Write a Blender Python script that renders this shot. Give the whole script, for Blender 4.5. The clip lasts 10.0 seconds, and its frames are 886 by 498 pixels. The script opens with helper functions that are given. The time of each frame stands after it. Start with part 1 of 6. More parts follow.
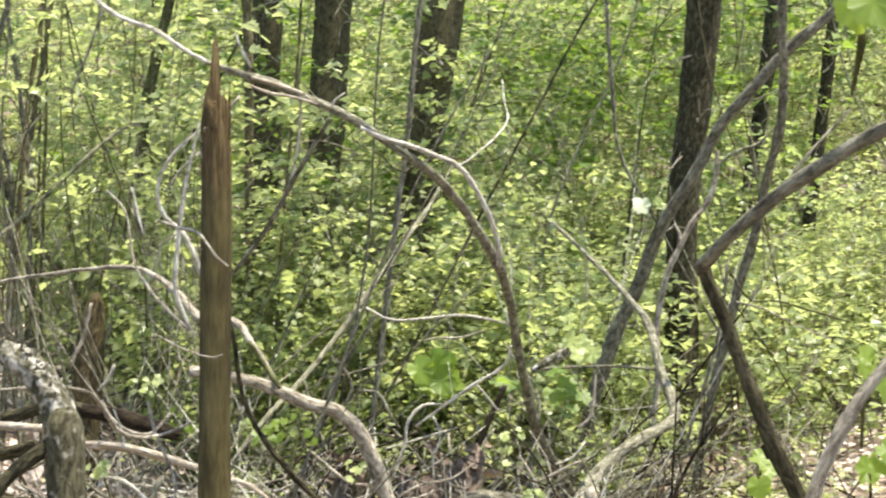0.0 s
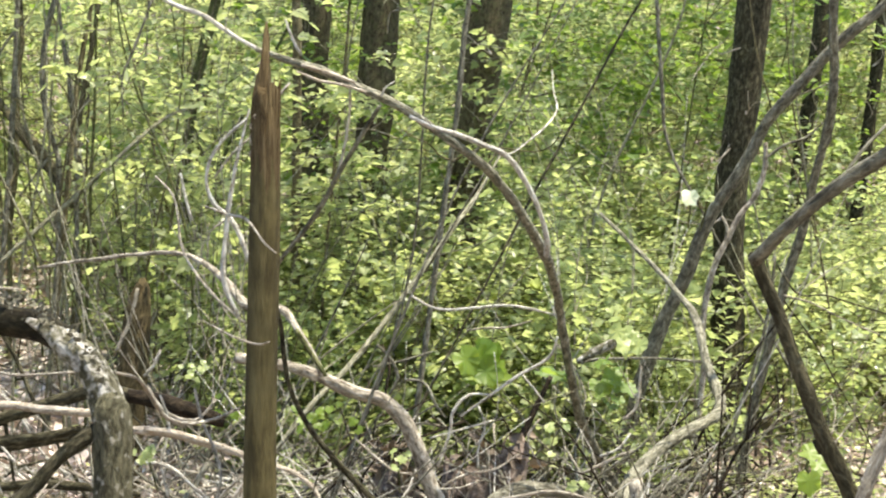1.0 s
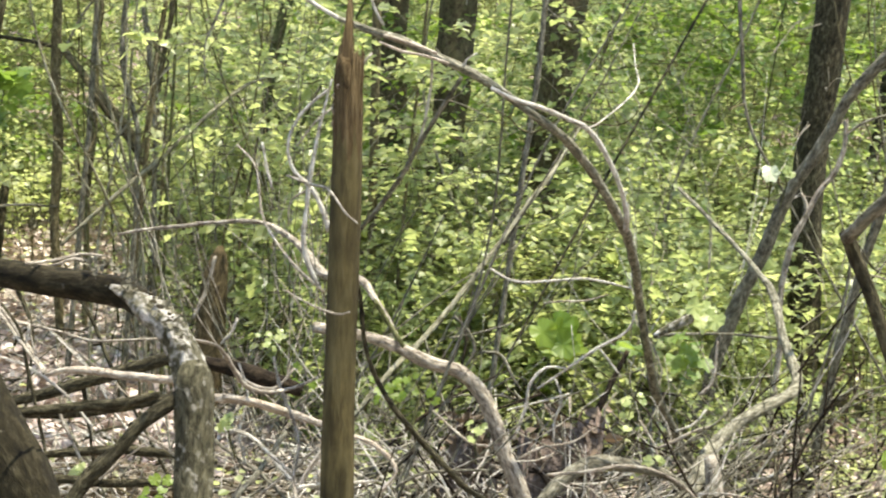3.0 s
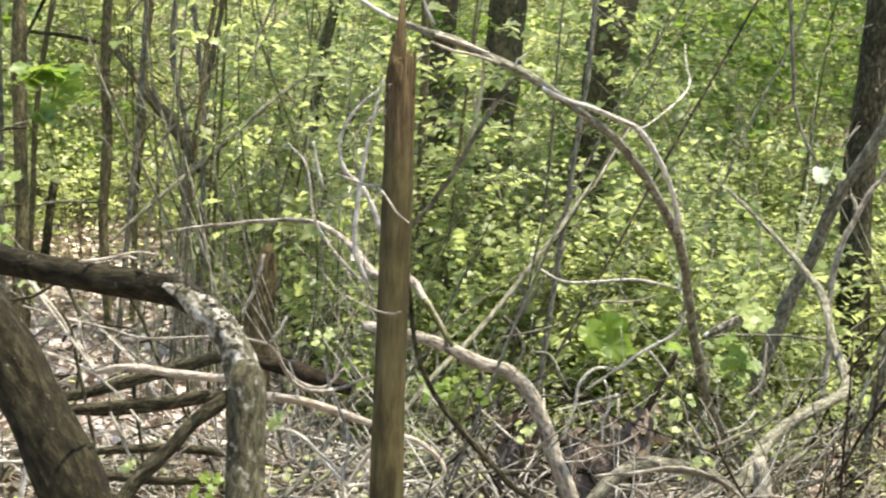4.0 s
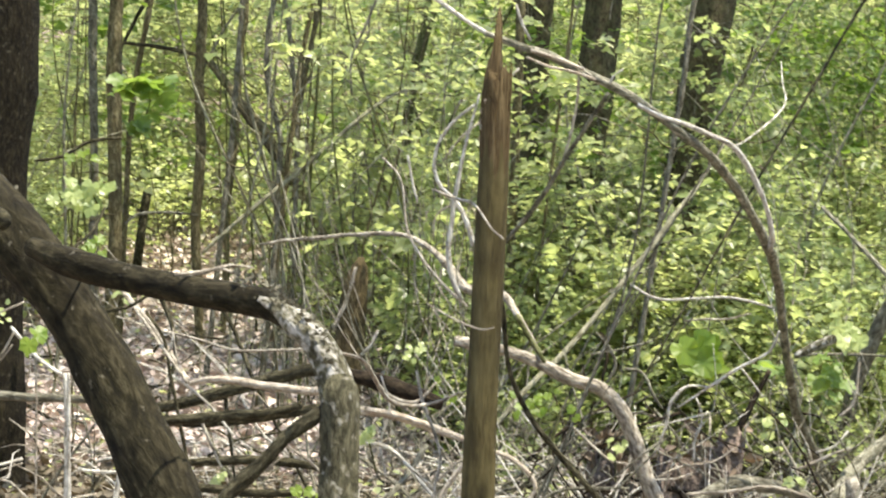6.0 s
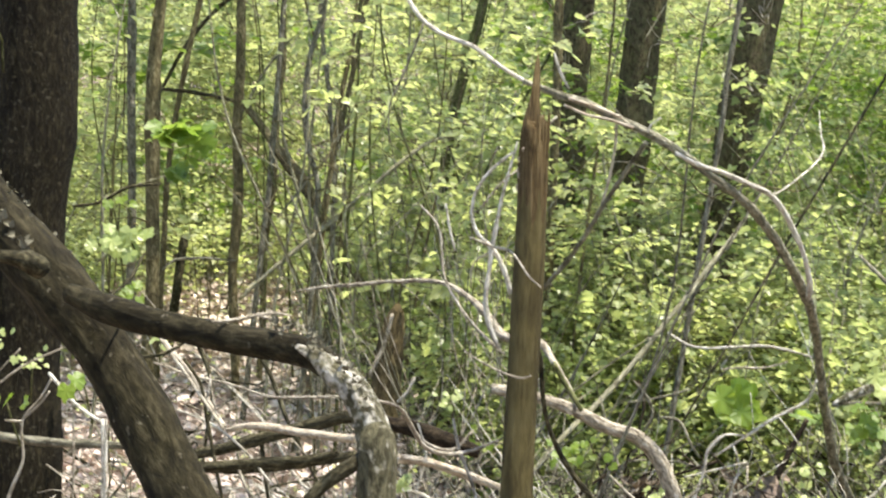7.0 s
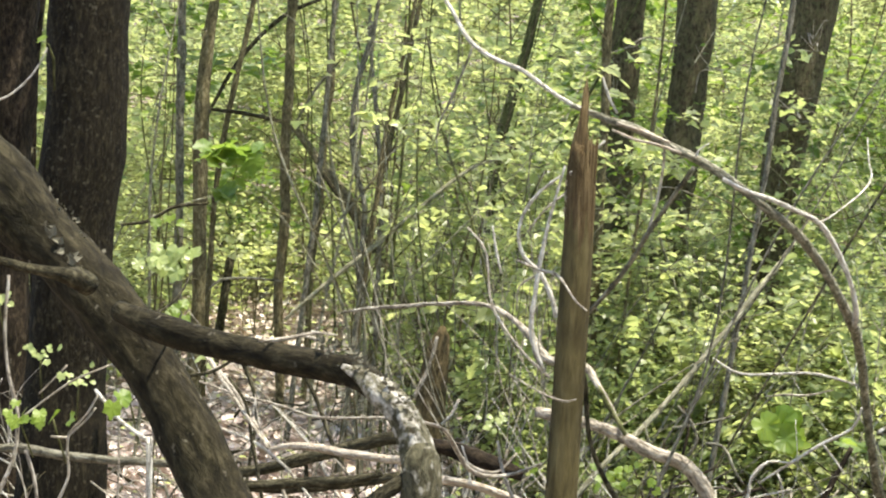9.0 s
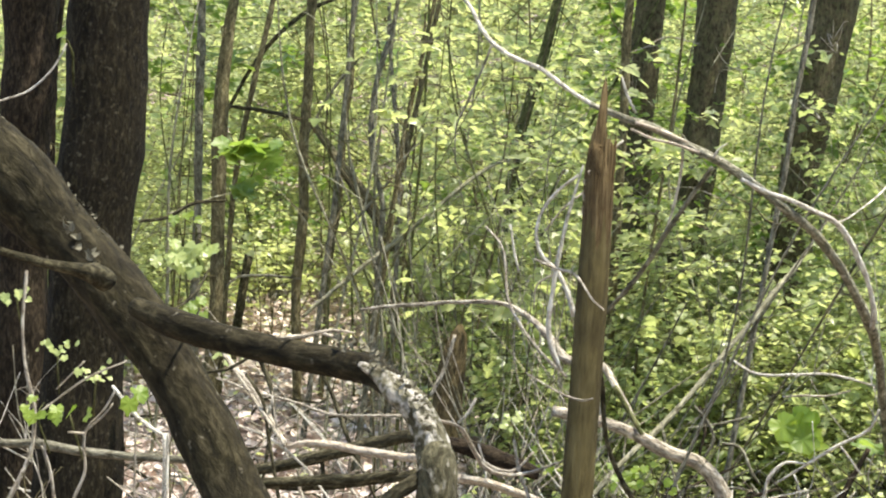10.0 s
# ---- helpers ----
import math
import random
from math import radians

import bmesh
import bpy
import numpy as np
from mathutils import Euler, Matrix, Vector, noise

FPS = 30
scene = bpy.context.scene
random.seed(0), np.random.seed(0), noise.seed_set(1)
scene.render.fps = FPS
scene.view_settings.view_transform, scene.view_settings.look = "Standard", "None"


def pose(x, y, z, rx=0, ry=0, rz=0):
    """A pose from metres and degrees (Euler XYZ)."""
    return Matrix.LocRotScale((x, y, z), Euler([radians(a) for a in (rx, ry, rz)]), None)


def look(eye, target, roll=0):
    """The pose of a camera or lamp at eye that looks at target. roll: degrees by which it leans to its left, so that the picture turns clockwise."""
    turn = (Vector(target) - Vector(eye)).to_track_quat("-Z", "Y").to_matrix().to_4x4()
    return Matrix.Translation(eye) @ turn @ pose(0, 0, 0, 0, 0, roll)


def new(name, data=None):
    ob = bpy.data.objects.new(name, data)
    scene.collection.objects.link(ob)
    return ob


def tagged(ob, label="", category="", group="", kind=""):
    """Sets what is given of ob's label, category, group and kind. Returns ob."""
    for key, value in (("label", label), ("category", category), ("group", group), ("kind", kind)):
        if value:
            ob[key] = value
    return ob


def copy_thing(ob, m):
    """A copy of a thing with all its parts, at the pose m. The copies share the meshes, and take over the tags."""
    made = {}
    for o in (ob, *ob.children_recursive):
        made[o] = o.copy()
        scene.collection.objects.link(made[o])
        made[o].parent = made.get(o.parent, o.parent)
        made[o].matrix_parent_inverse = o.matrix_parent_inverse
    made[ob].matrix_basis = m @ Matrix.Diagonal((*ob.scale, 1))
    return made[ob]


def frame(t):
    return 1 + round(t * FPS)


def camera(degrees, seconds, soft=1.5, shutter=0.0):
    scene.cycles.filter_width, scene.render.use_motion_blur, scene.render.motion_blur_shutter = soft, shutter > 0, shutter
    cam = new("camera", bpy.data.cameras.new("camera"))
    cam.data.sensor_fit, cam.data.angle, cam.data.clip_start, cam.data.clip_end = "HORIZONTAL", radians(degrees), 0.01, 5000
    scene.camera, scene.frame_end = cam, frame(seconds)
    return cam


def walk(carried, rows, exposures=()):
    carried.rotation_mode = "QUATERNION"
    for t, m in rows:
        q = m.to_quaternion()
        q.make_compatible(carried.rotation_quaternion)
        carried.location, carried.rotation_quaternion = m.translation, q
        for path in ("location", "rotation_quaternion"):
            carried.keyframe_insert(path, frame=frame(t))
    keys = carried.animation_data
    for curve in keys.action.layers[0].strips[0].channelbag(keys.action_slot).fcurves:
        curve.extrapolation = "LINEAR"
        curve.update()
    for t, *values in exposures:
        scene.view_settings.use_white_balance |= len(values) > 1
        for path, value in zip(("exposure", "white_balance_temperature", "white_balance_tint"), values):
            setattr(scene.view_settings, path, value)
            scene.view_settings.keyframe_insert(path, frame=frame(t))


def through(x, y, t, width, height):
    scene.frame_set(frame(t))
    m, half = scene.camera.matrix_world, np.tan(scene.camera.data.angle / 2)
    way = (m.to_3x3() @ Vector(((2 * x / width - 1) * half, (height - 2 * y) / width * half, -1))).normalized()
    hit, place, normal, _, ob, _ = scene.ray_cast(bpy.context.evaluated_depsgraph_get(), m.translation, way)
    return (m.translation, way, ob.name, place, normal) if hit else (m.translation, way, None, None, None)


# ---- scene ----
cam = camera(20.0, 10.0, soft=2.1, shutter=0.8)
ROWS = [
    (0, 0, -0, 1.6, 87.6, -0, -0),
    (0.5, -0.0094, 0.0131, 1.5999, 87.475, -0.386, 0.587),
    (1, -0.0133, 0.0139, 1.5997, 87.354, -0.672, 1.033),
    (1.5, -0.0192, 0.0094, 1.5977, 87.233, -0.886, 1.415),
    (2, -0.0244, 0.0128, 1.595, 87.009, -1.194, 1.846),
    (2.5, -0.0324, 0.0159, 1.5967, 86.788, -1.321, 2.26),
    (4, -0.0609, 0.0242, 1.6051, 86.604, -1.741, 3.748),
    (4.5, -0.069, 0.0253, 1.6063, 86.589, -1.868, 4.333),
    (5, -0.0724, 0.0289, 1.6078, 86.562, -1.956, 4.884),
    (5.5, -0.0751, 0.0311, 1.6084, 86.581, -2.129, 5.362),
    (7, -0.0825, 0.0286, 1.6186, 87.837, -2.46, 6.635),
    (7.5, -0.0828, 0.0195, 1.618, 88.234, -2.589, 6.996),
    (8, -0.0844, 0.0168, 1.6165, 88.325, -2.768, 7.2),
    (8.5, -0.0843, 0.0148, 1.615, 88.344, -2.985, 7.435),
    (9, -0.0852, 0.013, 1.6142, 88.327, -3.178, 7.689),
    (9.5, -0.0847, 0.0145, 1.6133, 88.292, -3.396, 7.933),
    (10, -0.0831, 0.0142, 1.613, 88.272, -3.535, 8.118),
]
walk(cam, [(t, pose(x, y, z, rx, ry, rz)) for t, x, y, z, rx, ry, rz in ROWS], [(0.0, 1.75, 6900, 10), (10.0, 1.75, 6900, 10)])

# ---- light: high midday sun through thin spring leaves ----
SUN_WAY = Vector((0.27, -0.03, 0.955)).normalized()
world = bpy.data.worlds.new("world")
scene.world = world
world.use_nodes = True
sky = world.node_tree.nodes.new("ShaderNodeTexSky")
sky.sky_type, sky.sun_disc = "NISHITA", False
sky.sun_elevation = math.asin(SUN_WAY.z)
sky.sun_rotation = math.atan2(SUN_WAY.x, SUN_WAY.y)
world.node_tree.links.new(sky.outputs[0], world.node_tree.nodes["Background"].inputs[0])
world.node_tree.nodes["Background"].inputs[1].default_value = 0.15
sun = new("sun", bpy.data.lights.new("sun", "SUN"))
sun.data.energy, sun.data.angle, sun.data.color = 3.7, radians(0.53), (1.0, 0.95, 0.86)
sun.matrix_world = look(SUN_WAY * 30, (0, 0, 0))


# ---- materials ----
def node_material(name):
    m = bpy.data.materials.new(name)
    m.use_nodes = True
    n, l = m.node_tree.nodes, m.node_tree.links
    return m, n, l, n["Principled BSDF"]


def ramp(n, stops):
    r = n.new("ShaderNodeValToRGB")
    e = r.color_ramp.elements
    while len(e) < len(stops):
        e.new(0.5)
    for k, (p, c) in zip(e, stops):
        k.position, k.color = p, (*c, 1)
    return r


def bark(name, dark, mid, light, lichen=None, grain=1.0, roughness=0.9, along=0.38, warp=0.5, patch=(0.42, 0.72), relief=1.0):
    """Furrowed bark: long fissures, fine grain and patches of lichen."""
    m, n, l, b = node_material(name)
    co = n.new("ShaderNodeAttribute")
    co.attribute_name = "grain"
    stretch = n.new("ShaderNodeMapping")
    stretch.inputs["Scale"].default_value = (1, 1, along)
    dark, mid, light = [(r * 0.955, g, bl * 0.96) for r, g, bl in (dark, mid, light)]
    l.new(co.outputs["Vector"], stretch.inputs[0])
    fiss = n.new("ShaderNodeTexNoise")
    fiss.inputs["Scale"].default_value, fiss.inputs["Detail"].default_value = 60 * grain, 6
    fiss.inputs["Roughness"].default_value, fiss.inputs["Distortion"].default_value = 0.72, warp
    l.new(stretch.outputs[0], fiss.inputs["Vector"])
    big = n.new("ShaderNodeTexNoise")
    big.inputs["Scale"].default_value, big.inputs["Detail"].default_value = 9, 4
    l.new(co.outputs["Vector"], big.inputs["Vector"])
    r = ramp(n, [(0.36, dark), (0.51, mid), (0.66, light)])
    l.new(fiss.outputs["Fac"], r.inputs[0])
    mix = n.new("ShaderNodeMixRGB")
    mix.blend_type = "MULTIPLY"
    mix.inputs[0].default_value = 0.75
    tone = ramp(n, [(0.3, (0.55, 0.52, 0.5)), (0.7, (1.15, 1.12, 1.05))])
    l.new(big.outputs["Fac"], tone.inputs[0])
    l.new(r.outputs[0], mix.inputs[1])
    l.new(tone.outputs[0], mix.inputs[2])
    out = mix.outputs[0]
    if lichen:
        spots = n.new("ShaderNodeTexNoise")
        spots.inputs["Scale"].default_value, spots.inputs["Detail"].default_value = 40, 8
        l.new(co.outputs["Vector"], spots.inputs["Vector"])
        where = ramp(n, [(patch[0], (0, 0, 0)), (patch[1], (1, 1, 1))])
        l.new(spots.outputs["Fac"], where.inputs[0])
        over = n.new("ShaderNodeMixRGB")
        over.inputs[2].default_value = (*lichen, 1)
        l.new(where.outputs[0], over.inputs[0])
        l.new(out, over.inputs[1])
        out = over.outputs[0]
    l.new(out, b.inputs["Base Color"])
    b.inputs["Roughness"].default_value, b.inputs["Specular IOR Level"].default_value = roughness, 0.12
    bump = n.new("ShaderNodeBump")
    bump.inputs["Strength"].default_value, bump.inputs["Distance"].default_value = relief, 0.02
    l.new(fiss.outputs["Fac"], bump.inputs["Height"])
    l.new(bump.outputs[0], b.inputs["Normal"])
    return m


# grey-brown bark kept very dark: the shade on its front is in the colour
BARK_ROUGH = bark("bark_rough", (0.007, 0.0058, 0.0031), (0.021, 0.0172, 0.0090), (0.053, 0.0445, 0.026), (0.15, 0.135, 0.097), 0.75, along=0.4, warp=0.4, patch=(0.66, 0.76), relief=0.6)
BARK_LICHEN = bark("bark_lichen", (0.035, 0.031, 0.018), (0.115, 0.104, 0.066), (0.27, 0.245, 0.185), (0.56, 0.535, 0.47), patch=(0.47, 0.66))
# grey-olive bark, duller than the bend above to put shade into its colour
BARK_DULL = bark("bark_dull_shaded", (0.03, 0.027, 0.016), (0.10, 0.09, 0.056), (0.20, 0.18, 0.12), (0.33, 0.31, 0.25), patch=(0.58, 0.72))
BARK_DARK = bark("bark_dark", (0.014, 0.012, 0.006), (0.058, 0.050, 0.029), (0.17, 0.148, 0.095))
# dark bark taken almost to black, with the trunk's shade in its colour
BARK_BLACK = bark("bark_black_shaded", (0.005, 0.0036, 0.0018), (0.015, 0.0112, 0.0058), (0.045, 0.036, 0.020), (0.075, 0.066, 0.042), patch=(0.60, 0.74))
BARK_BROWN = bark("bark_brown", (0.009, 0.006, 0.004), (0.030, 0.021, 0.013), (0.085, 0.064, 0.042))
BARK_BROWNG = bark("bark_brown_grey", (0.05, 0.040, 0.020), (0.15, 0.124, 0.068), (0.30, 0.258, 0.16))
# brown bark darkened in its colour for the shade behind foliage
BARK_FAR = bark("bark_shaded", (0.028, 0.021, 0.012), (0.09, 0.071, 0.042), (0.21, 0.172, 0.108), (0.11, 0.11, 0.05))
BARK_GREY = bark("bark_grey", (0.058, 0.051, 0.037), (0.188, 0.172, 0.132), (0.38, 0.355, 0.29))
BARK_PALE = bark("bark_pale", (0.13, 0.105, 0.08), (0.40, 0.342, 0.285), (0.68, 0.615, 0.545))
BARK_WHITE = bark("bark_white", (0.24, 0.21, 0.175), (0.60, 0.55, 0.495), (0.84, 0.80, 0.75))
BARK_PINK = bark("bark_pink", (0.26, 0.195, 0.145), (0.57, 0.475, 0.39), (0.78, 0.69, 0.60))
BARK_ARCH = bark("bark_arch", (0.068, 0.062, 0.043), (0.225, 0.21, 0.158), (0.50, 0.46, 0.38))
BARK_POLE = bark("bark_pole", (0.12, 0.108, 0.07), (0.29, 0.272, 0.192), (0.48, 0.45, 0.355))
BARK_GREEN = bark("bark_mossy", (0.04, 0.045, 0.015), (0.11, 0.115, 0.045), (0.25, 0.24, 0.12))
BARK_RUST = bark("bark_rust", (0.03, 0.023, 0.011), (0.10, 0.074, 0.037), (0.2, 0.152, 0.082))
BARK_SNAG = bark("bark_snag", (0.054, 0.042, 0.019), (0.095, 0.074, 0.032), (0.132, 0.106, 0.050), None, 0.6, along=0.15, warp=0.2)
WOOD_TORN = bark("torn_wood", (0.045, 0.029, 0.013), (0.115, 0.077, 0.036), (0.215, 0.158, 0.085), None, 1.3, along=0.07, warp=0.15)


def leaf_material(name, cool, warm, through, gloss=0.45, share=0.45):
    """Thin leaf: diffuse and see-through, colour varied leaf by leaf."""
    m, n, l, b = node_material(name)
    geo = n.new("ShaderNodeNewGeometry")
    r = ramp(n, [(0.0, cool)] + [(p, tuple(a + k * (c - a) for a, c in zip(cool, warm))) for p, k in ((0.5, 0.32), (0.8, 0.68))] + [(1.0, warm)])
    l.new(geo.outputs["Random Per Island"], r.inputs[0])
    co = n.new("ShaderNodeTexCoord")
    vein = n.new("ShaderNodeTexNoise")
    vein.inputs["Scale"].default_value = 45
    l.new(co.outputs["Object"], vein.inputs["Vector"])
    tone = ramp(n, [(0.3, (0.75, 0.78, 0.7)), (0.7, (1.1, 1.1, 1.1))])
    l.new(vein.outputs["Fac"], tone.inputs[0])
    mix = n.new("ShaderNodeMixRGB")
    mix.blend_type = "MULTIPLY"
    mix.inputs[0].default_value = 1
    l.new(r.outputs[0], mix.inputs[1])
    l.new(tone.outputs[0], mix.inputs[2])
    own = n.new("ShaderNodeObjectInfo")
    plant_tone = ramp(n, [(0.0, (0.78, 0.86, 0.76)), (0.45, (0.98, 1.0, 0.95)), (1.0, (1.16, 1.15, 1.16))])
    l.new(own.outputs["Random"], plant_tone.inputs[0])
    each = n.new("ShaderNodeMixRGB")
    each.blend_type = "MULTIPLY"
    each.inputs[0].default_value = 1
    l.new(mix.outputs[0], each.inputs[1])
    l.new(plant_tone.outputs[0], each.inputs[2])
    l.new(each.outputs[0], b.inputs["Base Color"])
    b.inputs["Roughness"].default_value = gloss
    tr = n.new("ShaderNodeBsdfTranslucent")
    glow = n.new("ShaderNodeMixRGB")
    glow.blend_type = "MULTIPLY"
    glow.inputs[0].default_value, glow.inputs[1].default_value = 1, (*through, 1)
    l.new(plant_tone.outputs[0], glow.inputs[2])
    l.new(glow.outputs[0], tr.inputs[0])
    sh = n.new("ShaderNodeMixShader")
    sh.inputs[0].default_value = share
    l.new(b.outputs[0], sh.inputs[1])
    l.new(tr.outputs[0], sh.inputs[2])
    l.new(sh.outputs[0], n["Material Output"].inputs[0])
    return m


# pale end of the spring leaf colours carries sun glare on lit leaves
LEAF = leaf_material("spring_leaf", (0.104, 0.156, 0.038), (0.425, 0.445, 0.255), (0.515, 0.56, 0.21), 0.36, 0.56)
LEAF_FAR = leaf_material("spring_leaf_far", (0.092, 0.132, 0.036), (0.37, 0.385, 0.22), (0.485, 0.525, 0.205), 0.45, 0.58)
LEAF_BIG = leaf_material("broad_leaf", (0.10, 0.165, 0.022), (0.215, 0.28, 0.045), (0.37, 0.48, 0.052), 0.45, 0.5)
# darker broad leaf: shade put into the sprays' colour, own green of young trees
LEAF_SHADE = leaf_material("broad_leaf_deep_shaded", (0.088, 0.145, 0.024), (0.155, 0.22, 0.038), (0.27, 0.38, 0.058), 0.5)
# yellow-green young leaf; on sunlit sprays its paleness stands for sunshine
LEAF_PALE = leaf_material("young_sunlit_leaf", (0.26, 0.31, 0.11), (0.40, 0.43, 0.19), (0.5, 0.56, 0.2), 0.35)
# whitish leaf with the glare of the sun put into its colour
LEAF_WHITE = leaf_material("sun_glare_leaf", (0.44, 0.48, 0.32), (0.58, 0.60, 0.45), (0.5, 0.55, 0.34), 0.25, 0.4)
LEAF_BROWN = leaf_material("dead_leaf", (0.07, 0.048, 0.03), (0.22, 0.16, 0.11), (0.16, 0.10, 0.05), 0.7, 0.15)
LEAF_DRY = leaf_material("dry_leaf", (0.42, 0.312, 0.285), (0.82, 0.69, 0.67), (0.36, 0.26, 0.20), 0.6, 0.15)


def soil_material(name, k, fine):
    m, n, l, b = node_material(name)
    co = n.new("ShaderNodeTexCoord")
    a = n.new("ShaderNodeTexNoise")
    a.inputs["Scale"].default_value, a.inputs["Detail"].default_value = fine, 8
    v = n.new("ShaderNodeTexVoronoi")
    v.inputs["Scale"].default_value = 16
    for tex in (a, v):
        l.new(co.outputs["Object"], tex.inputs["Vector"])
    r = ramp(n, [(0.3, (0.06 * k, 0.042 * k, 0.03 * k)), (0.5, (0.20 * k, 0.145 * k, 0.105 * k)), (0.7, (0.40 * k, 0.31 * k, 0.24 * k))])
    l.new(a.outputs["Fac"], r.inputs[0])
    mix = n.new("ShaderNodeMixRGB")
    mix.inputs[0].default_value = 0.4
    hue = ramp(n, [(0.0, (0.11 * k, 0.08 * k, 0.055 * k)), (1.0, (0.42 * k, 0.33 * k, 0.27 * k))])
    l.new(v.outputs["Color"], hue.inputs[0])
    l.new(r.outputs[0], mix.inputs[1])
    l.new(hue.outputs[0], mix.inputs[2])
    l.new(mix.outputs[0], b.inputs["Base Color"])
    b.inputs["Roughness"].default_value = 0.95
    bump = n.new("ShaderNodeBump")
    bump.inputs["Strength"].default_value, bump.inputs["Distance"].default_value = 0.9, 0.04
    l.new(a.outputs["Fac"], bump.inputs["Height"])
    l.new(bump.outputs[0], b.inputs["Normal"])
    return m


SOIL = soil_material("leaf_litter_soil", 0.75, 14)
EARTH = soil_material("dark_earth", 0.5, 40)

# ---- building helpers ----
rng = np.random.default_rng(11)


def mesh_of(name, verts, faces, grain, material, smooth=True):
    """A mesh; grain gives each corner its place on the straightened stem, for bark that runs along the wood."""
    me = bpy.data.meshes.new(name)
    me.from_pydata([tuple(v) for v in verts], [], faces)
    me.materials.append(material)
    if grain is not None:
        me.attributes.new("grain", "FLOAT_VECTOR", "POINT").data.foreach_set("vector", np.asarray(grain, np.float32).ravel())
    if smooth:
        me.shade_smooth()
    return me


def thing(name, label, category, group=""):
    return tagged(new(name), label, category, group)


def curve_points(pts, step):
    """A smooth line through the points, with radius, in short steps."""
    p = np.array(pts, float)
    h = np.maximum(np.linalg.norm(np.diff(p[:, :3], axis=0), axis=1), 1e-4)
    d = np.diff(p, axis=0) / h[:, None]
    m = np.vstack([d[:1], (d[:-1] * h[1:, None] + d[1:] * h[:-1, None]) / (h[:-1] + h[1:])[:, None], d[-1:]])
    out = []
    for i in range(len(h)):
        n = max(1, int(h[i] / step))
        for k in range(n):
            u = k / n
            out.append((2 * u ** 3 - 3 * u * u + 1) * p[i] + (u ** 3 - 2 * u * u + u) * h[i] * m[i] + (3 * u * u - 2 * u ** 3) * p[i + 1] + (u ** 3 - u * u) * h[i] * m[i + 1])
    out.append(p[-1])
    out = np.array(out)
    out[:, 3] = np.maximum(out[:, 3], 0.0008)
    return out


def tube(line, sides, rough=0.0, seed=0.0, fine=False):
    """Rings round a line (x, y, z, radius), closed at both ends; rough makes the skin lumpy and furrowed."""
    c, r = line[:, :3], line[:, 3]
    t = np.gradient(c, axis=0)
    t /= np.linalg.norm(t, axis=1)[:, None] + 1e-9
    up = np.array([0.31, 0.87, 0.38])
    a = np.cross(t, up)
    a /= np.linalg.norm(a, axis=1)[:, None] + 1e-9
    b = np.cross(t, a)
    ang = np.arange(sides) * 2 * math.pi / sides
    rr = np.repeat(r[:, None], sides, 1)
    if rough:
        for i in range(len(c)):
            for j in range(sides):
                d = Vector((math.cos(ang[j]) * 1.6 + seed, math.sin(ang[j]) * 1.6, i * (0.08 if fine else 0.35)))
                rr[i, j] *= 1 + rough * (0.10 * noise.noise(d) + 0.05 * noise.noise(d * 3.1))
                if fine:
                    e = Vector((d.x * 4.5, d.y * 4.5, d.z * 2.2))
                    rr[i, j] *= 1 + 0.045 * rough * abs(noise.noise(e)) + 0.03 * rough * noise.noise(e * 2.3)
    v = c[:, None, :] + rr[:, :, None] * (np.cos(ang)[None, :, None] * a[:, None, :] + np.sin(ang)[None, :, None] * b[:, None, :])
    n = len(c)
    verts = v.reshape(-1, 3)
    faces = [(i * sides + j, i * sides + (j + 1) % sides, (i + 1) * sides + (j + 1) % sides, (i + 1) * sides + j) for i in range(n - 1) for j in range(sides)]
    faces += [tuple(range(sides))[::-1], tuple((n - 1) * sides + j for j in range(sides))]
    run = np.concatenate([[0], np.cumsum(np.linalg.norm(np.diff(c, axis=0), axis=1))]) + 7.3 * (abs(c[0, 0]) + abs(c[0, 2]))
    grain = np.stack([r[:, None] * np.cos(ang)[None, :], r[:, None] * np.sin(ang)[None, :], np.repeat(run[:, None], sides, 1)], -1)
    return verts, faces, grain.reshape(-1, 3)


TRUNKS = {}


def limb(name, pts, material, parent=None, label="", category="", group="", rough=1.0, fine=False):
    """One stem, branch or log along its middle line, with knots and wobble."""
    thick = max(p[3] for p in pts)
    line = curve_points(pts, 0.018 if fine else max(0.02, thick * 0.8) if thick < 0.12 else 0.07)
    seed = rng.random() * 50
    for i in range(len(line)):
        s = i * (0.08 if fine else 0.25)
        line[i, 0] += 0.10 * thick * noise.noise(Vector((s, seed, 0)))
        line[i, 2] += 0.10 * thick * noise.noise(Vector((s, seed, 9)))
        line[i, 3] *= 1 + 0.16 * noise.noise(Vector((s * 0.9, seed, 20))) * min(rough, 1.2)
    sides = 40 if fine else 16 if thick > 0.05 else 10 if thick > 0.02 else 7
    ob = new(name, mesh_of(name, *tube(line, sides, rough, seed, fine), material))
    if parent:
        ob.parent = parent
        TRUNKS.setdefault(parent.name, np.array(pts))
    tagged(ob, label, category, group)
    return ob


def join(chunks):
    """Puts (verts, faces, grain) chunks together."""
    vs, fs, gs, k = [], [], [], 0
    for v, f, g in chunks:
        vs.append(np.asarray(v))
        gs.append(g)
        fs += [tuple(i + k for i in q) for q in f]
        k += len(v)
    return np.vstack(vs), fs, np.vstack(gs)


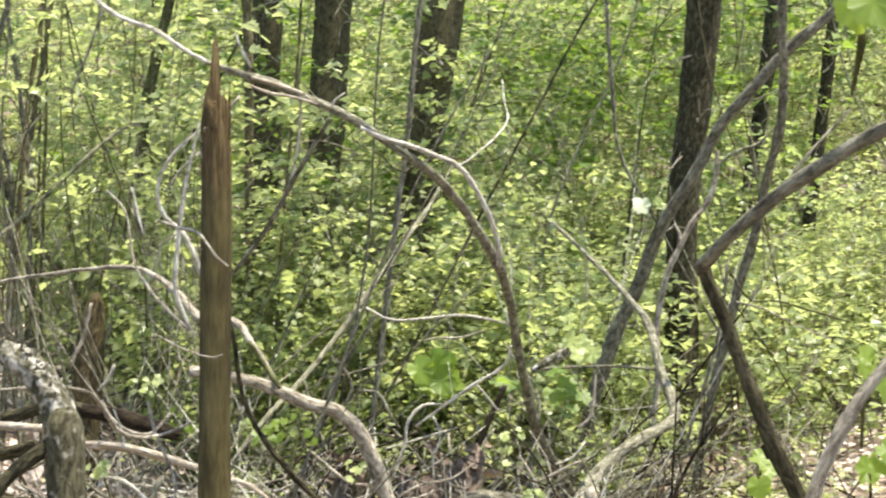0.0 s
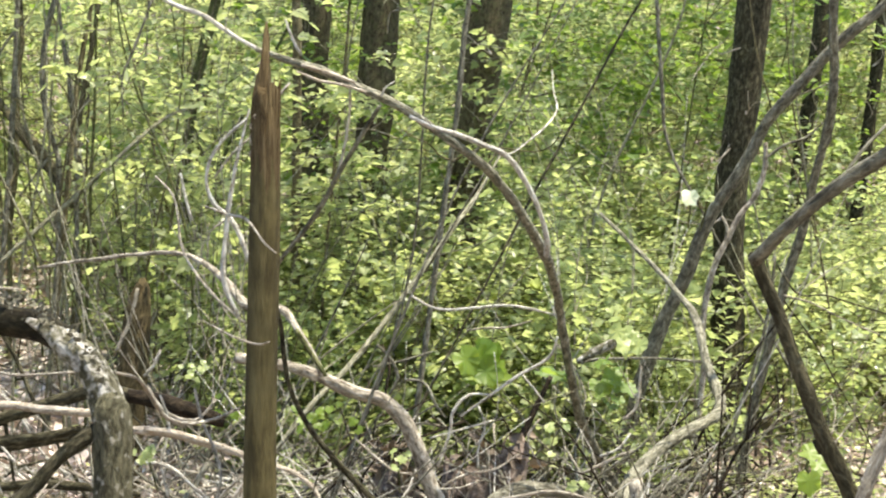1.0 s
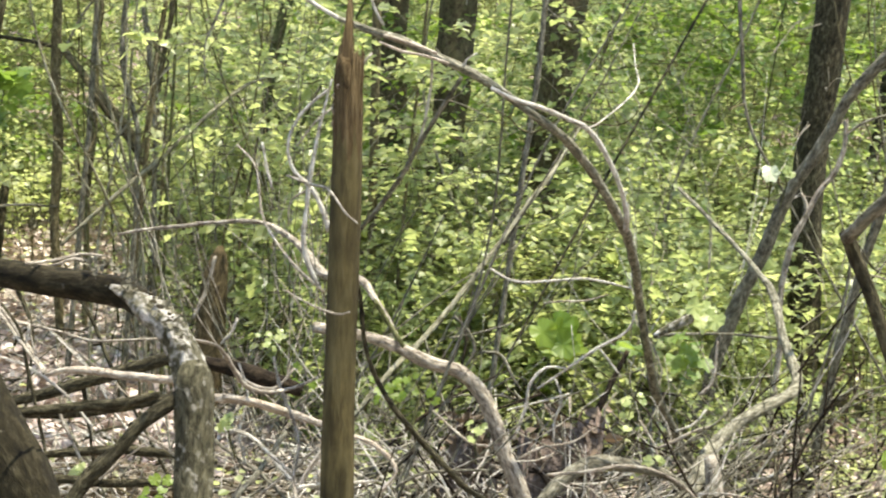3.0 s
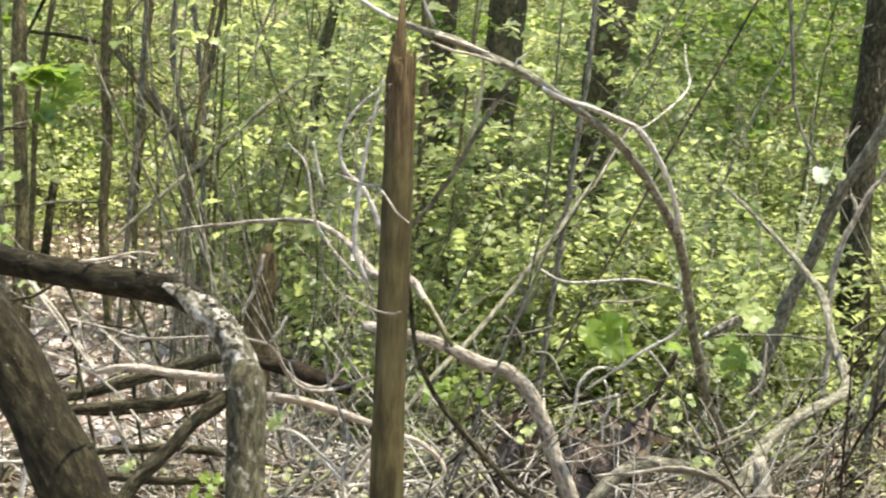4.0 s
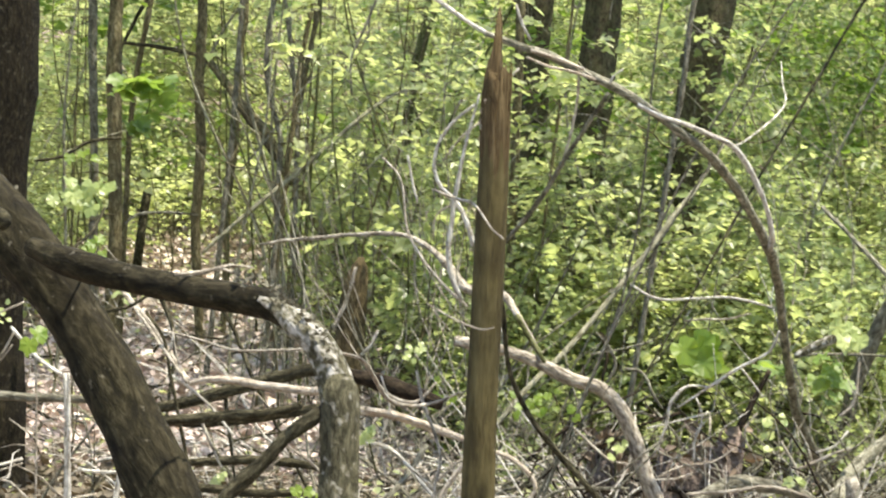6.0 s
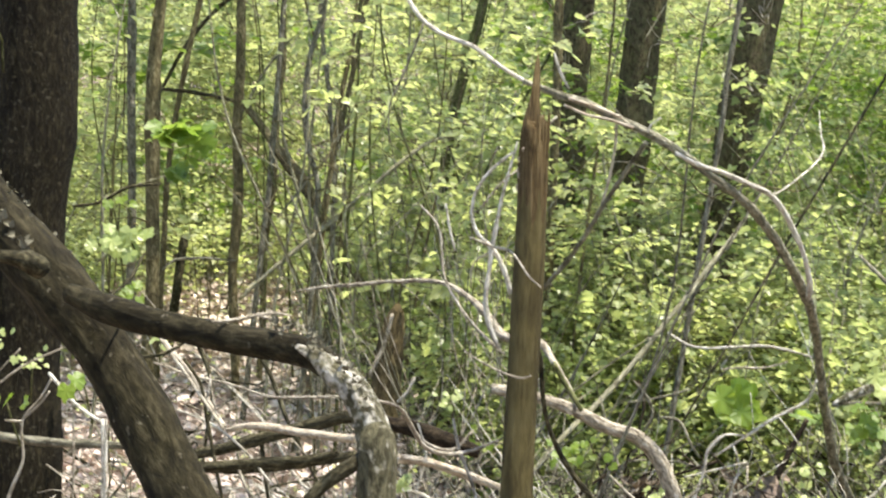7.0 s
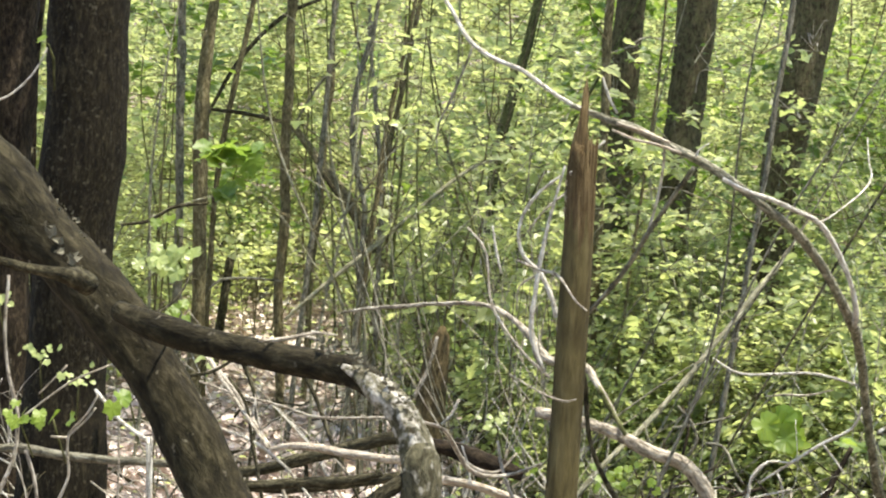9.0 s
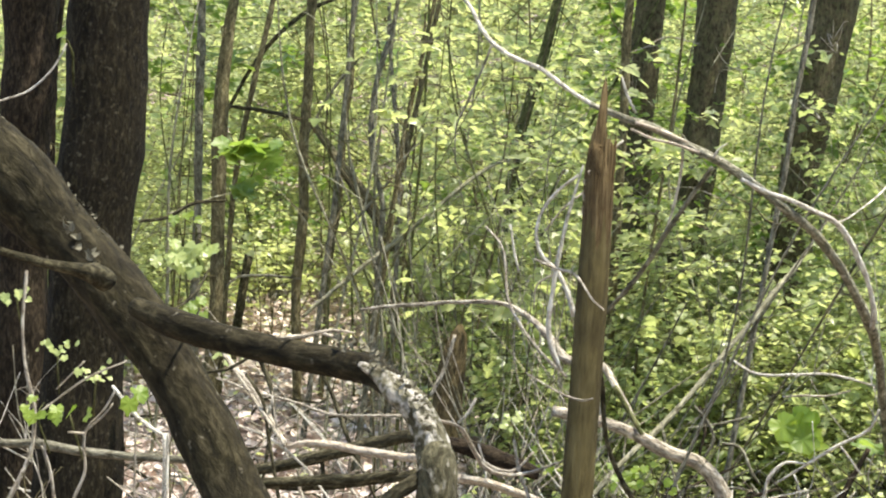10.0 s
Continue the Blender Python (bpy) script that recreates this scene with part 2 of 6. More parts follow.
def leaves(centres, along, normal, size, width=0.62, full=False):
    """Small pointed leaves, folded a little at the midrib; full ones have a rounder edge."""
    n = len(centres)
    along = along / (np.linalg.norm(along, axis=1)[:, None] + 1e-9)
    side = np.cross(normal, along)
    side /= np.linalg.norm(side, axis=1)[:, None] + 1e-9
    nor = np.cross(along, side)
    s = size[:, None]
    w = s * width * 0.5
    droop = nor * s * 0.10
    if full:
        edge = [(0.02, 0.30), (0.12, 0.78), (0.30, 1.0), (0.34, 0.62), (0.56, 0.84), (0.62, 0.42), (0.80, 0.36)]
    else:
        edge = [(0.12, 0.55), (0.36, 1.0), (0.70, 0.66)]
    one = [centres + along * s * u + side * w * k + droop * k for u, k in edge]
    two = [centres + along * s * u - side * w * k + droop * k for u, k in edge[::-1]]
    m = 2 * len(edge) + 2
    v = np.stack([centres, *one, centres + along * s - droop, *two], 1).reshape(-1, 3)
    base = (np.arange(n) * m)[:, None]
    f = np.concatenate([base + np.arange(m // 2 + 1), base + np.array([0, *range(m // 2, m)])])
    return v, f.tolist()


def ground_height(x, y):
    z = np.interp(y, [-60, 0, 6, 12, 18, 25, 40, 80, 160], [0, 0, -0.12, -0.4, -0.1, 0.4, 1.7, 7, 14])
    near, mid = np.clip(y / 6, 0, 1), np.clip(y / 12, 0, 1)
    return z + 0.05 * np.sin(0.9 * x + 0.4 * y) * near - 0.02 * np.clip(x, -8, 8) * mid


# ---- ground ----
def build_ground():
    xs = np.unique(np.concatenate([np.linspace(-900, -30, 16), np.linspace(-30, 30, 121), np.linspace(30, 900, 16)]))
    ys = np.unique(np.concatenate([np.linspace(-900, -10, 12), np.linspace(-10, 45, 111), np.linspace(45, 1500, 24)]))
    gx, gy = np.meshgrid(xs, ys)
    gz = ground_height(gx, gy)
    for i in range(gx.shape[0]):
        for j in range(gx.shape[1]):
            if abs(gx[i, j]) < 31 and -10 < gy[i, j] < 46:
                gz[i, j] += 0.05 * noise.noise(Vector((gx[i, j] * 0.9, gy[i, j] * 0.9, 0)))
    v = np.stack([gx, gy, gz], -1).reshape(-1, 3)
    w = len(xs)
    f = [(r * w + c, r * w + c + 1, (r + 1) * w + c + 1, (r + 1) * w + c) for r in range(len(ys) - 1) for c in range(w - 1)]
    tagged(new("ground", mesh_of("ground", v, f, None, SOIL)), "woodland floor of brown soil under leaf litter", "ground", kind="structure")


build_ground()


def fan(n, az0, az1, d0, d1):
    """Random places on the floor between two bearings (degrees right of ahead) and two distances, even over the area."""
    az = np.radians(rng.uniform(az0, az1, n))
    d = np.sqrt(rng.uniform(d0 * d0, d1 * d1, n))
    return np.sin(az) * d, np.cos(az) * d


def litter(name, n, az0, az1, d0, d1, size, material, label, lift=0.03, tilt=0.5):
    x, y = fan(n, az0, az1, d0, d1)
    c = np.stack([x, y, ground_height(x, y) + rng.uniform(0.005, lift, n)], 1)
    turn = rng.uniform(0, 6.283, n)
    along = np.stack([np.cos(turn), np.sin(turn), rng.normal(0, tilt * 0.6, n)], 1)
    nor = np.stack([rng.normal(0, tilt, n), rng.normal(0, tilt, n), np.ones(n)], 1)
    v, f = leaves(c, along, nor, rng.uniform(0.6, 1.3, n) * size, 0.75)
    tagged(new(name, mesh_of(name, v, f, None, material)), label, "leaf litter", kind="stuff")


litter("leaf_litter", 42000, -22, 14, 7, 27, 0.06, LEAF_DRY, "pale dry fallen leaves covering the woodland floor", 0.06)
# brown leaves, more than the floor has, stand in for shade on the litter
litter("leaf_litter", 11000, -16, -3, 9.5, 12.8, 0.065, LEAF_BROWN, "brown dead leaves laid thick to darken shaded litter under dead wood", 0.1, 0.6)
litter("leaf_litter", 13000, -16, -6, 12.4, 17, 0.075, LEAF_DRY, "pale dry leaves thick on the open floor", 0.09, 0.7)
litter("leaf_litter", 9000, -16, -7, 16, 31, 0.075, LEAF_DRY, "pale dry leaves on an open rise between saplings", 0.05)
litter("leaf_litter", 4000, -24, 16, 25, 33, 0.12, LEAF_DRY, "dry fallen leaves on the rising bank", 0.05)
# more brown leaves, partly in place of shade near the leaning trunk
litter("leaf_litter", 3000, -21, -4, 7.5, 12, 0.06, LEAF_BROWN, "brown dead leaves among paler ones, darkening shaded litter", 0.07)
litter("leaf_litter", 9000, 0, 360, 0.3, 9, 0.07, LEAF_BROWN, "brown dead leaves round the path", 0.03)
litter("leaf_litter", 9000, 0, 360, 0.3, 12, 0.07, LEAF_DRY, "pale dry leaves round the path", 0.03)
litter("seedlings", 1300, -8, 13, 9, 16, 0.05, LEAF, "low green seedlings scattered over the woodland floor", 0.35, 0.4)
litter("seedlings", 900, -20, -8, 9, 22, 0.05, LEAF, "low green seedlings scattered over the woodland floor", 0.25, 0.4)


def sticks(name, n, az0, az1, d0, d1, length, radius, material, label, rise=0.25, lift=0.25):
    """A tangle of dead twigs, too many to count."""
    x, y = fan(n, az0, az1, d0, d1)
    chunks = []
    for i in range(n):
        turn, up = rng.uniform(0, 6.283), rng.normal(0.1, rise)
        le, r = length * rng.uniform(0.4, 1.4), radius * rng.uniform(0.5, 1.6)
        way = np.array([math.cos(turn), 0.7 * math.sin(turn), up])
        p = np.array([x[i], y[i], ground_height(x[i], y[i]) + rng.uniform(0.0, lift)])
        bend = rng.normal(0, 0.06, 3) * le
        pts = [(*p, r), (*(p + way * le * 0.35 + bend), r * 0.85), (*(p + way * le * 0.7 - bend * 0.5), r * 0.65), (*(p + way * le + rng.normal(0, 0.1, 3) * le), r * 0.35)]
        chunks.append(tube(curve_points(pts, le / 7), 5))
        if rng.random() < 0.6:
            q = p + way * le * 0.5
            w2 = way + rng.normal(0, 0.6, 3)
            chunks.append(tube(curve_points([(*q, r * 0.6), (*(q + w2 * le * 0.2), r * 0.45), (*(q + w2 * le * 0.4 + bend), r * 0.25)], le / 8), 4))
    tagged(new(name, mesh_of(name, *join(chunks), material)), label, "brush", kind="stuff")


sticks("brush_pile", 230, -4.5, 5, 9.2, 11.8, 0.55, 0.0042, BARK_WHITE, "tangle of pale dead twigs on the woodland floor", 0.6, 0.4)
sticks("brush_pile", 230, -5, 5.5, 9.4, 12.6, 0.5, 0.0055, BARK_GREY, "tangle of grey dead twigs on the woodland floor", 0.7, 0.4)
sticks("brush_pile", 120, -4.5, 5.5, 9.6, 12.2, 0.45, 0.006, BARK_BROWN, "tangle of brown dead twigs on the woodland floor", 0.7, 0.5)
sticks("brush_pile", 70, 1.5, 8, 11, 13.6, 0.7, 0.005, BARK_GREY, "thicket of grey dead twigs at the foot of leaning stems", 0.9, 0.4)
sticks("brush_pile", 70, 1.5, 8, 11, 13.6, 0.6, 0.006, BARK_BROWN, "thicket of brown dead twigs at the foot of leaning stems", 0.8, 0.4)
sticks("fallen_twigs", 200, -20, -4, 8, 15, 0.6, 0.0055, BARK_PALE, "pale dead twigs lying over the litter", 0.25, 0.3)
sticks("fallen_twigs", 120, -18, -4, 8, 13, 0.5, 0.005, BARK_WHITE, "bleached dead twigs lying over the litter", 0.3, 0.35)
sticks("fallen_twigs", 120, -20, -3, 8, 17, 0.6, 0.007, BARK_DARK, "dark dead twigs lying over the litter", 0.25, 0.25)
sticks("brush_pile", 80, -8.5, -3.5, 9.3, 13, 1.0, 0.0055, BARK_GREY, "thicket of thin grey dead stems", 1.0, 0.3)
sticks("brush_pile", 50, -9, -3.5, 9.3, 13, 0.9, 0.004, BARK_PALE, "thicket of thin pale dead stems", 0.9, 0.3)
sticks("fallen_twigs", 90, -20, 12, 10, 20, 0.8, 0.005, BARK_GREY, "thin dead stems standing in the undergrowth", 1.1, 0.2)


# ---- undergrowth ----
def shrub_kind(height, spread, stems, sprays, per_spray, leaf, low, seed, wood, green, label, full=False, flat=0.5, name="understory_shrub", group="undergrowth shrubs"):
    """A shrub rooted at its origin: every stem a part with its side twigs, and the leaves."""
    g = np.random.default_rng(seed)
    ob = thing(name, label, "young tree" if name == "young_tree" else "shrub", group)
    cen, alo, nor, siz = [], [], [], []
    for _ in range(stems):
        a, out = g.uniform(0, 6.283), g.uniform(0.25, 1.0) * spread
        tip = np.array([math.cos(a) * out, math.sin(a) * out, height * g.uniform(0.7, 1.05)])
        mid = tip * np.array([0.35, 0.35, 0.5]) + g.normal(0, 0.06, 3)
        r = g.uniform(0.003, 0.0062)
        line = curve_points([(0.05 * math.cos(a), 0.05 * math.sin(a), -0.1, r), (*mid, r * 0.75), (*tip, r * 0.25)], height / 9)
        chunks = [tube(line, 5)]
        for _ in range(sprays // stems):
            k = np.searchsorted(line[:, 2], g.uniform(low, 1.0) * line[-1, 2])
            p = line[min(k, len(line) - 1), :3]
            a = g.uniform(0, 6.283)
            way = np.array([math.cos(a), math.sin(a), g.uniform(-0.1, 0.28)])
            le = g.uniform(0.25, 0.75) * min(1.3, spread)
            chunks.append(tube(curve_points([(*p, 0.003), (*(p + way * le * 0.5), 0.002), (*(p + way * le + np.array([0, 0, -0.04])), 0.001)], le / 2), 3))
            n = per_spray
            u = g.uniform(0.15, 1.05, n)
            turn = a + np.where(np.arange(n) % 2, 1, -1) * g.uniform(0.3, 1.4, n)
            cen.append(p + way * le * u[:, None] + g.normal(0, 0.04, (n, 3)))
            alo.append(np.stack([np.cos(turn), np.sin(turn), g.normal(-0.2, 0.35, n)], 1))
            nor.append(np.stack([g.normal(0, flat, n), g.normal(-0.15, flat, n), np.ones(n)], 1))
            siz.append(leaf * (np.clip(g.lognormal(-0.03, 0.3), 0.55, 1.7) * g.uniform(0.7, 1.2, n) if full else g.uniform(0.5, 1.3, n)))
        new("stem", mesh_of("shrub_stem", *join(chunks), wood)).parent = ob
    v, f = leaves(np.vstack(cen), np.vstack(alo), np.vstack(nor), np.concatenate(siz), 0.95 if full else 0.66, full)
    tagged(new("foliage", mesh_of("shrub_foliage", v, f, None, green, False)), kind="stuff").parent = ob
    return ob


NEAR = [shrub_kind(2.0, 0.9, 4, 100, 12, 0.060, 0.16, 100 + i, BARK_BROWNG, LEAF, "leafy spring shrub with thin stems and fresh green leaves", True, 0.42) for i in range(5)]
FAR = [shrub_kind(3.2, 1.4, 4, 180, 18, 0.064, 0.08, 200 + i, BARK_BROWNG, LEAF_FAR, "tall leafy shrub with yellow-green spring leaves") for i in range(6)]
THIN = [shrub_kind(2.9, 0.8, 3, 45, 10, 0.058, 0.35, 400 + i, BARK_GREY, LEAF, "thin upright shrub with scattered fresh leaves", True) for i in range(3)]
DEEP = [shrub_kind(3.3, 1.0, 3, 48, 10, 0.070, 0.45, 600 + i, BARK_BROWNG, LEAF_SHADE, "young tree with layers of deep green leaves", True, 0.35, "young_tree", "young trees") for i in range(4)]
LOW = [shrub_kind(0.95, 0.8, 5, 64, 11, 0.050, 0.1, 500 + i, BARK_GREEN, LEAF, "low leafy bush of small fresh green leaves", True) for i in range(4)]
HILL = [shrub_kind(6.5, 2.4, 4, 190, 14, 0.15, 0.06, 300 + i, BARK_GREEN, LEAF_FAR, "tall leafy thicket on the wooded bank", name="thicket", group="thickets") for i in range(4)]


PLANTED = set()


def plant(kinds, places):
    for i, (x, y, s) in enumerate(places):
        m = Matrix.LocRotScale((x, y, float(ground_height(x, y))), Euler((0, 0, rng.uniform(0, 6.283))), None)
        k = kinds[i % len(kinds)]
        if k.name not in PLANTED:
            PLANTED.add(k.name)
            k.matrix_basis, o = m, k
        else:
            o = copy_thing(k, m)
        o.scale = (s, s, s * rng.uniform(0.9, 1.12))


def scatter(n, az0, az1, d0, d1, gap, keep=lambda az, d: True, scale=(0.8, 1.2)):
    got = []
    for _ in range(n * 40):
        az, d = rng.uniform(az0, az1), math.sqrt(rng.uniform(d0 * d0, d1 * d1))
        x, y = d * math.sin(radians(az)), d * math.cos(radians(az))
        if keep(az, d) and all((x - a) ** 2 + (y - b) ** 2 > gap * gap for a, b, _ in got):
            got.append((x, y, rng.uniform(*scale)))
            if len(got) >= n:
                break
    return got


def front(az, d):
    return d > (12.7 if az < 2.5 else 15.4) and az > -6


def behind(az, d):
    return d > (19.5 if az < -6 else 16.8 if az < 4 else 20.5) and not -14.4 < az < -8.9 or d > 23.5


def glade(az, d):
    """The open floor of pale litter that rises between the saplings."""
    return -13.9 < az < -9.4 and d < 21.5


def among(az, d):
    return az < -5 and d > 13 and not glade(az, d)


def off_glade(az, d):
    return not glade(az, d)


def bare_foot(az, d):
    """Leaves out the ground before the dark tree with the mossy foot."""
    return d > 15.2 or not 4.2 < az < 6.6


FRONT_BUSHES = [(-0.95, 13.56, 0.66), (-0.81, 13.17, 0.58), (-0.75, 13.78, 0.74), (-0.60, 13.29, 0.62), (-0.50, 13.90, 0.70), (-0.40, 13.40, 0.58), (-0.25, 13.92, 0.70), (-0.10, 13.53, 0.62)]
DARK_CLUMPS = [(-0.84, 16.03, 0.74), (-1.06, 16.41, 0.72), (-0.51, 15.33, 0.70)]
BEFORE_TREES = [(-1.08, 15.62, 0.98), (-0.96, 15.44, 0.80), (-0.70, 15.28, 0.98), (-0.57, 15.09, 0.86), (-0.12, 14.45, 0.92), (0.01, 14.36, 0.86), (-1.87, 15.92, 0.92)]


def stepped(places):
    """Taller plants farther back, so that the sun reaches every tier."""
    return [(x, y, s * float(np.interp(math.hypot(x, y), [13, 16, 20, 27], [0.52, 0.70, 0.92, 1.05]))) for x, y, s in places]


plant(NEAR, stepped(scatter(34, -6, 13, 14.2, 19.5, 0.6, front)))
plant(NEAR, BEFORE_TREES)
plant(LOW, FRONT_BUSHES)
plant(LOW, scatter(44, -6, 6, 13.7, 16.3, 0.5, bare_foot, (0.8, 1.25)))
plant(LOW, scatter(26, 3.5, 13, 13.6, 20, 0.6, bare_foot))
plant(LOW, scatter(10, -4.5, 1.5, 13.2, 14.2, 0.36, scale=(0.7, 1.1)))
plant(LOW, scatter(6, 6, 9.8, 11, 13, 0.4, scale=(0.3, 0.45)))
plant(LOW, scatter(5, -5, 4, 11.8, 13.5, 0.5, scale=(0.45, 0.7)))
plant(THIN, scatter(16, -22, -5, 13, 20, 0.6, among) + scatter(4, -4.5, 1.6, 13.4, 14.8, 0.4))
plant(LOW, scatter(50, -18, -6.5, 17.5, 27, 0.7, off_glade, (0.7, 1.2)))
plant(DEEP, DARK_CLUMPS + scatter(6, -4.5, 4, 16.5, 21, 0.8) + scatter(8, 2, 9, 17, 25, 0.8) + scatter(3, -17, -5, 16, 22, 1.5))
plant(FAR, stepped(scatter(100, -25, 17, 17.5, 33, 0.9, behind)))
plant(HILL, scatter(92, -27, 19, 32, 62, 1.5) + scatter(46, 32, 315, 9, 26, 2.4, scale=(0.9, 1.5)))


# ---- leaf sprays and crowns ----
def leaf_spray(place, wide, high, n, size, material, label):
    """A few broad leaves on a short twig about a place."""
    ob = thing("leaf_spray", label, "leaves")
    p = np.array(place)
    tip = p + np.array([rng.uniform(-0.4, 0.4) * wide, rng.uniform(0.0, 0.1), 0.2 * high])
    foot = p + np.array([rng.uniform(-0.5, 0.5) * wide, 0.12, -high - 0.12])
    tw = new("twig", mesh_of("twig", *tube(curve_points([(*foot, 0.003), (*(p + (0, 0.03, -0.3 * high)), 0.0025), (*tip, 0.0012)], 0.05), 5), BARK_GREEN))
    tw.parent = ob
    for _ in range(n):
        c = p + np.array([rng.normal(0, 0.5) * wide, rng.normal(0, 0.06), rng.normal(0, 0.5) * high])
        s = size * rng.uniform(0.7, 1.2)
        lf = new("leaf", BROAD[rng.integers(len(BROAD))][material.name])
        face = Euler((rng.normal(0.3 if material is LEAF_SHADE else 0.85, 0.3), rng.normal(0, 0.35), rng.normal(0, 0.5))).to_matrix() @ Euler((0, 0, rng.normal(-1.5, 0.8))).to_matrix()
        lf.matrix_basis = Matrix.Translation(c) @ face.to_4x4() @ Matrix.Diagonal((s, s, s, 1))
        lf.parent = tw


def broad_leaf(seed, material):
    """A leaf one long with three to five pointed lobes, toothed at the edge, creased at the ribs and cupped."""
    g = np.random.default_rng(seed)
    n = 44
    a = np.linspace(-math.pi, math.pi, n, endpoint=False)
    deep = (0.09, 0.13, 0.06)[seed % 3]
    r = 0.42 * np.ones(n)
    for way, wide, tall in ((0.0, 0.42, 0.55), (0.98, 0.34, 0.30), (-0.98, 0.34, 0.30), (1.9, 0.30, 0.12), (-1.9, 0.30, 0.12)):
        r += tall * deep / 0.24 * np.maximum(0, 1 - np.abs(a - way) / wide) ** 1.2 * 0.62
    r -= 0.20 * np.exp(-((np.abs(a) - math.pi) / 0.30) ** 2)
    r = r * (1 + 0.07 * (np.arange(n) % 2)) * (1 + g.normal(0, 0.03, n))
    x, y = r * np.cos(a), 0.95 * r * np.sin(a)
    z = 0.22 * np.abs(y) - 0.30 * x * x + 0.05 * np.sin(7 * x + g.uniform(0, 6)) - 0.03 * np.cos(6.4 * a) + g.normal(0, 0.01, n)
    inner = 0.55 * np.stack([x, y, z * 0.8], 1) + np.array([0, 0, 0.015])
    v = [(0, 0, 0.0), *inner, *np.stack([x, y, z], 1)]
    f = [(0, 1 + i, 1 + (i + 1) % n) for i in range(n)] + [(1 + i, 1 + n + i, 1 + n + (i + 1) % n, 1 + (i + 1) % n) for i in range(n)]
    return mesh_of("leaf", v, f, None, material)


BROAD = [{m.name: broad_leaf(i, m) for m in (LEAF_BIG, LEAF_SHADE, LEAF_PALE, LEAF_WHITE)} for i in range(3)]


def crown(tree):
    """Limbs and thin spring leaves above the part of a trunk that the camera sees."""
    p = TRUNKS[tree.name]
    top, big = p[0, :3], p[0, 2] > 9
    low = 3.6 if big else 3.0
    wood, cen = [], []
    for k in range(13 if big else 3):
        z = rng.uniform(low, top[2])
        at = np.array([np.interp(z, p[::-1, 2], p[::-1, i]) for i in range(3)])
        a = rng.uniform(0, 6.283)
        le = rng.uniform(1.2, 3.6) if big else rng.uniform(0.5, 1.2)
        way = np.array([math.cos(a), math.sin(a), rng.uniform(0.3, 0.8)])
        r = 0.03 if big else 0.01
        line = curve_points([(*at, r), (*(at + way * le * 0.5), r * 0.6), (*(at + way * le), r * 0.2)], 0.25)
        wood.append(tube(line, 6))
        n = 60 if big else 16
        u = rng.uniform(0.25, 1.1, n)
        cen.append(at + way * le * u[:, None] + rng.normal(0, 0.38 if big else 0.2, (n, 3)))
    li = new("limbs", mesh_of("limbs", *join(wood), BARK_DARK))
    c = np.vstack(cen)
    c = c[c[:, 2] > low]
    n = len(c)
    turn = rng.uniform(0, 6.283, n)
    v, f = leaves(c, np.stack([np.cos(turn), np.sin(turn), rng.normal(-0.2, 0.3, n)], 1), np.stack([rng.normal(0, 0.4, n), rng.normal(0, 0.4, n), np.ones(n)], 1), rng.uniform(0.07, 0.15, n))
    fo = tagged(new("foliage", mesh_of("foliage", v, f, None, LEAF, False)), kind="stuff")
    li.parent, fo.parent = tree, li


def zigzag_twigs(tree, n, low, high, wood):
    """Short crooked dead twigs on a trunk."""
    p = TRUNKS[tree.name]
    for _ in range(n):
        z = rng.uniform(low, high)
        at = np.array([np.interp(z, p[::-1, 2], p[::-1, i]) for i in range(4)])
        a = rng.uniform(-2.6, -0.5)
        way = np.array([math.cos(a), math.sin(a), rng.uniform(-0.3, 0.7)])
        q, le, pts = at[:3] + way * at[3] * 0.8, rng.uniform(0.06, 0.13), []
        for k in range(5):
            pts.append((*q, 0.0052 * (1 - 0.17 * k)))
            q = q + (way + np.array([rng.normal(0, 0.7), rng.normal(0, 0.3), rng.normal(0, 0.6)])) * le
        main = limb("twig", pts, wood, tree)
        q = np.array(pts[2][:3])
        way = np.array([-way[0], way[1], way[2] + 0.4])
        limb("twig", [(*q, 0.0036), (*(q + way * le), 0.003), (*(q + way * le * 1.6 + (0, 0, 0.04)), 0.0016)], wood, main)


def loose_bark(limb_object, pts, n, material, up=(0, 0, 1), size=(0.008, 0.028), spread=0.7):
    """Curled flakes of bark and moss standing up along one side of a limb."""
    p = curve_points(pts, 0.01)
    k = rng.integers(0, len(p), n)
    a = rng.normal(0, spread, n)
    up = np.array(up, float) / np.linalg.norm(up)
    way = up * np.cos(a)[:, None] + np.array([0, -1.0, 0]) * np.sin(a)[:, None]
    c = p[k, :3] + way * p[k, 3:4] * 0.97
    along = rng.normal(0, 0.7, (n, 3)) + way * rng.uniform(0.1, 0.9, n)[:, None]
    v, f = leaves(c, along, rng.normal(0, 0.6, (n, 3)) + way, rng.uniform(*size, n), 0.7)
    tagged(new("loose_bark", mesh_of("loose_bark", v, f, None, material, False)), "curled flakes of loose grey bark", kind="stuff").parent = limb_object


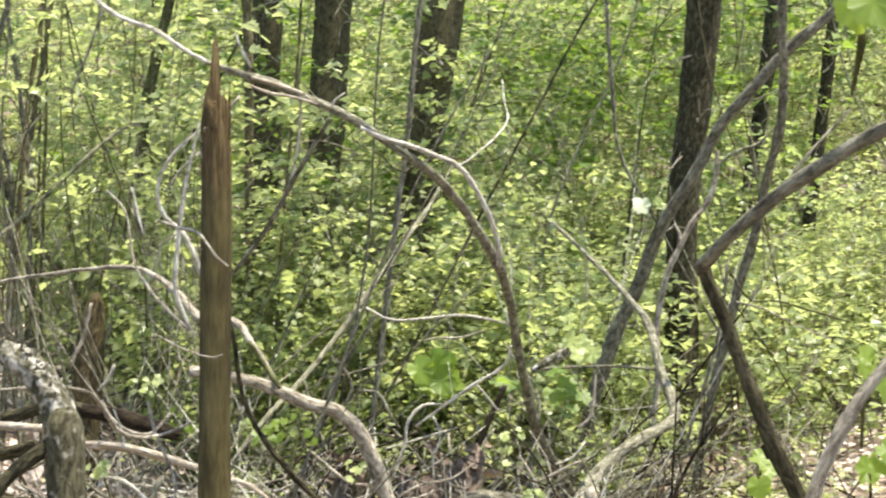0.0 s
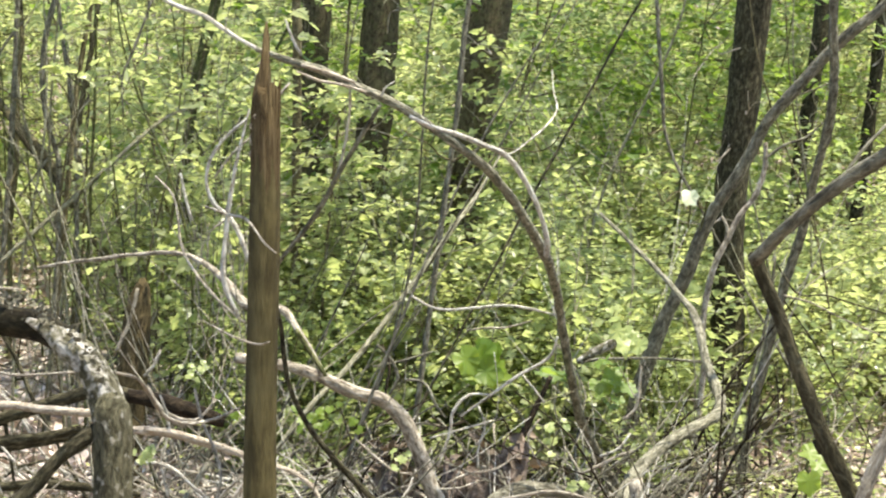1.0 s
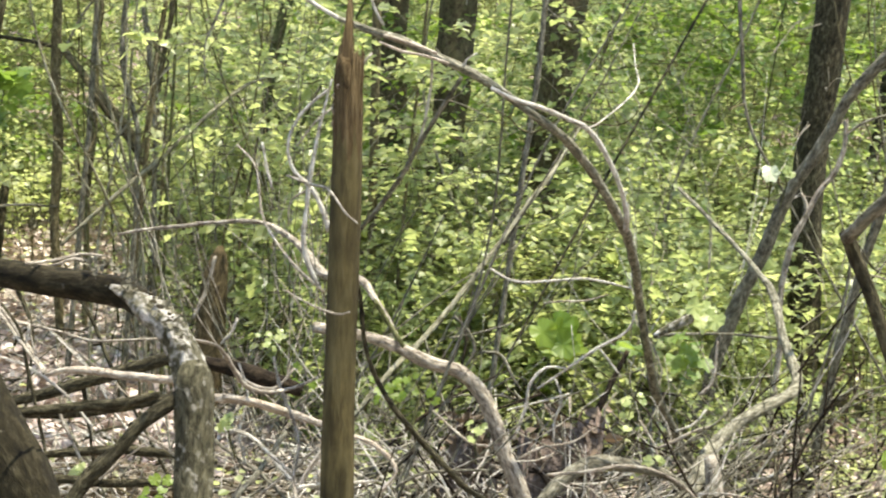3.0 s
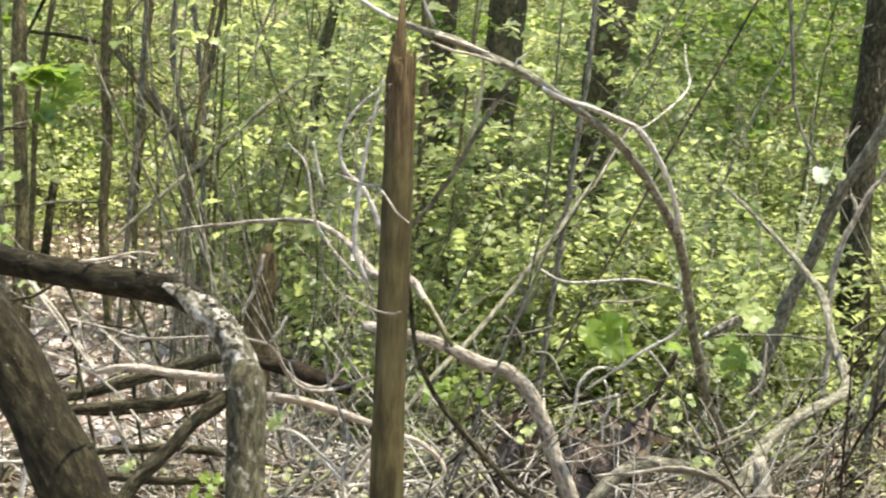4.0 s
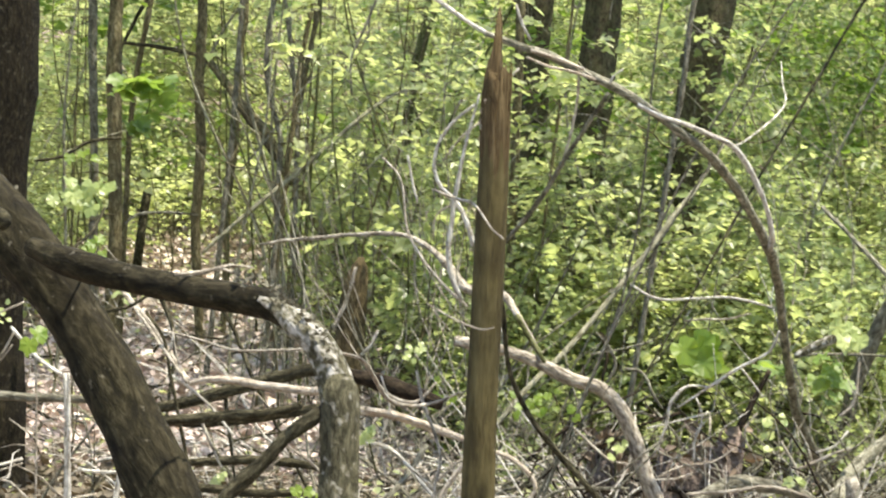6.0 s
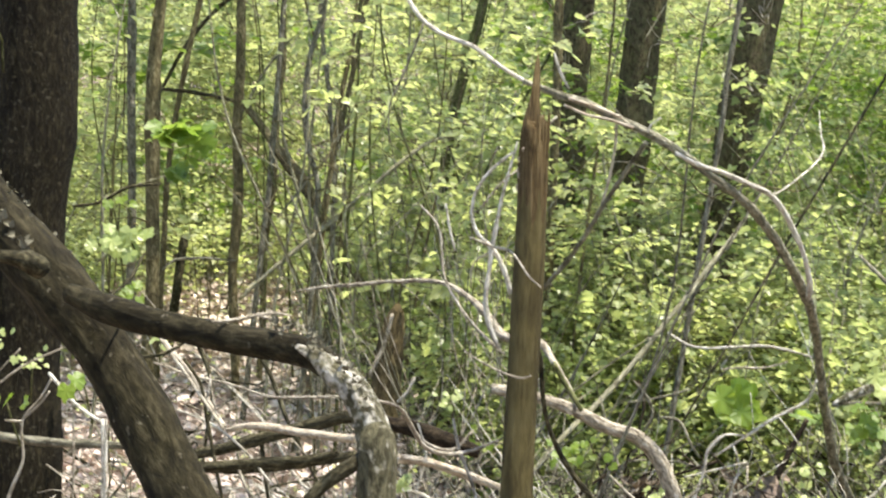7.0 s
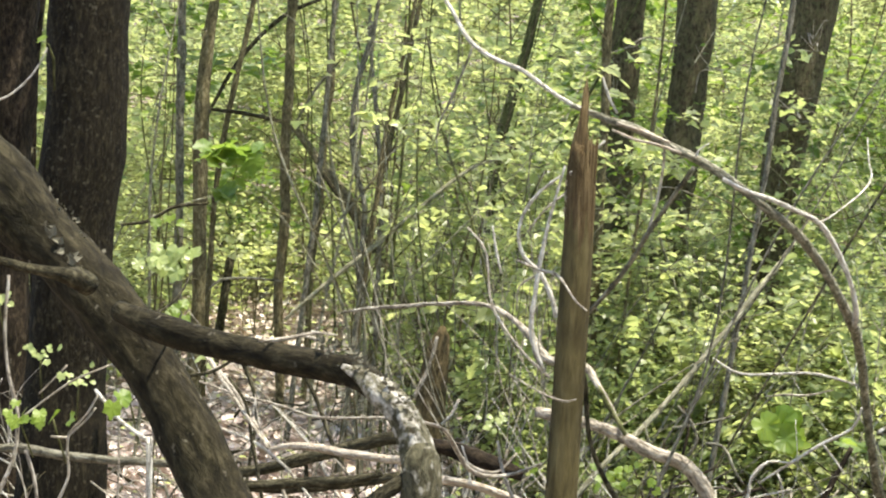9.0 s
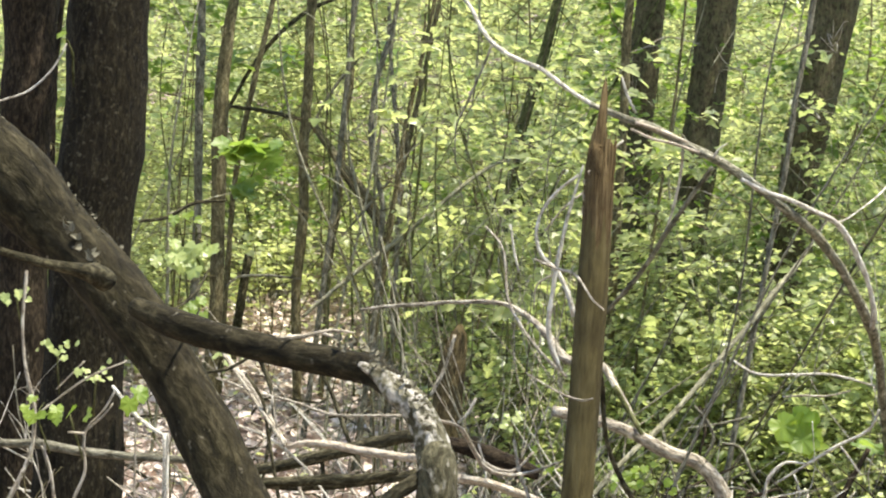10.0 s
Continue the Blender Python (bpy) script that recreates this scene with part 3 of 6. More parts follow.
def root_mound(place, wide, high, label):
    """A heap of rotten wood and earth, lumpy and overgrown with roots."""
    mound = thing("root_mound", label, "mound")
    x, y, z = place
    foot = float(ground_height(x, y)) - 0.08
    top = z + high - foot
    v, f = [], []
    n, m = 28, 12
    for i in range(m + 1):
        for j in range(n):
            a, b = j * 2 * math.pi / n, i / m * math.pi / 2
            p = Vector((math.cos(a) * math.cos(b) * wide * 1.25, math.sin(a) * math.cos(b) * wide, math.sin(b) * top))
            k = 0.85 + 0.30 * noise.noise(p * 5 + Vector(place)) + 0.22 * noise.noise(p * 17)
            v.append((x + p.x * k, y + p.y * k, foot + p.z * k))
    f = [(i * n + j, i * n + (j + 1) % n, (i + 1) * n + (j + 1) % n, (i + 1) * n + j) for i in range(m) for j in range(n)]
    new("earth", mesh_of("earth", v, f, None, EARTH)).parent = mound
    pick = np.array(v)[rng.integers(0, len(v), 260)]
    n = len(pick)
    lv, lf = leaves(pick + rng.normal(0, 0.015, (n, 3)), rng.normal(0, 1, (n, 3)), rng.normal(0, 0.7, (n, 3)) + np.array([0, -0.6, 0.6]), rng.uniform(0.03, 0.09, n), 0.7)
    tagged(new("dead_leaves", mesh_of("dead_leaves", lv, lf, None, LEAF_BROWN, False)), "brown dead leaves", kind="stuff").parent = mound
    for _ in range(34):
        a = rng.uniform(2.9, 6.5)
        q = np.array([x + math.cos(a) * wide * rng.uniform(0.2, 0.9), y + math.sin(a) * wide * 0.6, foot + top * rng.uniform(0.45, 1.15)])
        e = q + np.array([rng.normal(0, 0.7) * wide, -rng.uniform(0.0, 0.5) * wide, rng.uniform(-1.0, 0.5) * wide])
        r = rng.uniform(0.003, 0.008)
        wood = (BARK_BROWN, BARK_GREY, BARK_PALE)[rng.integers(3)]
        new("root", mesh_of("root", *tube(curve_points([(*q, r), (*(q * 0.5 + e * 0.5 + (0, -0.03, rng.uniform(-0.02, 0.06))), r * 0.8), (*e, r * 0.5)], 0.03), 6, 1.0, a), wood)).parent = mound


def thin_saplings(n, az0, az1, d0, d1):
    """Slender stems that stand up through the leaves."""
    for x, y, s in scatter(n, az0, az1, d0, d1, 0.4):
        z, lean, h = float(ground_height(x, y)), rng.normal(0, 0.55), rng.uniform(2.6, 5.0)
        r = rng.uniform(0.006, 0.013)
        stem = thing("sapling", "slender leafless stem standing in green undergrowth", "sapling", "thin saplings")
        pts = [(x + lean, y + rng.normal(0, 0.2), z + h, r * 0.3), (x + lean * 0.65 + rng.normal(0, 0.12), y, z + h * 0.6, r * 0.7), (x + lean * 0.2 + rng.normal(0, 0.05), y, z + h * 0.3, r * 0.9), (x, y, z - 0.1, r)]
        wood = (BARK_GREEN, BARK_POLE, BARK_BROWNG)[rng.integers(3)]
        main = limb("stem", pts, wood, stem)
        for _ in range(3):
            k = rng.uniform(0.3, 0.9)
            p = np.array([x + lean * k * k, y, z + h * k])
            w = np.array([rng.choice([-1, 1]) * rng.uniform(0.2, 0.5), rng.normal(0, 0.2), rng.uniform(0.15, 0.5)])
            limb("twig", [(*p, r * 0.4), (*(p + w * 0.5 + (0, 0, 0.03)), r * 0.3), (*(p + w), r * 0.15)], wood, main)


def dead_sprouts(n, az0, az1, d0, d1, tall):
    """Dead leafless sprouts: one crooked stem that forks into fine twigs."""
    for x, y, s in scatter(n, az0, az1, d0, d1, 0.25):
        z, a, h = float(ground_height(x, y)), rng.uniform(0, 6.283), tall * rng.uniform(0.6, 1.3)
        wood = (BARK_PALE, BARK_WHITE, BARK_PALE, BARK_GREY, BARK_POLE, BARK_BROWNG)[rng.integers(6)]
        sprout = thing("dead_sprout", "thin leafless dead sprout with forking twigs", "twig", "dead sprouts")
        lean = np.array([math.cos(a) * rng.uniform(0.2, 0.9) * h, math.sin(a) * 0.3 * h, h])
        r = rng.uniform(0.003, 0.0065)
        foot = np.array([x, y, z - 0.03])
        p = [foot, foot + lean * 0.3 + rng.normal(0, 0.05, 3) * h, foot + lean * 0.65 + rng.normal(0, 0.07, 3) * h, foot + lean]
        main = limb("stem", [(*q, r * k) for q, k in zip(p, (1, 0.85, 0.65, 0.3))], wood, sprout)
        for _ in range(4):
            k = rng.integers(1, 3)
            q = p[k] * 0.5 + p[k + 1] * 0.5 if rng.random() < 0.5 else p[k]
            w = lean * rng.uniform(0.15, 0.4) + rng.normal(0, 0.22, 3) * h
            limb("twig", [(*q, r * 0.55), (*(q + w * 0.5 + rng.normal(0, 0.03, 3) * h), r * 0.42), (*(q + w), r * 0.2)], wood, main)


def unseen_trees():
    """Tall unseen trees added beside and behind the camera."""
    # the last place is a tree added only to shade the litter ahead
    for x, y, s in scatter(16, 35, 325, 6, 22, 3.0) + [(3.3, 6.4, 1.1)]:
        tree = thing("tree", "tall unseen woodland tree with brown bark and thin spring crown", "tree", "surrounding trees")
        z = float(ground_height(x, y))
        pts = [(x + rng.normal(0, 0.6), y + rng.normal(0, 0.6), 13, 0.03), (x + rng.normal(0, 0.3), y, 8, 0.12 * s), (x, y, 3, 0.17 * s), (x, y, 0.4 + z, 0.2 * s), (x, y, z - 0.2, 0.27 * s)]
        limb("trunk", pts, BARK_BROWNG, tree)
        crown(tree)


# ---- dead wood, stems and trees ----
# fallen tree that leans across the view, with its crooked limb
fallen = thing("fallen_tree", "leaning dead tree with rough grey-brown furrowed bark", "tree")
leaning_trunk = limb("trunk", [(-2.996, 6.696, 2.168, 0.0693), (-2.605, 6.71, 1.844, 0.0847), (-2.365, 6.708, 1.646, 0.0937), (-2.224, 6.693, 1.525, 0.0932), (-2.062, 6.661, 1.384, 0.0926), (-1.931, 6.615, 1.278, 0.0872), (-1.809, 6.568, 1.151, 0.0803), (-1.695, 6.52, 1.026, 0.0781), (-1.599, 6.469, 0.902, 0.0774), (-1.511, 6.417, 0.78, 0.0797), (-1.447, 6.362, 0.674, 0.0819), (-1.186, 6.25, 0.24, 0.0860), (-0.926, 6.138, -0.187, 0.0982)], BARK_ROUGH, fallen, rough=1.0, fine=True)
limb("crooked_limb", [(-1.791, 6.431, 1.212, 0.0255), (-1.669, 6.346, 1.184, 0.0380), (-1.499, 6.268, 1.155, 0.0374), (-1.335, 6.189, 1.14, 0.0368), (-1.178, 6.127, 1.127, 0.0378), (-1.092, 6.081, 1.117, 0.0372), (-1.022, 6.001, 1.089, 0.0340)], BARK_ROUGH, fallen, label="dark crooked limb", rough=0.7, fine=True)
bent = limb("bent_limb", [(-1.121, 6.047, 1.136, 0.0070), (-1.068, 6.024, 1.114, 0.0192), (-1.022, 6.001, 1.089, 0.0360), (-0.984, 5.978, 1.066, 0.0380), (-0.935, 5.953, 1.008, 0.0390), (-0.900, 5.926, 0.931, 0.0410), (-0.888, 5.896, 0.84, 0.0400), (-0.886, 5.872, 0.78, 0.034)], BARK_LICHEN, fallen, label="pale lichen-spotted bent limb", rough=1.5, fine=True)
limb("upright_limb", [(-0.897, 5.918, 0.972, 0.026), (-0.893, 5.910, 0.945, 0.0400), (-0.888, 5.892, 0.905, 0.0435), (-0.887, 5.882, 0.85, 0.0422), (-0.885, 5.866, 0.764, 0.0425), (-0.883, 5.835, 0.661, 0.0438), (-0.875, 5.772, 0.241, 0.0460), (-0.866, 5.708, -0.178, 0.0525)], BARK_DULL, fallen, label="shaded grey-olive upright limb with a swollen collar", rough=1.4, fine=True)
limb("side_limb", [(-0.897, 5.9, 0.915, 0.0104), (-0.922, 5.888, 0.896, 0.0177), (-0.949, 5.877, 0.874, 0.0187), (-1, 5.862, 0.837, 0.0177), (-1.068, 5.844, 0.761, 0.0176), (-1.137, 5.827, 0.689, 0.0187), (-1.171, 5.813, 0.638, 0.0197), (-1.423, 5.756, 0.23, 0.0206), (-1.675, 5.7, -0.185, 0.0236)], BARK_DARK, fallen, label="dark side limb")
limb("stub", [(-1.858, 6.373, 1.282, 0.034), (-1.885, 6.25, 1.305, 0.0215), (-1.925, 6.19, 1.318, 0.0150), (-1.970, 6.13, 1.330, 0.0125), (-2.042, 6.046, 1.350, 0.0100)], BARK_DARK, fallen, label="broken branch stub", rough=1.6)
loose_bark(bent, [(-1.186, 6.094, 1.168, 0.0216), (-1.118, 6.023, 1.158, 0.0328), (-1.042, 5.951, 1.115, 0.0364), (-0.972, 5.904, 1.073, 0.0375), (-0.92, 5.854, 1.018, 0.0345)], 120, BARK_GREY)
LEANING = [(-2.605, 6.71, 1.844, 0.0847), (-2.365, 6.708, 1.646, 0.0937), (-2.062, 6.661, 1.384, 0.0926), (-1.809, 6.568, 1.151, 0.0803), (-1.599, 6.469, 0.902, 0.0774), (-1.447, 6.362, 0.674, 0.0819), (-1.186, 6.25, 0.24, 0.0860)]
loose_bark(leaning_trunk, [(-2.02, 6.62, 1.385, 0.088), (-1.88, 6.58, 1.255, 0.084)], 40, BARK_GREY, (-0.2, -0.9, 0.45), (0.010, 0.032), 0.5)
loose_bark(leaning_trunk, LEANING, 360, BARK_GREY, (0.68, 0.25, 0.72), (0.006, 0.018), 0.4)
limb("twig", [(-1.349, 6.133, 1.18, 0.0045), (-1.293, 6.205, 1.185, 0.0045), (-1.235, 6.277, 1.198, 0.0041), (-1.19, 6.347, 1.191, 0.0028)], BARK_PALE, fallen)
limb("twig", [(-1.684, 6.345, 1.201, 0.0037), (-1.639, 6.454, 1.258, 0.0038), (-1.63, 6.558, 1.318, 0.0029)], BARK_DARK, fallen)
# splintered sapling stump
SNAG = [(-0.694, 7.721, 1.726, 0.0424), (-0.694, 7.7, 1.65, 0.0449), (-0.691, 7.673, 1.477, 0.0457), (-0.69, 7.641, 1.22, 0.0482), (-0.692, 7.603, 0.878, 0.0481), (-0.692, 7.57, 0.605, 0.0497), (-0.688, 7.542, 0.399, 0.0513), (-0.682, 7.518, 0.065, 0.0538), (-0.675, 7.495, -0.267, 0.0615)]
# bent saplings close by
elbow = thing("bent_sapling", "dark bent sapling with a sharp elbow close by", "sapling")
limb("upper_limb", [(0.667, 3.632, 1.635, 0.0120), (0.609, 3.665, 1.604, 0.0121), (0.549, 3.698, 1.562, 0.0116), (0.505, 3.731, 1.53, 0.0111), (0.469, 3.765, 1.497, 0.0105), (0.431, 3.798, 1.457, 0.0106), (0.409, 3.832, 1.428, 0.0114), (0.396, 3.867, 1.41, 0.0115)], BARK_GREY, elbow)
# darker bark puts the shade into the colour below the elbow
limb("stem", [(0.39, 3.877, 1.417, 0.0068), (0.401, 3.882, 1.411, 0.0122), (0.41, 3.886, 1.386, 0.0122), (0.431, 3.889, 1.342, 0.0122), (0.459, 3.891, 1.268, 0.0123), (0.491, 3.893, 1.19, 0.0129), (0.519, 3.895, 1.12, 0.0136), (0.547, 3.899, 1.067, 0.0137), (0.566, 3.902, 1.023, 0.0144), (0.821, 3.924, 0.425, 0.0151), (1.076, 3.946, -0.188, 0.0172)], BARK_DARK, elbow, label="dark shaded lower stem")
limb("side_twig", [(0.518, 3.824, 1.528, 0.0033), (0.553, 3.861, 1.575, 0.0033), (0.586, 3.896, 1.606, 0.0028), (0.636, 3.933, 1.654, 0.0022)], BARK_GREY, elbow)
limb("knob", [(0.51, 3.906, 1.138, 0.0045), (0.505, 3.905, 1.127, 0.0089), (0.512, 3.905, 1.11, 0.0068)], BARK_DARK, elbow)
limb("dead_branch", [(0.803, 3.894, 1.385, 0.0082), (0.751, 3.892, 1.324, 0.0096), (0.689, 3.889, 1.258, 0.0103), (0.654, 3.887, 1.214, 0.0109), (0.619, 3.885, 1.157, 0.0109), (0.593, 3.883, 1.105, 0.0109), (0.567, 3.88, 1.034, 0.0116), (0.34, 3.867, 0.431, 0.0122), (0.114, 3.854, -0.166, 0.0140)], BARK_PALE, label="bleached grey branch leaning out of the undergrowth", category="branch")
# clump of leaning stems
clump = thing("stem_clump", "clump of bare grey-brown leaning stems sprouting together", "shrub")
limb("stem", [(3.15, 11.58, 4.5, 0.0032), (2.799, 11.737, 3.859, 0.0116), (2.39, 11.92, 3.111, 0.0179), (1.981, 12.104, 2.363, 0.0211), (1.853, 12.161, 2.216, 0.0254), (1.734, 12.22, 2.108, 0.0277), (1.635, 12.281, 2.014, 0.0278), (1.535, 12.34, 1.891, 0.0301), (1.435, 12.399, 1.766, 0.0303), (1.36, 12.459, 1.668, 0.0305), (1.299, 12.519, 1.536, 0.0306), (1.21, 12.576, 1.371, 0.0308), (1.133, 12.635, 1.242, 0.0309), (1.078, 12.695, 1.125, 0.0311), (1.035, 12.755, 0.993, 0.0335), (0.971, 12.812, 0.817, 0.0359), (0.905, 12.87, 0.667, 0.0384), (0.84, 12.927, 0.487, 0.0386), (0.788, 12.984, 0.305, 0.0388), (0.751, 13.042, 0.122, 0.0390), (0.713, 13.099, -0.063, 0.0415), (0.69, 13.157, -0.25, 0.0440), (0.659, 13.194, -0.494, 0.0528)], BARK_GREY, clump)
limb("stem", [(1.509, 11.125, 4, 0.0030), (1.525, 11.264, 3.475, 0.0111), (1.544, 11.427, 2.862, 0.0171), (1.562, 11.589, 2.249, 0.0202), (1.57, 11.658, 2.071, 0.0223), (1.588, 11.728, 1.917, 0.0225), (1.588, 11.797, 1.735, 0.0226), (1.574, 11.867, 1.602, 0.0228), (1.546, 11.938, 1.468, 0.0208), (1.531, 12.009, 1.36, 0.0210), (1.516, 12.079, 1.223, 0.0232), (1.487, 12.149, 1.084, 0.0234), (1.444, 12.218, 0.915, 0.0235), (1.401, 12.284, 0.717, 0.0237), (1.357, 12.35, 0.489, 0.0238), (1.313, 12.415, 0.258, 0.0218), (1.282, 12.481, 0.025, 0.0241), (1.246, 12.519, -0.252, 0.0253), (1.209, 12.558, -0.525, 0.0289)], BARK_GREY, clump)
# S-shaped grey stem, paler than its neighbours to show it sunlit
limb("stem", [(1.411, 12.956, 1.57, 0.0111), (1.406, 12.958, 1.425, 0.0130), (1.365, 12.959, 1.302, 0.0149), (1.28, 12.961, 1.185, 0.0149), (1.219, 12.962, 1.059, 0.0149), (1.163, 12.963, 0.941, 0.0168), (1.12, 12.963, 0.766, 0.0168), (1.105, 12.965, 0.634, 0.0168), (1.114, 12.963, 0.429, 0.0168), (1.1, 12.963, 0.253, 0.0168), (1.085, 12.964, 0.107, 0.0168), (1.056, 12.965, -0.041, 0.0168), (1.001, 12.963, -0.247, 0.0168), (0.933, 12.961, -0.503, 0.0202)], BARK_PALE, clump)
limb("stem", [(0.553, 12.621, 1.206, 0.0091), (0.703, 12.475, 1.058, 0.0108), (0.835, 12.328, 0.928, 0.0124), (0.922, 12.182, 0.828, 0.0158), (0.98, 12.037, 0.751, 0.0211), (1.002, 11.89, 0.66, 0.0209), (1.018, 11.741, 0.54, 0.0227), (1.049, 11.595, 0.449, 0.0265), (1.06, 11.449, 0.386, 0.0281), (1.024, 11.303, 0.338, 0.0278), (0.917, 11.156, 0.302, 0.0274), (0.782, 11.007, 0.243, 0.0290), (0.68, 10.859, 0.178, 0.0306), (0.618, 10.712, 0.119, 0.0339), (0.568, 10.565, 0.043, 0.0353), (0.435, 10.449, -0.235, 0.0371), (0.301, 10.333, -0.495, 0.0424)], BARK_ARCH, clump, label="curved lit stem")
limb("twig", [(0.45, 12.584, 0.454, 0.0073), (0.522, 12.611, 0.47, 0.0073), (0.637, 12.639, 0.475, 0.0073), (0.866, 12.669, 0.475, 0.0073), (1.082, 12.697, 0.459, 0.0082)], BARK_GREY, clump)
limb("twig", [(1.411, 12.43, 1.014, 0.0071), (1.374, 12.414, 0.707, 0.0089), (1.308, 12.401, 0.456, 0.0089), (1.228, 12.388, 0.204, 0.0089), (1.188, 12.379, 0.036, 0.0089), (1.121, 12.372, -0.251, 0.0094), (1.053, 12.364, -0.542, 0.0107)], BARK_GREY, clump)
limb("twig", [(1.167, 12.786, 0.172, 0.0111), (1.239, 12.785, 0.124, 0.0111), (1.311, 12.786, 0.125, 0.0111), (1.412, 12.79, 0.167, 0.0074), (1.511, 12.795, 0.234, 0.0046)], BARK_GREY, clump)
limb("twig", [(1.225, 12.783, 0.101, 0.0147), (1.285, 12.779, -0.013, 0.0166), (1.258, 12.772, -0.157, 0.0247), (1.231, 12.765, -0.302, 0.0269), (1.192, 12.759, -0.511, 0.0323)], BARK_GREY, clump)
limb("twig", [(1.404, 12.952, 1.483, 0.0074), (1.504, 12.958, 1.556, 0.0074), (1.62, 12.962, 1.601, 0.0056), (1.706, 12.967, 1.675, 0.0037)], BARK_GREY, clump)
limb("twig", [(1.43, 12.366, 1.793, 0.0071), (1.568, 12.371, 1.828, 0.0053), (1.678, 12.375, 1.879, 0.0035)], BARK_GREY, clump)
limb("twig", [(1.19, 12.934, 1.19, 0.0074), (1.22, 12.932, 1.132, 0.0093), (1.213, 12.928, 1.06, 0.0111)], BARK_PALE, clump)
limb("trailing_stem", [(0.68, 11.768, 0.037, 0.0051), (0.997, 11.778, 0.11, 0.0051), (1.262, 11.787, 0.18, 0.0051), (1.526, 11.794, 0.229, 0.0051), (1.839, 11.802, 0.267, 0.0042), (2.03, 11.807, 0.278, 0.0034)], BARK_GREEN, label="thin green trailing bramble stem", category="vine")
limb("trailing_stem", [(1.263, 11.026, 1.031, 0.0048), (1.364, 11.022, 0.909, 0.0048), (1.463, 11.024, 0.91, 0.0040), (1.587, 11.025, 0.875, 0.0040), (1.786, 11.026, 0.816, 0.0032)], BARK_DARK, label="thin arching dark bramble stem", category="vine")
limb("trailing_stem", [(1.29, 11.019, 0.883, 0.0040), (1.416, 11.014, 0.712, 0.0040), (1.518, 11.008, 0.54, 0.0040), (1.619, 11.002, 0.369, 0.0032), (1.695, 10.996, 0.221, 0.0032), (1.888, 10.989, -0.15, 0.0033), (2.08, 10.983, -0.511, 0.0038)], BARK_DARK, label="thin arching dark bramble stem", category="vine")
limb("trailing_stem", [(1.23, 10.52, 0.939, 0.0038), (1.349, 10.521, 0.906, 0.0038), (1.468, 10.52, 0.848, 0.0030), (1.629, 10.52, 0.779, 0.0030)], BARK_PALE, label="pale dry bramble stem", category="vine")
# dead sapling bent over in an arch
arch = thing("bent_dead_sapling", "dead sapling bent over into an arch with split pale bark", "sapling")
# white bark here stands in for sunlight on the tip
limb("tip", [(-1.643, 9.324, 2.652, 0.0049), (-1.468, 9.254, 2.4, 0.0058), (-1.332, 9.181, 2.234, 0.0076), (-1.237, 9.104, 2.106, 0.0085), (-1.146, 9.028, 2.049, 0.0084), (-1.025, 8.972, 2.004, 0.0084), (-0.926, 8.94, 1.939, 0.0084), (-0.819, 8.91, 1.88, 0.0083)], BARK_WHITE, arch, label="sunlit white upper end")
limb("stem", [(-0.84, 8.908, 1.889, 0.0094), (-0.707, 8.925, 1.843, 0.0141), (-0.619, 8.938, 1.822, 0.0153), (-0.507, 8.943, 1.77, 0.0166), (-0.416, 8.966, 1.733, 0.0166), (-0.356, 8.993, 1.705, 0.0167), (-0.271, 9.02, 1.654, 0.0155), (-0.172, 9.047, 1.587, 0.0155), (-0.068, 9.146, 1.514, 0.0170), (0.018, 9.291, 1.433, 0.0172), (0.156, 9.577, 1.233, 0.0192), (0.207, 9.776, 1.14, 0.0210), (0.24, 10.061, 1.07, 0.0202), (0.275, 10.344, 0.952, 0.0193), (0.31, 10.623, 0.78, 0.0198), (0.357, 10.92, 0.562, 0.0203), (0.417, 11.292, 0.325, 0.0226), (0.519, 11.669, 0.101, 0.0268), (0.625, 12.047, -0.107, 0.0312), (0.721, 12.426, -0.284, 0.0375), (0.818, 12.535, -0.535, 0.0449)], BARK_ARCH, arch)
limb("split_strand", [(-0.293, 8.952, 1.657, 0.0077), (-0.213, 9.011, 1.62, 0.0090), (-0.122, 9.072, 1.594, 0.0091), (-0.029, 9.133, 1.557, 0.0091), (0.05, 9.192, 1.522, 0.0105), (0.109, 9.248, 1.451, 0.0106), (0.166, 9.302, 1.348, 0.0106), (0.197, 9.355, 1.264, 0.0107), (0.214, 9.408, 1.185, 0.0121), (0.211, 9.46, 1.14, 0.0095)], BARK_WHITE, arch, label="bleached split strand of wood")
limb("split_strand", [(-0.687, 8.831, 1.809, 0.0038), (-0.611, 8.835, 1.78, 0.0051), (-0.532, 8.84, 1.765, 0.0057), (-0.442, 8.845, 1.74, 0.0051)], BARK_PINK, arch, label="torn pinkish inner bark")
limb("split_strand", [(-0.676, 8.884, 1.835, 0.0064), (-0.575, 8.89, 1.806, 0.0064), (-0.485, 8.894, 1.774, 0.0051)], BARK_PINK, arch, label="torn pinkish inner bark")
limb("twig", [(-0.506, 8.942, 1.75, 0.0051), (-0.512, 9.037, 1.667, 0.0052), (-0.535, 9.128, 1.544, 0.0052), (-0.569, 9.219, 1.423, 0.0053)], BARK_WHITE, arch)
limb("twig", [(-0.4, 8.946, 1.693, 0.0077), (-0.475, 9.051, 1.577, 0.0084), (-0.554, 9.155, 1.451, 0.0092), (-0.622, 9.26, 1.333, 0.0093), (-0.689, 9.366, 1.239, 0.0094), (-0.782, 9.47, 1.125, 0.0082), (-0.827, 9.58, 1.068, 0.0069)], BARK_GREY, arch)
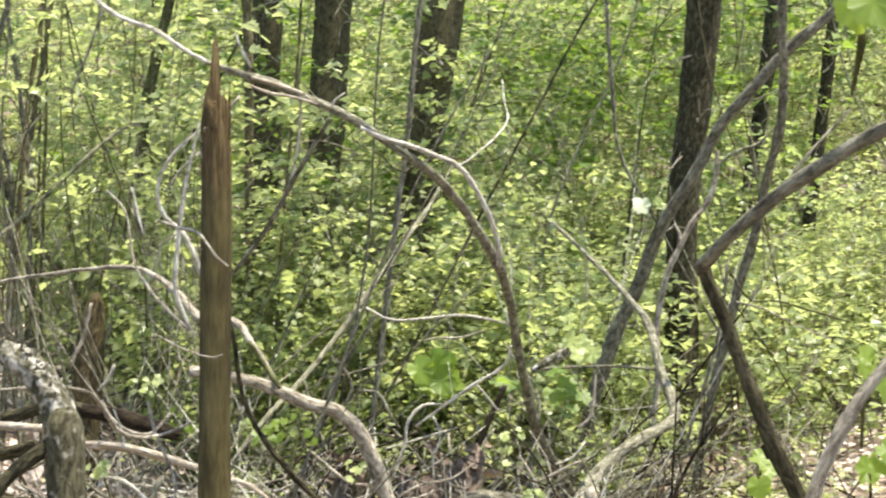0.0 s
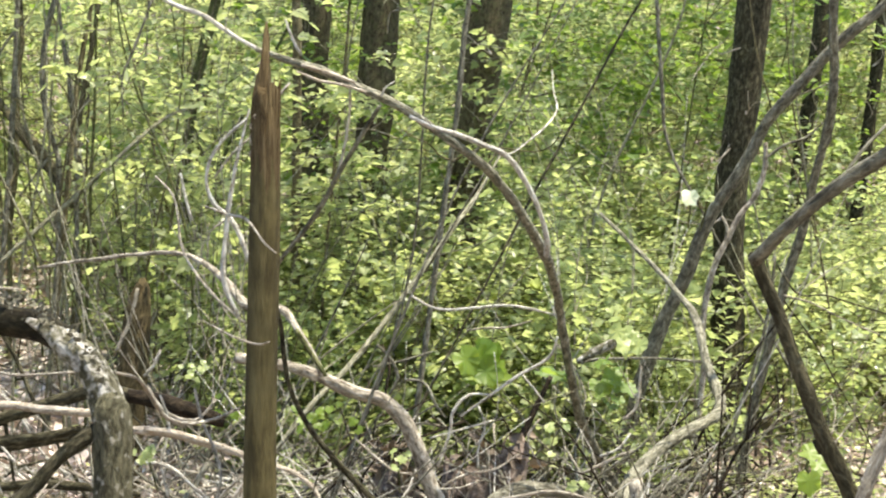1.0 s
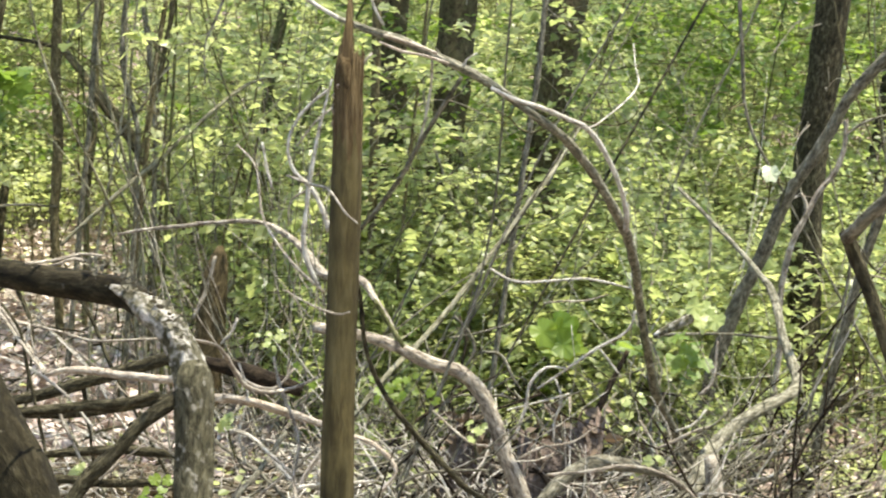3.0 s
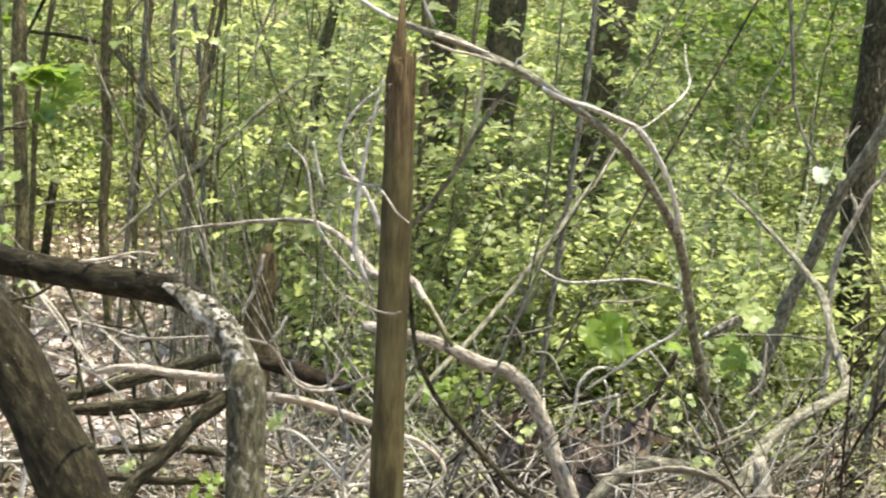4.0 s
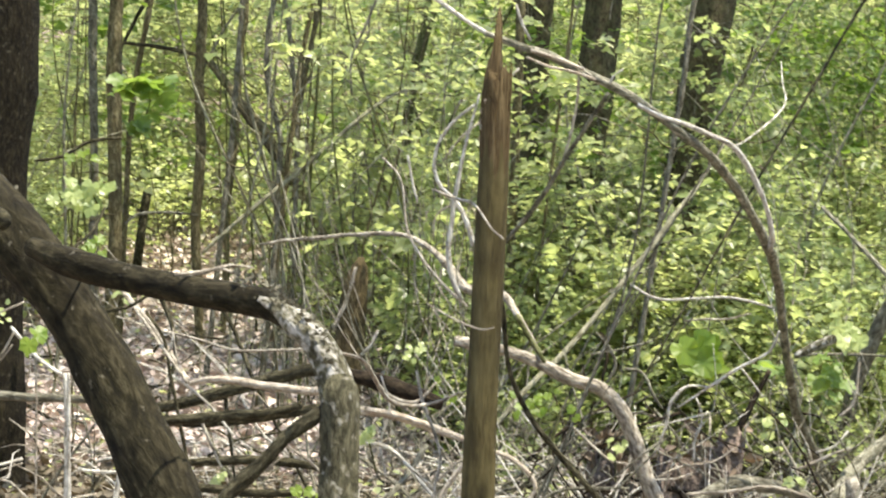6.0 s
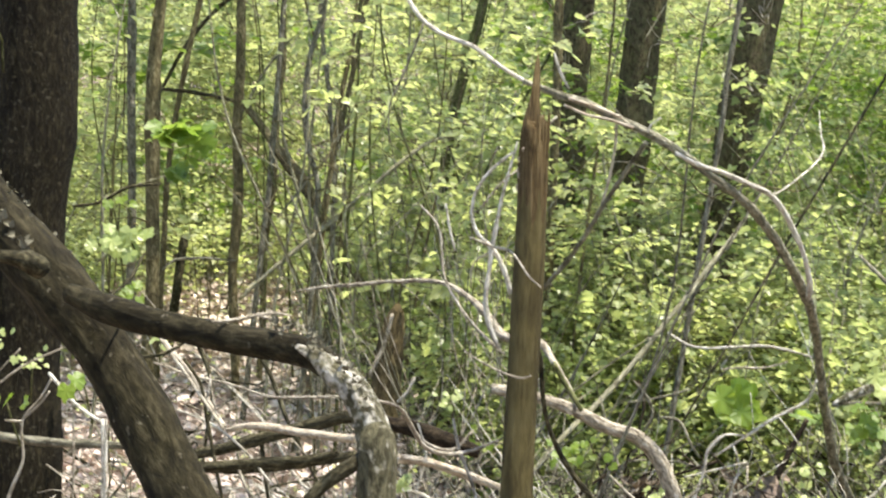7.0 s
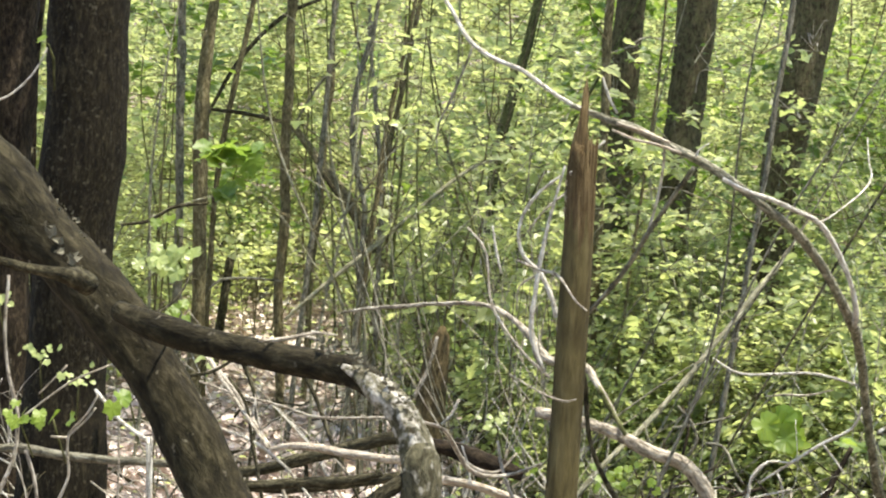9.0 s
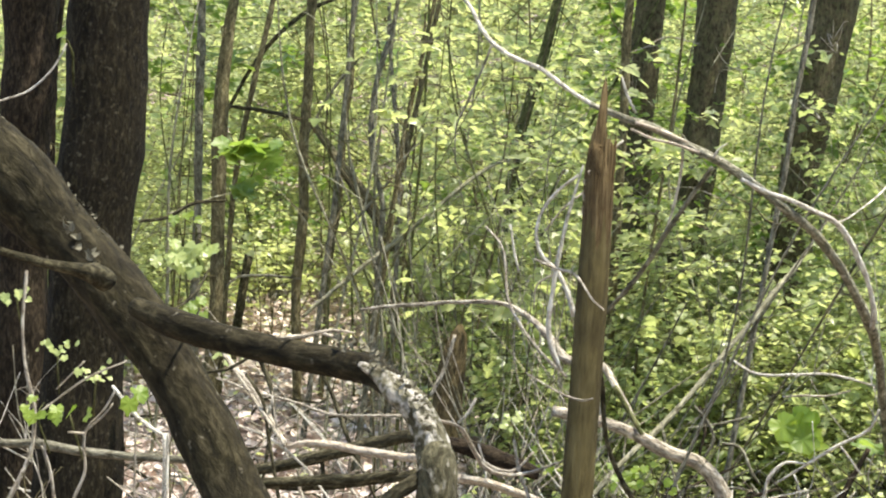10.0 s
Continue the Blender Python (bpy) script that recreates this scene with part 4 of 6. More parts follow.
limb("twig", [(-0.396, 8.948, 1.726, 0.0051), (-0.385, 8.951, 1.754, 0.0038), (-0.348, 8.955, 1.781, 0.0026)], BARK_WHITE, arch)
limb("twig", [(-0.686, 9.029, 1.871, 0.0052), (-0.704, 9.028, 1.901, 0.0052), (-0.732, 9.026, 1.96, 0.0052), (-0.744, 9.025, 2, 0.0039)], BARK_WHITE, arch)
limb("twig", [(-1.249, 9.261, 2.098, 0.0054), (-1.284, 9.253, 1.991, 0.0054), (-1.328, 9.243, 1.873, 0.0054), (-1.355, 9.237, 1.809, 0.0040), (-1.355, 9.232, 1.651, 0.0027)], BARK_GREY, arch)
limb("twig", [(0.014, 9.269, 1.537, 0.0040), (0.068, 9.406, 1.525, 0.0034), (0.142, 9.548, 1.575, 0.0034), (0.218, 9.692, 1.642, 0.0039), (0.253, 9.832, 1.698, 0.0036), (0.243, 9.969, 1.769, 0.0031), (0.238, 10.108, 1.857, 0.0023)], BARK_WHITE, arch)
limb("twig", [(-0.695, 8.627, 1.764, 0.0050), (-0.713, 8.625, 1.744, 0.0050), (-0.741, 8.62, 1.704, 0.0050)], BARK_PALE, arch)
# leaning poles and dead branches
limb("leaning_pole", [(0.056, 12.484, 1.505, 0.0054), (-0.009, 12.383, 1.393, 0.0071), (-0.087, 12.281, 1.262, 0.0123), (-0.165, 12.179, 1.159, 0.0122), (-0.267, 12.074, 1.01, 0.0121), (-0.367, 11.969, 0.877, 0.0120), (-0.492, 11.86, 0.705, 0.0137), (-0.615, 11.753, 0.549, 0.0136), (-0.711, 11.65, 0.443, 0.0135), (-0.769, 11.553, 0.39, 0.0134), (-1.121, 11.364, -0.065, 0.0140), (-1.473, 11.174, -0.454, 0.0160)], BARK_POLE, label="thin broken pole leaning through green leaves", category="pole")
limb("leaning_pole", [(0.895, 13.709, 2.478, 0.0078), (0.732, 13.581, 2.211, 0.0077), (0.572, 13.451, 1.917, 0.0077), (0.374, 13.314, 1.553, 0.0076), (0.178, 13.178, 1.194, 0.0075), (0.04, 13.051, 0.929, 0.0065), (-0.336, 12.879, 0.209, 0.0069), (-0.712, 12.707, -0.519, 0.0079)], BARK_DARK, label="slender dark stem leaning through foliage", category="sapling")
limb("dead_branch", [(-0.327, 10.412, 0.925, 0.0045), (-0.232, 10.416, 0.874, 0.0060), (-0.068, 10.428, 0.875, 0.0060), (0.071, 10.439, 0.887, 0.0060), (0.271, 10.452, 0.851, 0.0045)], BARK_WHITE, label="bleached horizontal dead twig", category="branch")
limb("dead_branch", [(-0.101, 11.02, 0.733, 0.0040), (-0.016, 11.027, 0.746, 0.0048), (0.071, 11.034, 0.748, 0.0048), (0.186, 11.044, 0.779, 0.0032)], BARK_PALE, label="pale dry twig among leaves", category="branch")
limb("dead_branch", [(-1.876, 10.404, 1.019, 0.0060), (-1.73, 10.307, 1.05, 0.0075), (-1.598, 10.208, 1.069, 0.0089), (-1.423, 10.113, 1.096, 0.0088), (-1.228, 10.019, 1.105, 0.0101), (-1.124, 9.915, 1.069, 0.0115), (-1.021, 9.808, 0.998, 0.0173), (-0.942, 9.7, 0.926, 0.0188), (-0.794, 9.619, 0.914, 0.0169), (-0.721, 9.517, 0.836, 0.0123), (-0.65, 9.413, 0.742, 0.0108), (-0.609, 9.308, 0.696, 0.0094)], BARK_PALE, label="long bowed grey dead branch", category="branch")
limb("fallen_log", [(-0.938, 9.253, 0.761, 0.0196), (-0.794, 9.302, 0.737, 0.0213), (-0.712, 9.347, 0.715, 0.0214), (-0.608, 9.392, 0.668, 0.0231), (-0.502, 9.437, 0.619, 0.0249), (-0.396, 9.483, 0.586, 0.0267), (-0.326, 9.504, 0.518, 0.0284), (-0.274, 9.522, 0.414, 0.0285), (-0.227, 9.538, 0.285, 0.0285), (-0.18, 9.555, 0.176, 0.0303), (-0.145, 9.572, 0.088, 0.0303), (-0.041, 9.598, -0.172, 0.0318), (0.063, 9.623, -0.445, 0.0364)], BARK_PALE, label="pale barkless log lodged and bent down to earth", category="log")
limb("dead_branch", [(-0.765, 7.913, 1.667, 0.0034), (-0.788, 7.906, 1.569, 0.0051), (-0.803, 7.9, 1.502, 0.0057), (-0.815, 7.895, 1.431, 0.0068), (-0.827, 7.889, 1.342, 0.0080), (-0.835, 7.883, 1.253, 0.0080), (-0.84, 7.877, 1.15, 0.0091), (-0.823, 7.874, 1.079, 0.0091), (-0.792, 7.872, 1.015, 0.0068)], BARK_WHITE, label="bleached white curved dead twig", category="branch")
limb("dead_branch", [(-0.899, 7.885, 1.361, 0.0034), (-0.813, 7.779, 1.339, 0.0050), (-0.754, 7.673, 1.332, 0.0050), (-0.714, 7.564, 1.305, 0.0037), (-0.675, 7.454, 1.268, 0.0032), (-0.63, 7.345, 1.243, 0.0026)], BARK_PALE, label="bleached white forked dead twig", category="branch")
limb("dead_branch", [(-0.796, 8.11, 1.635, 0.0047), (-0.87, 8.1, 1.566, 0.0058), (-0.912, 8.093, 1.491, 0.0058), (-0.919, 8.089, 1.435, 0.0058), (-0.895, 8.086, 1.365, 0.0070), (-0.842, 8.087, 1.317, 0.0082), (-0.799, 8.086, 1.24, 0.0093), (-0.779, 8.084, 1.177, 0.0093)], BARK_WHITE, label="pale hooked dead twig", category="branch")
limb("dead_branch", [(-1.121, 8.376, 1.444, 0.0036), (-1.05, 8.277, 1.382, 0.0036), (-1.004, 8.17, 1.211, 0.0047), (-0.945, 8.069, 1.135, 0.0047), (-0.859, 7.97, 1.054, 0.0052), (-0.772, 7.873, 0.998, 0.0045)], BARK_PALE, label="slender grey dead twig", category="branch")
limb("dead_branch", [(-1.039, 8.383, 1.456, 0.0036), (-1.02, 8.379, 1.371, 0.0048), (-0.999, 8.376, 1.297, 0.0048)], BARK_WHITE, label="short bleached dead twig", category="branch")
limb("dead_branch", [(-0.77, 8.008, 1.578, 0.0035), (-0.823, 8.001, 1.531, 0.0035), (-0.882, 7.992, 1.449, 0.0035)], BARK_PALE, label="short pale dead twig", category="branch")
limb("dead_branch", [(-0.833, 7.988, 1.321, 0.0035), (-0.894, 7.981, 1.277, 0.0035), (-0.9, 7.975, 1.196, 0.0029)], BARK_PALE, label="thin pale side twig", category="branch")
limb("dead_branch", [(-0.858, 7.467, 1.033, 0.0022), (-0.747, 7.388, 0.988, 0.0032), (-0.676, 7.309, 0.977, 0.0032), (-0.637, 7.229, 0.992, 0.0021)], BARK_PALE, label="thin curved twig hanging across a stump", category="branch")
limb("leaning_sapling", [(-0.698, 8.181, 1.028, 0.0071), (-0.684, 8.222, 0.951, 0.0077), (-0.679, 8.263, 0.873, 0.0084), (-0.667, 8.302, 0.776, 0.0084), (-0.639, 8.344, 0.688, 0.0084), (-0.582, 8.386, 0.581, 0.0097), (-0.505, 8.431, 0.483, 0.0097), (-0.398, 8.476, 0.366, 0.0110), (-0.33, 8.521, 0.289, 0.0111), (-0.252, 8.569, 0.238, 0.0111), (-0.003, 8.682, -0.061, 0.0117), (0.245, 8.795, -0.402, 0.0134)], BARK_DARK, label="dark curved stem leaning out of brush", category="sapling")
limb("leaning_sapling", [(-0.709, 9.176, 0.876, 0.0093), (-0.672, 9.175, 0.816, 0.0093), (-0.629, 9.175, 0.755, 0.0093), (-0.596, 9.174, 0.704, 0.0079)], BARK_GREEN, label="short mossy leaning stem", category="sapling")
limb("dead_branch", [(-0.108, 9.8, 0.493, 0.0042), (-0.011, 9.761, 0.568, 0.0056), (0.116, 9.726, 0.664, 0.0063), (0.241, 9.691, 0.751, 0.0056), (0.263, 9.646, 0.823, 0.0041)], BARK_WHITE, label="straight bleached dead branch", category="branch")
limb("dead_branch", [(-0.192, 9.583, 0.323, 0.0069), (-0.147, 9.594, 0.45, 0.0069), (-0.133, 9.6, 0.537, 0.0069), (-0.077, 9.608, 0.597, 0.0055), (0.009, 9.614, 0.599, 0.0041)], BARK_WHITE, label="bleached crooked dead branch", category="branch")
limb("dead_branch", [(-0.17, 9.381, 0.277, 0.0054), (-0.087, 9.389, 0.318, 0.0054), (0.038, 9.4, 0.347, 0.0041), (0.121, 9.41, 0.402, 0.0027)], BARK_PALE, label="pale crooked dead twig", category="branch")
limb("dead_branch", [(-0.479, 9.069, 0.487, 0.0039), (-0.395, 9.071, 0.414, 0.0052), (-0.332, 9.073, 0.369, 0.0052), (-0.271, 9.077, 0.363, 0.0039)], BARK_PALE, label="pale curved dead twig", category="branch")
limb("dead_branch", [(0.393, 10.521, 0.175, 0.0060), (0.474, 10.529, 0.213, 0.0076), (0.544, 10.537, 0.251, 0.0060), (0.625, 10.544, 0.277, 0.0045)], BARK_PALE, label="pale forked dead twig", category="branch")
limb("dead_branch", [(0.652, 12.05, 0.233, 0.0086), (0.704, 12.057, 0.276, 0.0086), (0.727, 12.065, 0.384, 0.0086), (0.736, 12.072, 0.492, 0.0052)], BARK_PALE, label="pale upright dead twig", category="branch")
limb("dead_branch", [(0.132, 10.027, 0.64, 0.0043), (0.179, 10.028, 0.585, 0.0043), (0.226, 10.028, 0.526, 0.0036)], BARK_WHITE, label="short bleached dead twig", category="branch")
limb("fallen_log", [(-0.09, 9.575, 0.068, 0.0219), (-0.018, 9.628, 0.146, 0.0271), (0.046, 9.679, 0.193, 0.0289), (0.121, 9.729, 0.22, 0.0290), (0.243, 9.78, 0.209, 0.0274), (0.378, 9.831, 0.177, 0.0224), (0.481, 9.878, 0.116, 0.0128), (0.552, 9.923, 0.052, 0.0086), (0.771, 10.015, -0.214, 0.0090), (0.99, 10.107, -0.497, 0.0103)], BARK_GREY, label="grey weathered arched root and log", category="log")
limb("dead_branch", [(-0.063, 9.186, 0.247, 0.0053), (0.102, 9.199, 0.266, 0.0066), (0.225, 9.21, 0.287, 0.0066), (0.35, 9.218, 0.266, 0.0053), (0.444, 9.222, 0.216, 0.0053), (0.498, 9.222, 0.162, 0.0053), (0.71, 9.224, -0.139, 0.0056), (0.922, 9.226, -0.454, 0.0064)], BARK_PALE, label="long pale arched dead branch", category="branch")
limb("dead_branch", [(-0.563, 8.549, 0.29, 0.0050), (-0.487, 8.557, 0.331, 0.0062), (-0.391, 8.565, 0.342, 0.0062), (-0.256, 8.575, 0.348, 0.0037)], BARK_GREY, label="grey dead branch lying on litter", category="branch")
limb("fallen_log", [(0.401, 11.449, 0.564, 0.0115), (0.477, 11.457, 0.605, 0.0200), (0.577, 11.467, 0.652, 0.0220), (0.678, 11.476, 0.681, 0.0115)], BARK_LICHEN, label="short broken pale log lodged among leaves", category="log")
limb("dead_branch", [(-0.437, 9.792, 0.773, 0.0042), (-0.379, 9.793, 0.709, 0.0056), (-0.355, 9.791, 0.644, 0.0071), (-0.386, 9.785, 0.577, 0.0056)], BARK_GREY, label="grey dead twig in a tangle", category="branch")
limb("dead_branch", [(-0.037, 9.694, 0.304, 0.0042), (-0.039, 9.697, 0.365, 0.0049), (-0.012, 9.705, 0.473, 0.0049), (-0.039, 9.708, 0.546, 0.0035)], BARK_WHITE, label="thin bleached crooked dead twig", category="branch")
limb("dead_branch", [(-0.122, 9.899, 0.493, 0.0043), (-0.041, 9.901, 0.417, 0.0050), (0.053, 9.903, 0.336, 0.0050)], BARK_DARK, label="short dark dead twig", category="branch")
limb("dead_branch", [(0.065, 10.393, 0.12, 0.0135), (0.108, 10.405, 0.264, 0.0182), (0.184, 10.42, 0.43, 0.0135), (0.26, 10.436, 0.594, 0.0105)], BARK_BROWN, label="dark leaning dead stem in brush", category="branch")
limb("dead_branch", [(0.304, 10.023, 0.354, 0.0050), (0.369, 10.021, 0.246, 0.0058), (0.387, 10.019, 0.186, 0.0058)], BARK_PALE, label="short pale dead twig", category="branch")
limb("dead_branch", [(-0.321, 9.693, 0.644, 0.0056), (-0.26, 9.697, 0.639, 0.0063), (-0.198, 9.696, 0.541, 0.0056), (-0.166, 9.696, 0.498, 0.0042)], BARK_GREY, label="bent grey dead twig", category="branch")
limb("dead_branch", [(0.209, 10.122, 0.451, 0.0036), (0.164, 10.115, 0.384, 0.0044), (0.223, 10.111, 0.243, 0.0044)], BARK_PALE, label="bent pale dead twig", category="branch")
limb("dead_branch", [(-0.222, 9.587, 0.432, 0.0035), (-0.103, 9.598, 0.466, 0.0041), (0.017, 9.609, 0.501, 0.0035)], BARK_WHITE, label="thin bleached dead twig", category="branch")
limb("dead_branch", [(-0.569, 9.156, 0.368, 0.0066), (-0.549, 9.163, 0.458, 0.0066), (-0.532, 9.169, 0.543, 0.0053)], BARK_GREEN, label="short mossy upright stem", category="branch")
limb("dead_branch", [(-0.941, 7.731, 0.518, 0.0045), (-0.891, 7.732, 0.479, 0.0056), (-0.842, 7.733, 0.437, 0.0056)], BARK_WHITE, label="short bleached dead branch", category="branch")
limb("dead_branch", [(-0.434, 10.193, 0.74, 0.0044), (-0.403, 10.189, 0.649, 0.0059), (-0.417, 10.181, 0.534, 0.0059), (-0.376, 10.178, 0.421, 0.0059)], BARK_BROWN, label="dark crooked twig in a tangle", category="branch")
limb("dead_branch", [(-0.463, 9.985, 0.666, 0.0043), (-0.341, 9.996, 0.692, 0.0043), (-0.219, 10.007, 0.73, 0.0036)], BARK_GREY, label="grey straight dead twig", category="branch")
limb("dead_branch", [(0.478, 10.632, 0.236, 0.0061), (0.56, 10.64, 0.274, 0.0061), (0.605, 10.647, 0.335, 0.0046)], BARK_WHITE, label="short bleached forked twig", category="branch")
limb("dead_branch", [(-1.07, 8.137, 0.739, 0.0035), (-1.038, 8.132, 0.63, 0.0041), (-1.062, 8.124, 0.518, 0.0047), (-1.039, 8.119, 0.408, 0.0047)], BARK_WHITE, label="thin bleached upright twig", category="branch")
limb("dead_branch", [(-1.425, 8.296, 0.481, 0.0048), (-1.328, 8.3, 0.427, 0.0048), (-1.25, 8.301, 0.354, 0.0048), (-1.191, 8.301, 0.281, 0.0048)], BARK_PALE, label="pale slanting dead twig", category="branch")
limb("dead_branch", [(-2.034, 8.765, 0.676, 0.0038), (-1.913, 8.771, 0.64, 0.0051), (-1.77, 8.776, 0.545, 0.0051), (-1.666, 8.777, 0.428, 0.0051)], BARK_WHITE, label="bleached slanting dead twig", category="branch")
limb("dead_branch", [(-2.058, 8.359, 0.638, 0.0037), (-1.959, 8.362, 0.565, 0.0049), (-1.879, 8.361, 0.453, 0.0049), (-1.836, 8.356, 0.321, 0.0061)], BARK_PALE, label="pale bent dead branch", category="branch")
limb("fallen_log", [(-1.841, 8.559, 0.35, 0.0113), (-1.705, 8.57, 0.364, 0.0168), (-1.549, 8.582, 0.375, 0.0168), (-1.373, 8.594, 0.366, 0.0153), (-1.196, 8.606, 0.342, 0.0113)], BARK_DARK, label="dark rotting branch lying on litter", category="log")
limb("fallen_log", [(-1.83, 8.155, 0.312, 0.0096), (-1.682, 8.167, 0.332, 0.0146), (-1.495, 8.181, 0.323, 0.0160), (-1.309, 8.195, 0.333, 0.0108)], BARK_DARK, label="dark rotting branch lying on litter", category="log")
limb("fallen_log", [(-1.275, 8.82, 0.661, 0.0250), (-1.174, 8.826, 0.644, 0.0312), (-1.053, 8.833, 0.608, 0.0312), (-0.932, 8.84, 0.572, 0.0219)], BARK_BROWN, label="dark rotten log under brush", category="log")
# logs and dead wood lying over the litter
limb("fallen_log", [(-1.789, 8.579, 0.629, 0.0100), (-1.723, 8.525, 0.653, 0.0112), (-1.615, 8.473, 0.659, 0.0151), (-1.47, 8.423, 0.651, 0.0149), (-1.299, 8.376, 0.652, 0.0148), (-1.273, 8.305, 0.676, 0.0147)], BARK_PINK, label="pale pinkish barkless log lying on brush", category="log")
limb("fallen_log", [(-1.176, 8.122, 0.625, 0.0106), (-1.117, 8.101, 0.626, 0.0143), (-1.004, 8.084, 0.614, 0.0143), (-0.89, 8.065, 0.585, 0.0143), (-0.778, 8.047, 0.555, 0.0105)], BARK_PINK, label="pale barkless log lying on brush", category="log")
limb("fallen_log", [(-2.072, 9.048, 0.423, 0.0194), (-1.92, 9.02, 0.439, 0.0209), (-1.789, 8.99, 0.45, 0.0224), (-1.639, 8.962, 0.472, 0.0207), (-1.491, 8.935, 0.502, 0.0190), (-1.385, 8.904, 0.53, 0.0174)], BARK_DARK, label="dark rotting log with a lit upper side", category="log")
limb("fallen_log", [(-2.118, 9.447, 0.422, 0.0202), (-1.956, 9.401, 0.467, 0.0234), (-1.776, 9.357, 0.526, 0.0249), (-1.598, 9.314, 0.587, 0.0248), (-1.443, 9.268, 0.63, 0.0230), (-1.287, 9.218, 0.62, 0.0196)], BARK_DARK, label="dark rotting log lying on brush", category="log")
limb("fallen_log", [(-2.843, 8.286, 0.612, 0.0111), (-2.717, 8.27, 0.603, 0.0150), (-2.593, 8.254, 0.612, 0.0165), (-2.45, 8.24, 0.601, 0.0164), (-2.308, 8.226, 0.598, 0.0163), (-2.073, 8.225, 0.599, 0.0148), (-1.952, 8.208, 0.597, 0.0109)], BARK_GREY, label="grey-brown fallen log lying on litter", category="log")
limb("fallen_log", [(-1.949, 8.207, 0.544, 0.0162), (-1.831, 8.198, 0.545, 0.0176), (-1.603, 8.206, 0.571, 0.0190), (-1.414, 8.207, 0.595, 0.0161), (-1.338, 8.194, 0.621, 0.0096)], BARK_DARK, label="dark fallen branch lying on brush", category="log")
limb("dead_branch", [(-2.207, 9.169, 0.935, 0.0067), (-2.051, 9.006, 0.817, 0.0079), (-1.909, 8.842, 0.694, 0.0077), (-1.819, 8.677, 0.63, 0.0076)], BARK_PALE, label="straight pale dead branch", category="branch")
limb("dead_branch", [(-2.26, 9.457, 0.773, 0.0041), (-2.112, 9.386, 0.742, 0.0055), (-1.924, 9.318, 0.716, 0.0054), (-1.76, 9.248, 0.687, 0.0054), (-1.621, 9.178, 0.699, 0.0053), (-1.463, 9.111, 0.717, 0.0053)], BARK_PALE, label="long pale dead branch above litter", category="branch")
limb("dead_branch", [(-1.118, 7.92, 0.544, 0.0069), (-1.013, 7.878, 0.541, 0.0069), (-0.934, 7.83, 0.49, 0.0057), (-0.873, 7.781, 0.432, 0.0056), (-0.817, 7.733, 0.392, 0.0056)], BARK_WHITE, label="bent bleached dead branch", category="branch")
limb("dead_branch", [(-0.913, 7.75, 0.802, 0.0045), (-0.888, 7.707, 0.717, 0.0056), (-0.84, 7.664, 0.619, 0.0056), (-0.816, 7.622, 0.555, 0.0055), (-0.825, 7.574, 0.444, 0.0055), (-0.81, 7.532, 0.382, 0.0055), (-0.732, 7.432, 0.059, 0.0057), (-0.654, 7.332, -0.258, 0.0066)], BARK_PALE, label="thin grey upright dead branch", category="branch")
limb("dead_branch", [(-0.924, 8.233, 0.501, 0.0096), (-0.978, 8.073, 0.408, 0.0094), (-1.047, 7.913, 0.325, 0.0104), (-1.226, 7.787, 0.025, 0.0109), (-1.405, 7.662, -0.251, 0.0124)], BARK_GREY, label="grey leaning dead branch", category="branch")
limb("dead_branch", [(-0.767, 7.845, 0.522, 0.0045), (-0.844, 7.834, 0.449, 0.0045), (-0.913, 7.826, 0.393, 0.0045), (-0.973, 7.818, 0.338, 0.0045), (-1.199, 7.797, 0.032, 0.0048), (-1.426, 7.776, -0.256, 0.0055)], BARK_PALE, label="pale leaning dead twig", category="branch")
limb("dead_branch", [(-0.85, 7.83, 0.383, 0.0057), (-0.757, 8.087, 0.359, 0.0059), (-0.627, 8.346, 0.333, 0.0048)], BARK_WHITE, label="bleached dead branch lying on brush", category="branch")
limb("dead_branch", [(-1.079, 7.141, 0.908, 0.0041), (-1.019, 7.245, 0.878, 0.0053), (-0.997, 7.343, 0.823, 0.0064), (-0.968, 7.441, 0.75, 0.0076), (-0.925, 7.543, 0.716, 0.0066), (-0.85, 7.649, 0.714, 0.0055), (-0.774, 7.757, 0.74, 0.0045)], BARK_PALE, label="snaking grey dead branch", category="branch")
limb("dead_branch", [(-0.639, 8.541, 0.249, 0.0062), (-0.575, 8.551, 0.338, 0.0074), (-0.645, 8.551, 0.422, 0.0087), (-0.704, 8.548, 0.449, 0.0087), (-1.029, 8.534, 0.059, 0.0091), (-1.355, 8.521, -0.298, 0.0104)], BARK_PINK, label="pale broken branch on litter", category="branch")
limb("dead_branch", [(-2.138, 10.87, 0.74, 0.0079), (-2.059, 10.868, 0.607, 0.0095), (-1.979, 10.863, 0.424, 0.0095), (-1.939, 10.862, 0.352, 0.0079), (-1.732, 10.858, -0.027, 0.0083), (-1.526, 10.854, -0.43, 0.0095)], BARK_DARK, label="dark leaning dead stem", category="branch")
limb("dead_branch", [(-2.292, 10.36, 0.795, 0.0091), (-2.228, 10.356, 0.656, 0.0091), (-2.213, 10.352, 0.562, 0.0076), (-2.221, 10.346, 0.467, 0.0076), (-2.258, 10.332, 0.052, 0.0079), (-2.294, 10.318, -0.358, 0.0091)], BARK_DARK, label="dark upright dead stem", category="branch")
limb("dead_branch", [(-1.824, 9.376, 0.561, 0.0068), (-1.81, 9.372, 0.476, 0.0082), (-1.796, 9.368, 0.391, 0.0068), (-1.738, 9.359, 0.032, 0.0072), (-1.68, 9.351, -0.331, 0.0082)], BARK_DARK, label="short dark upright stick", category="branch")
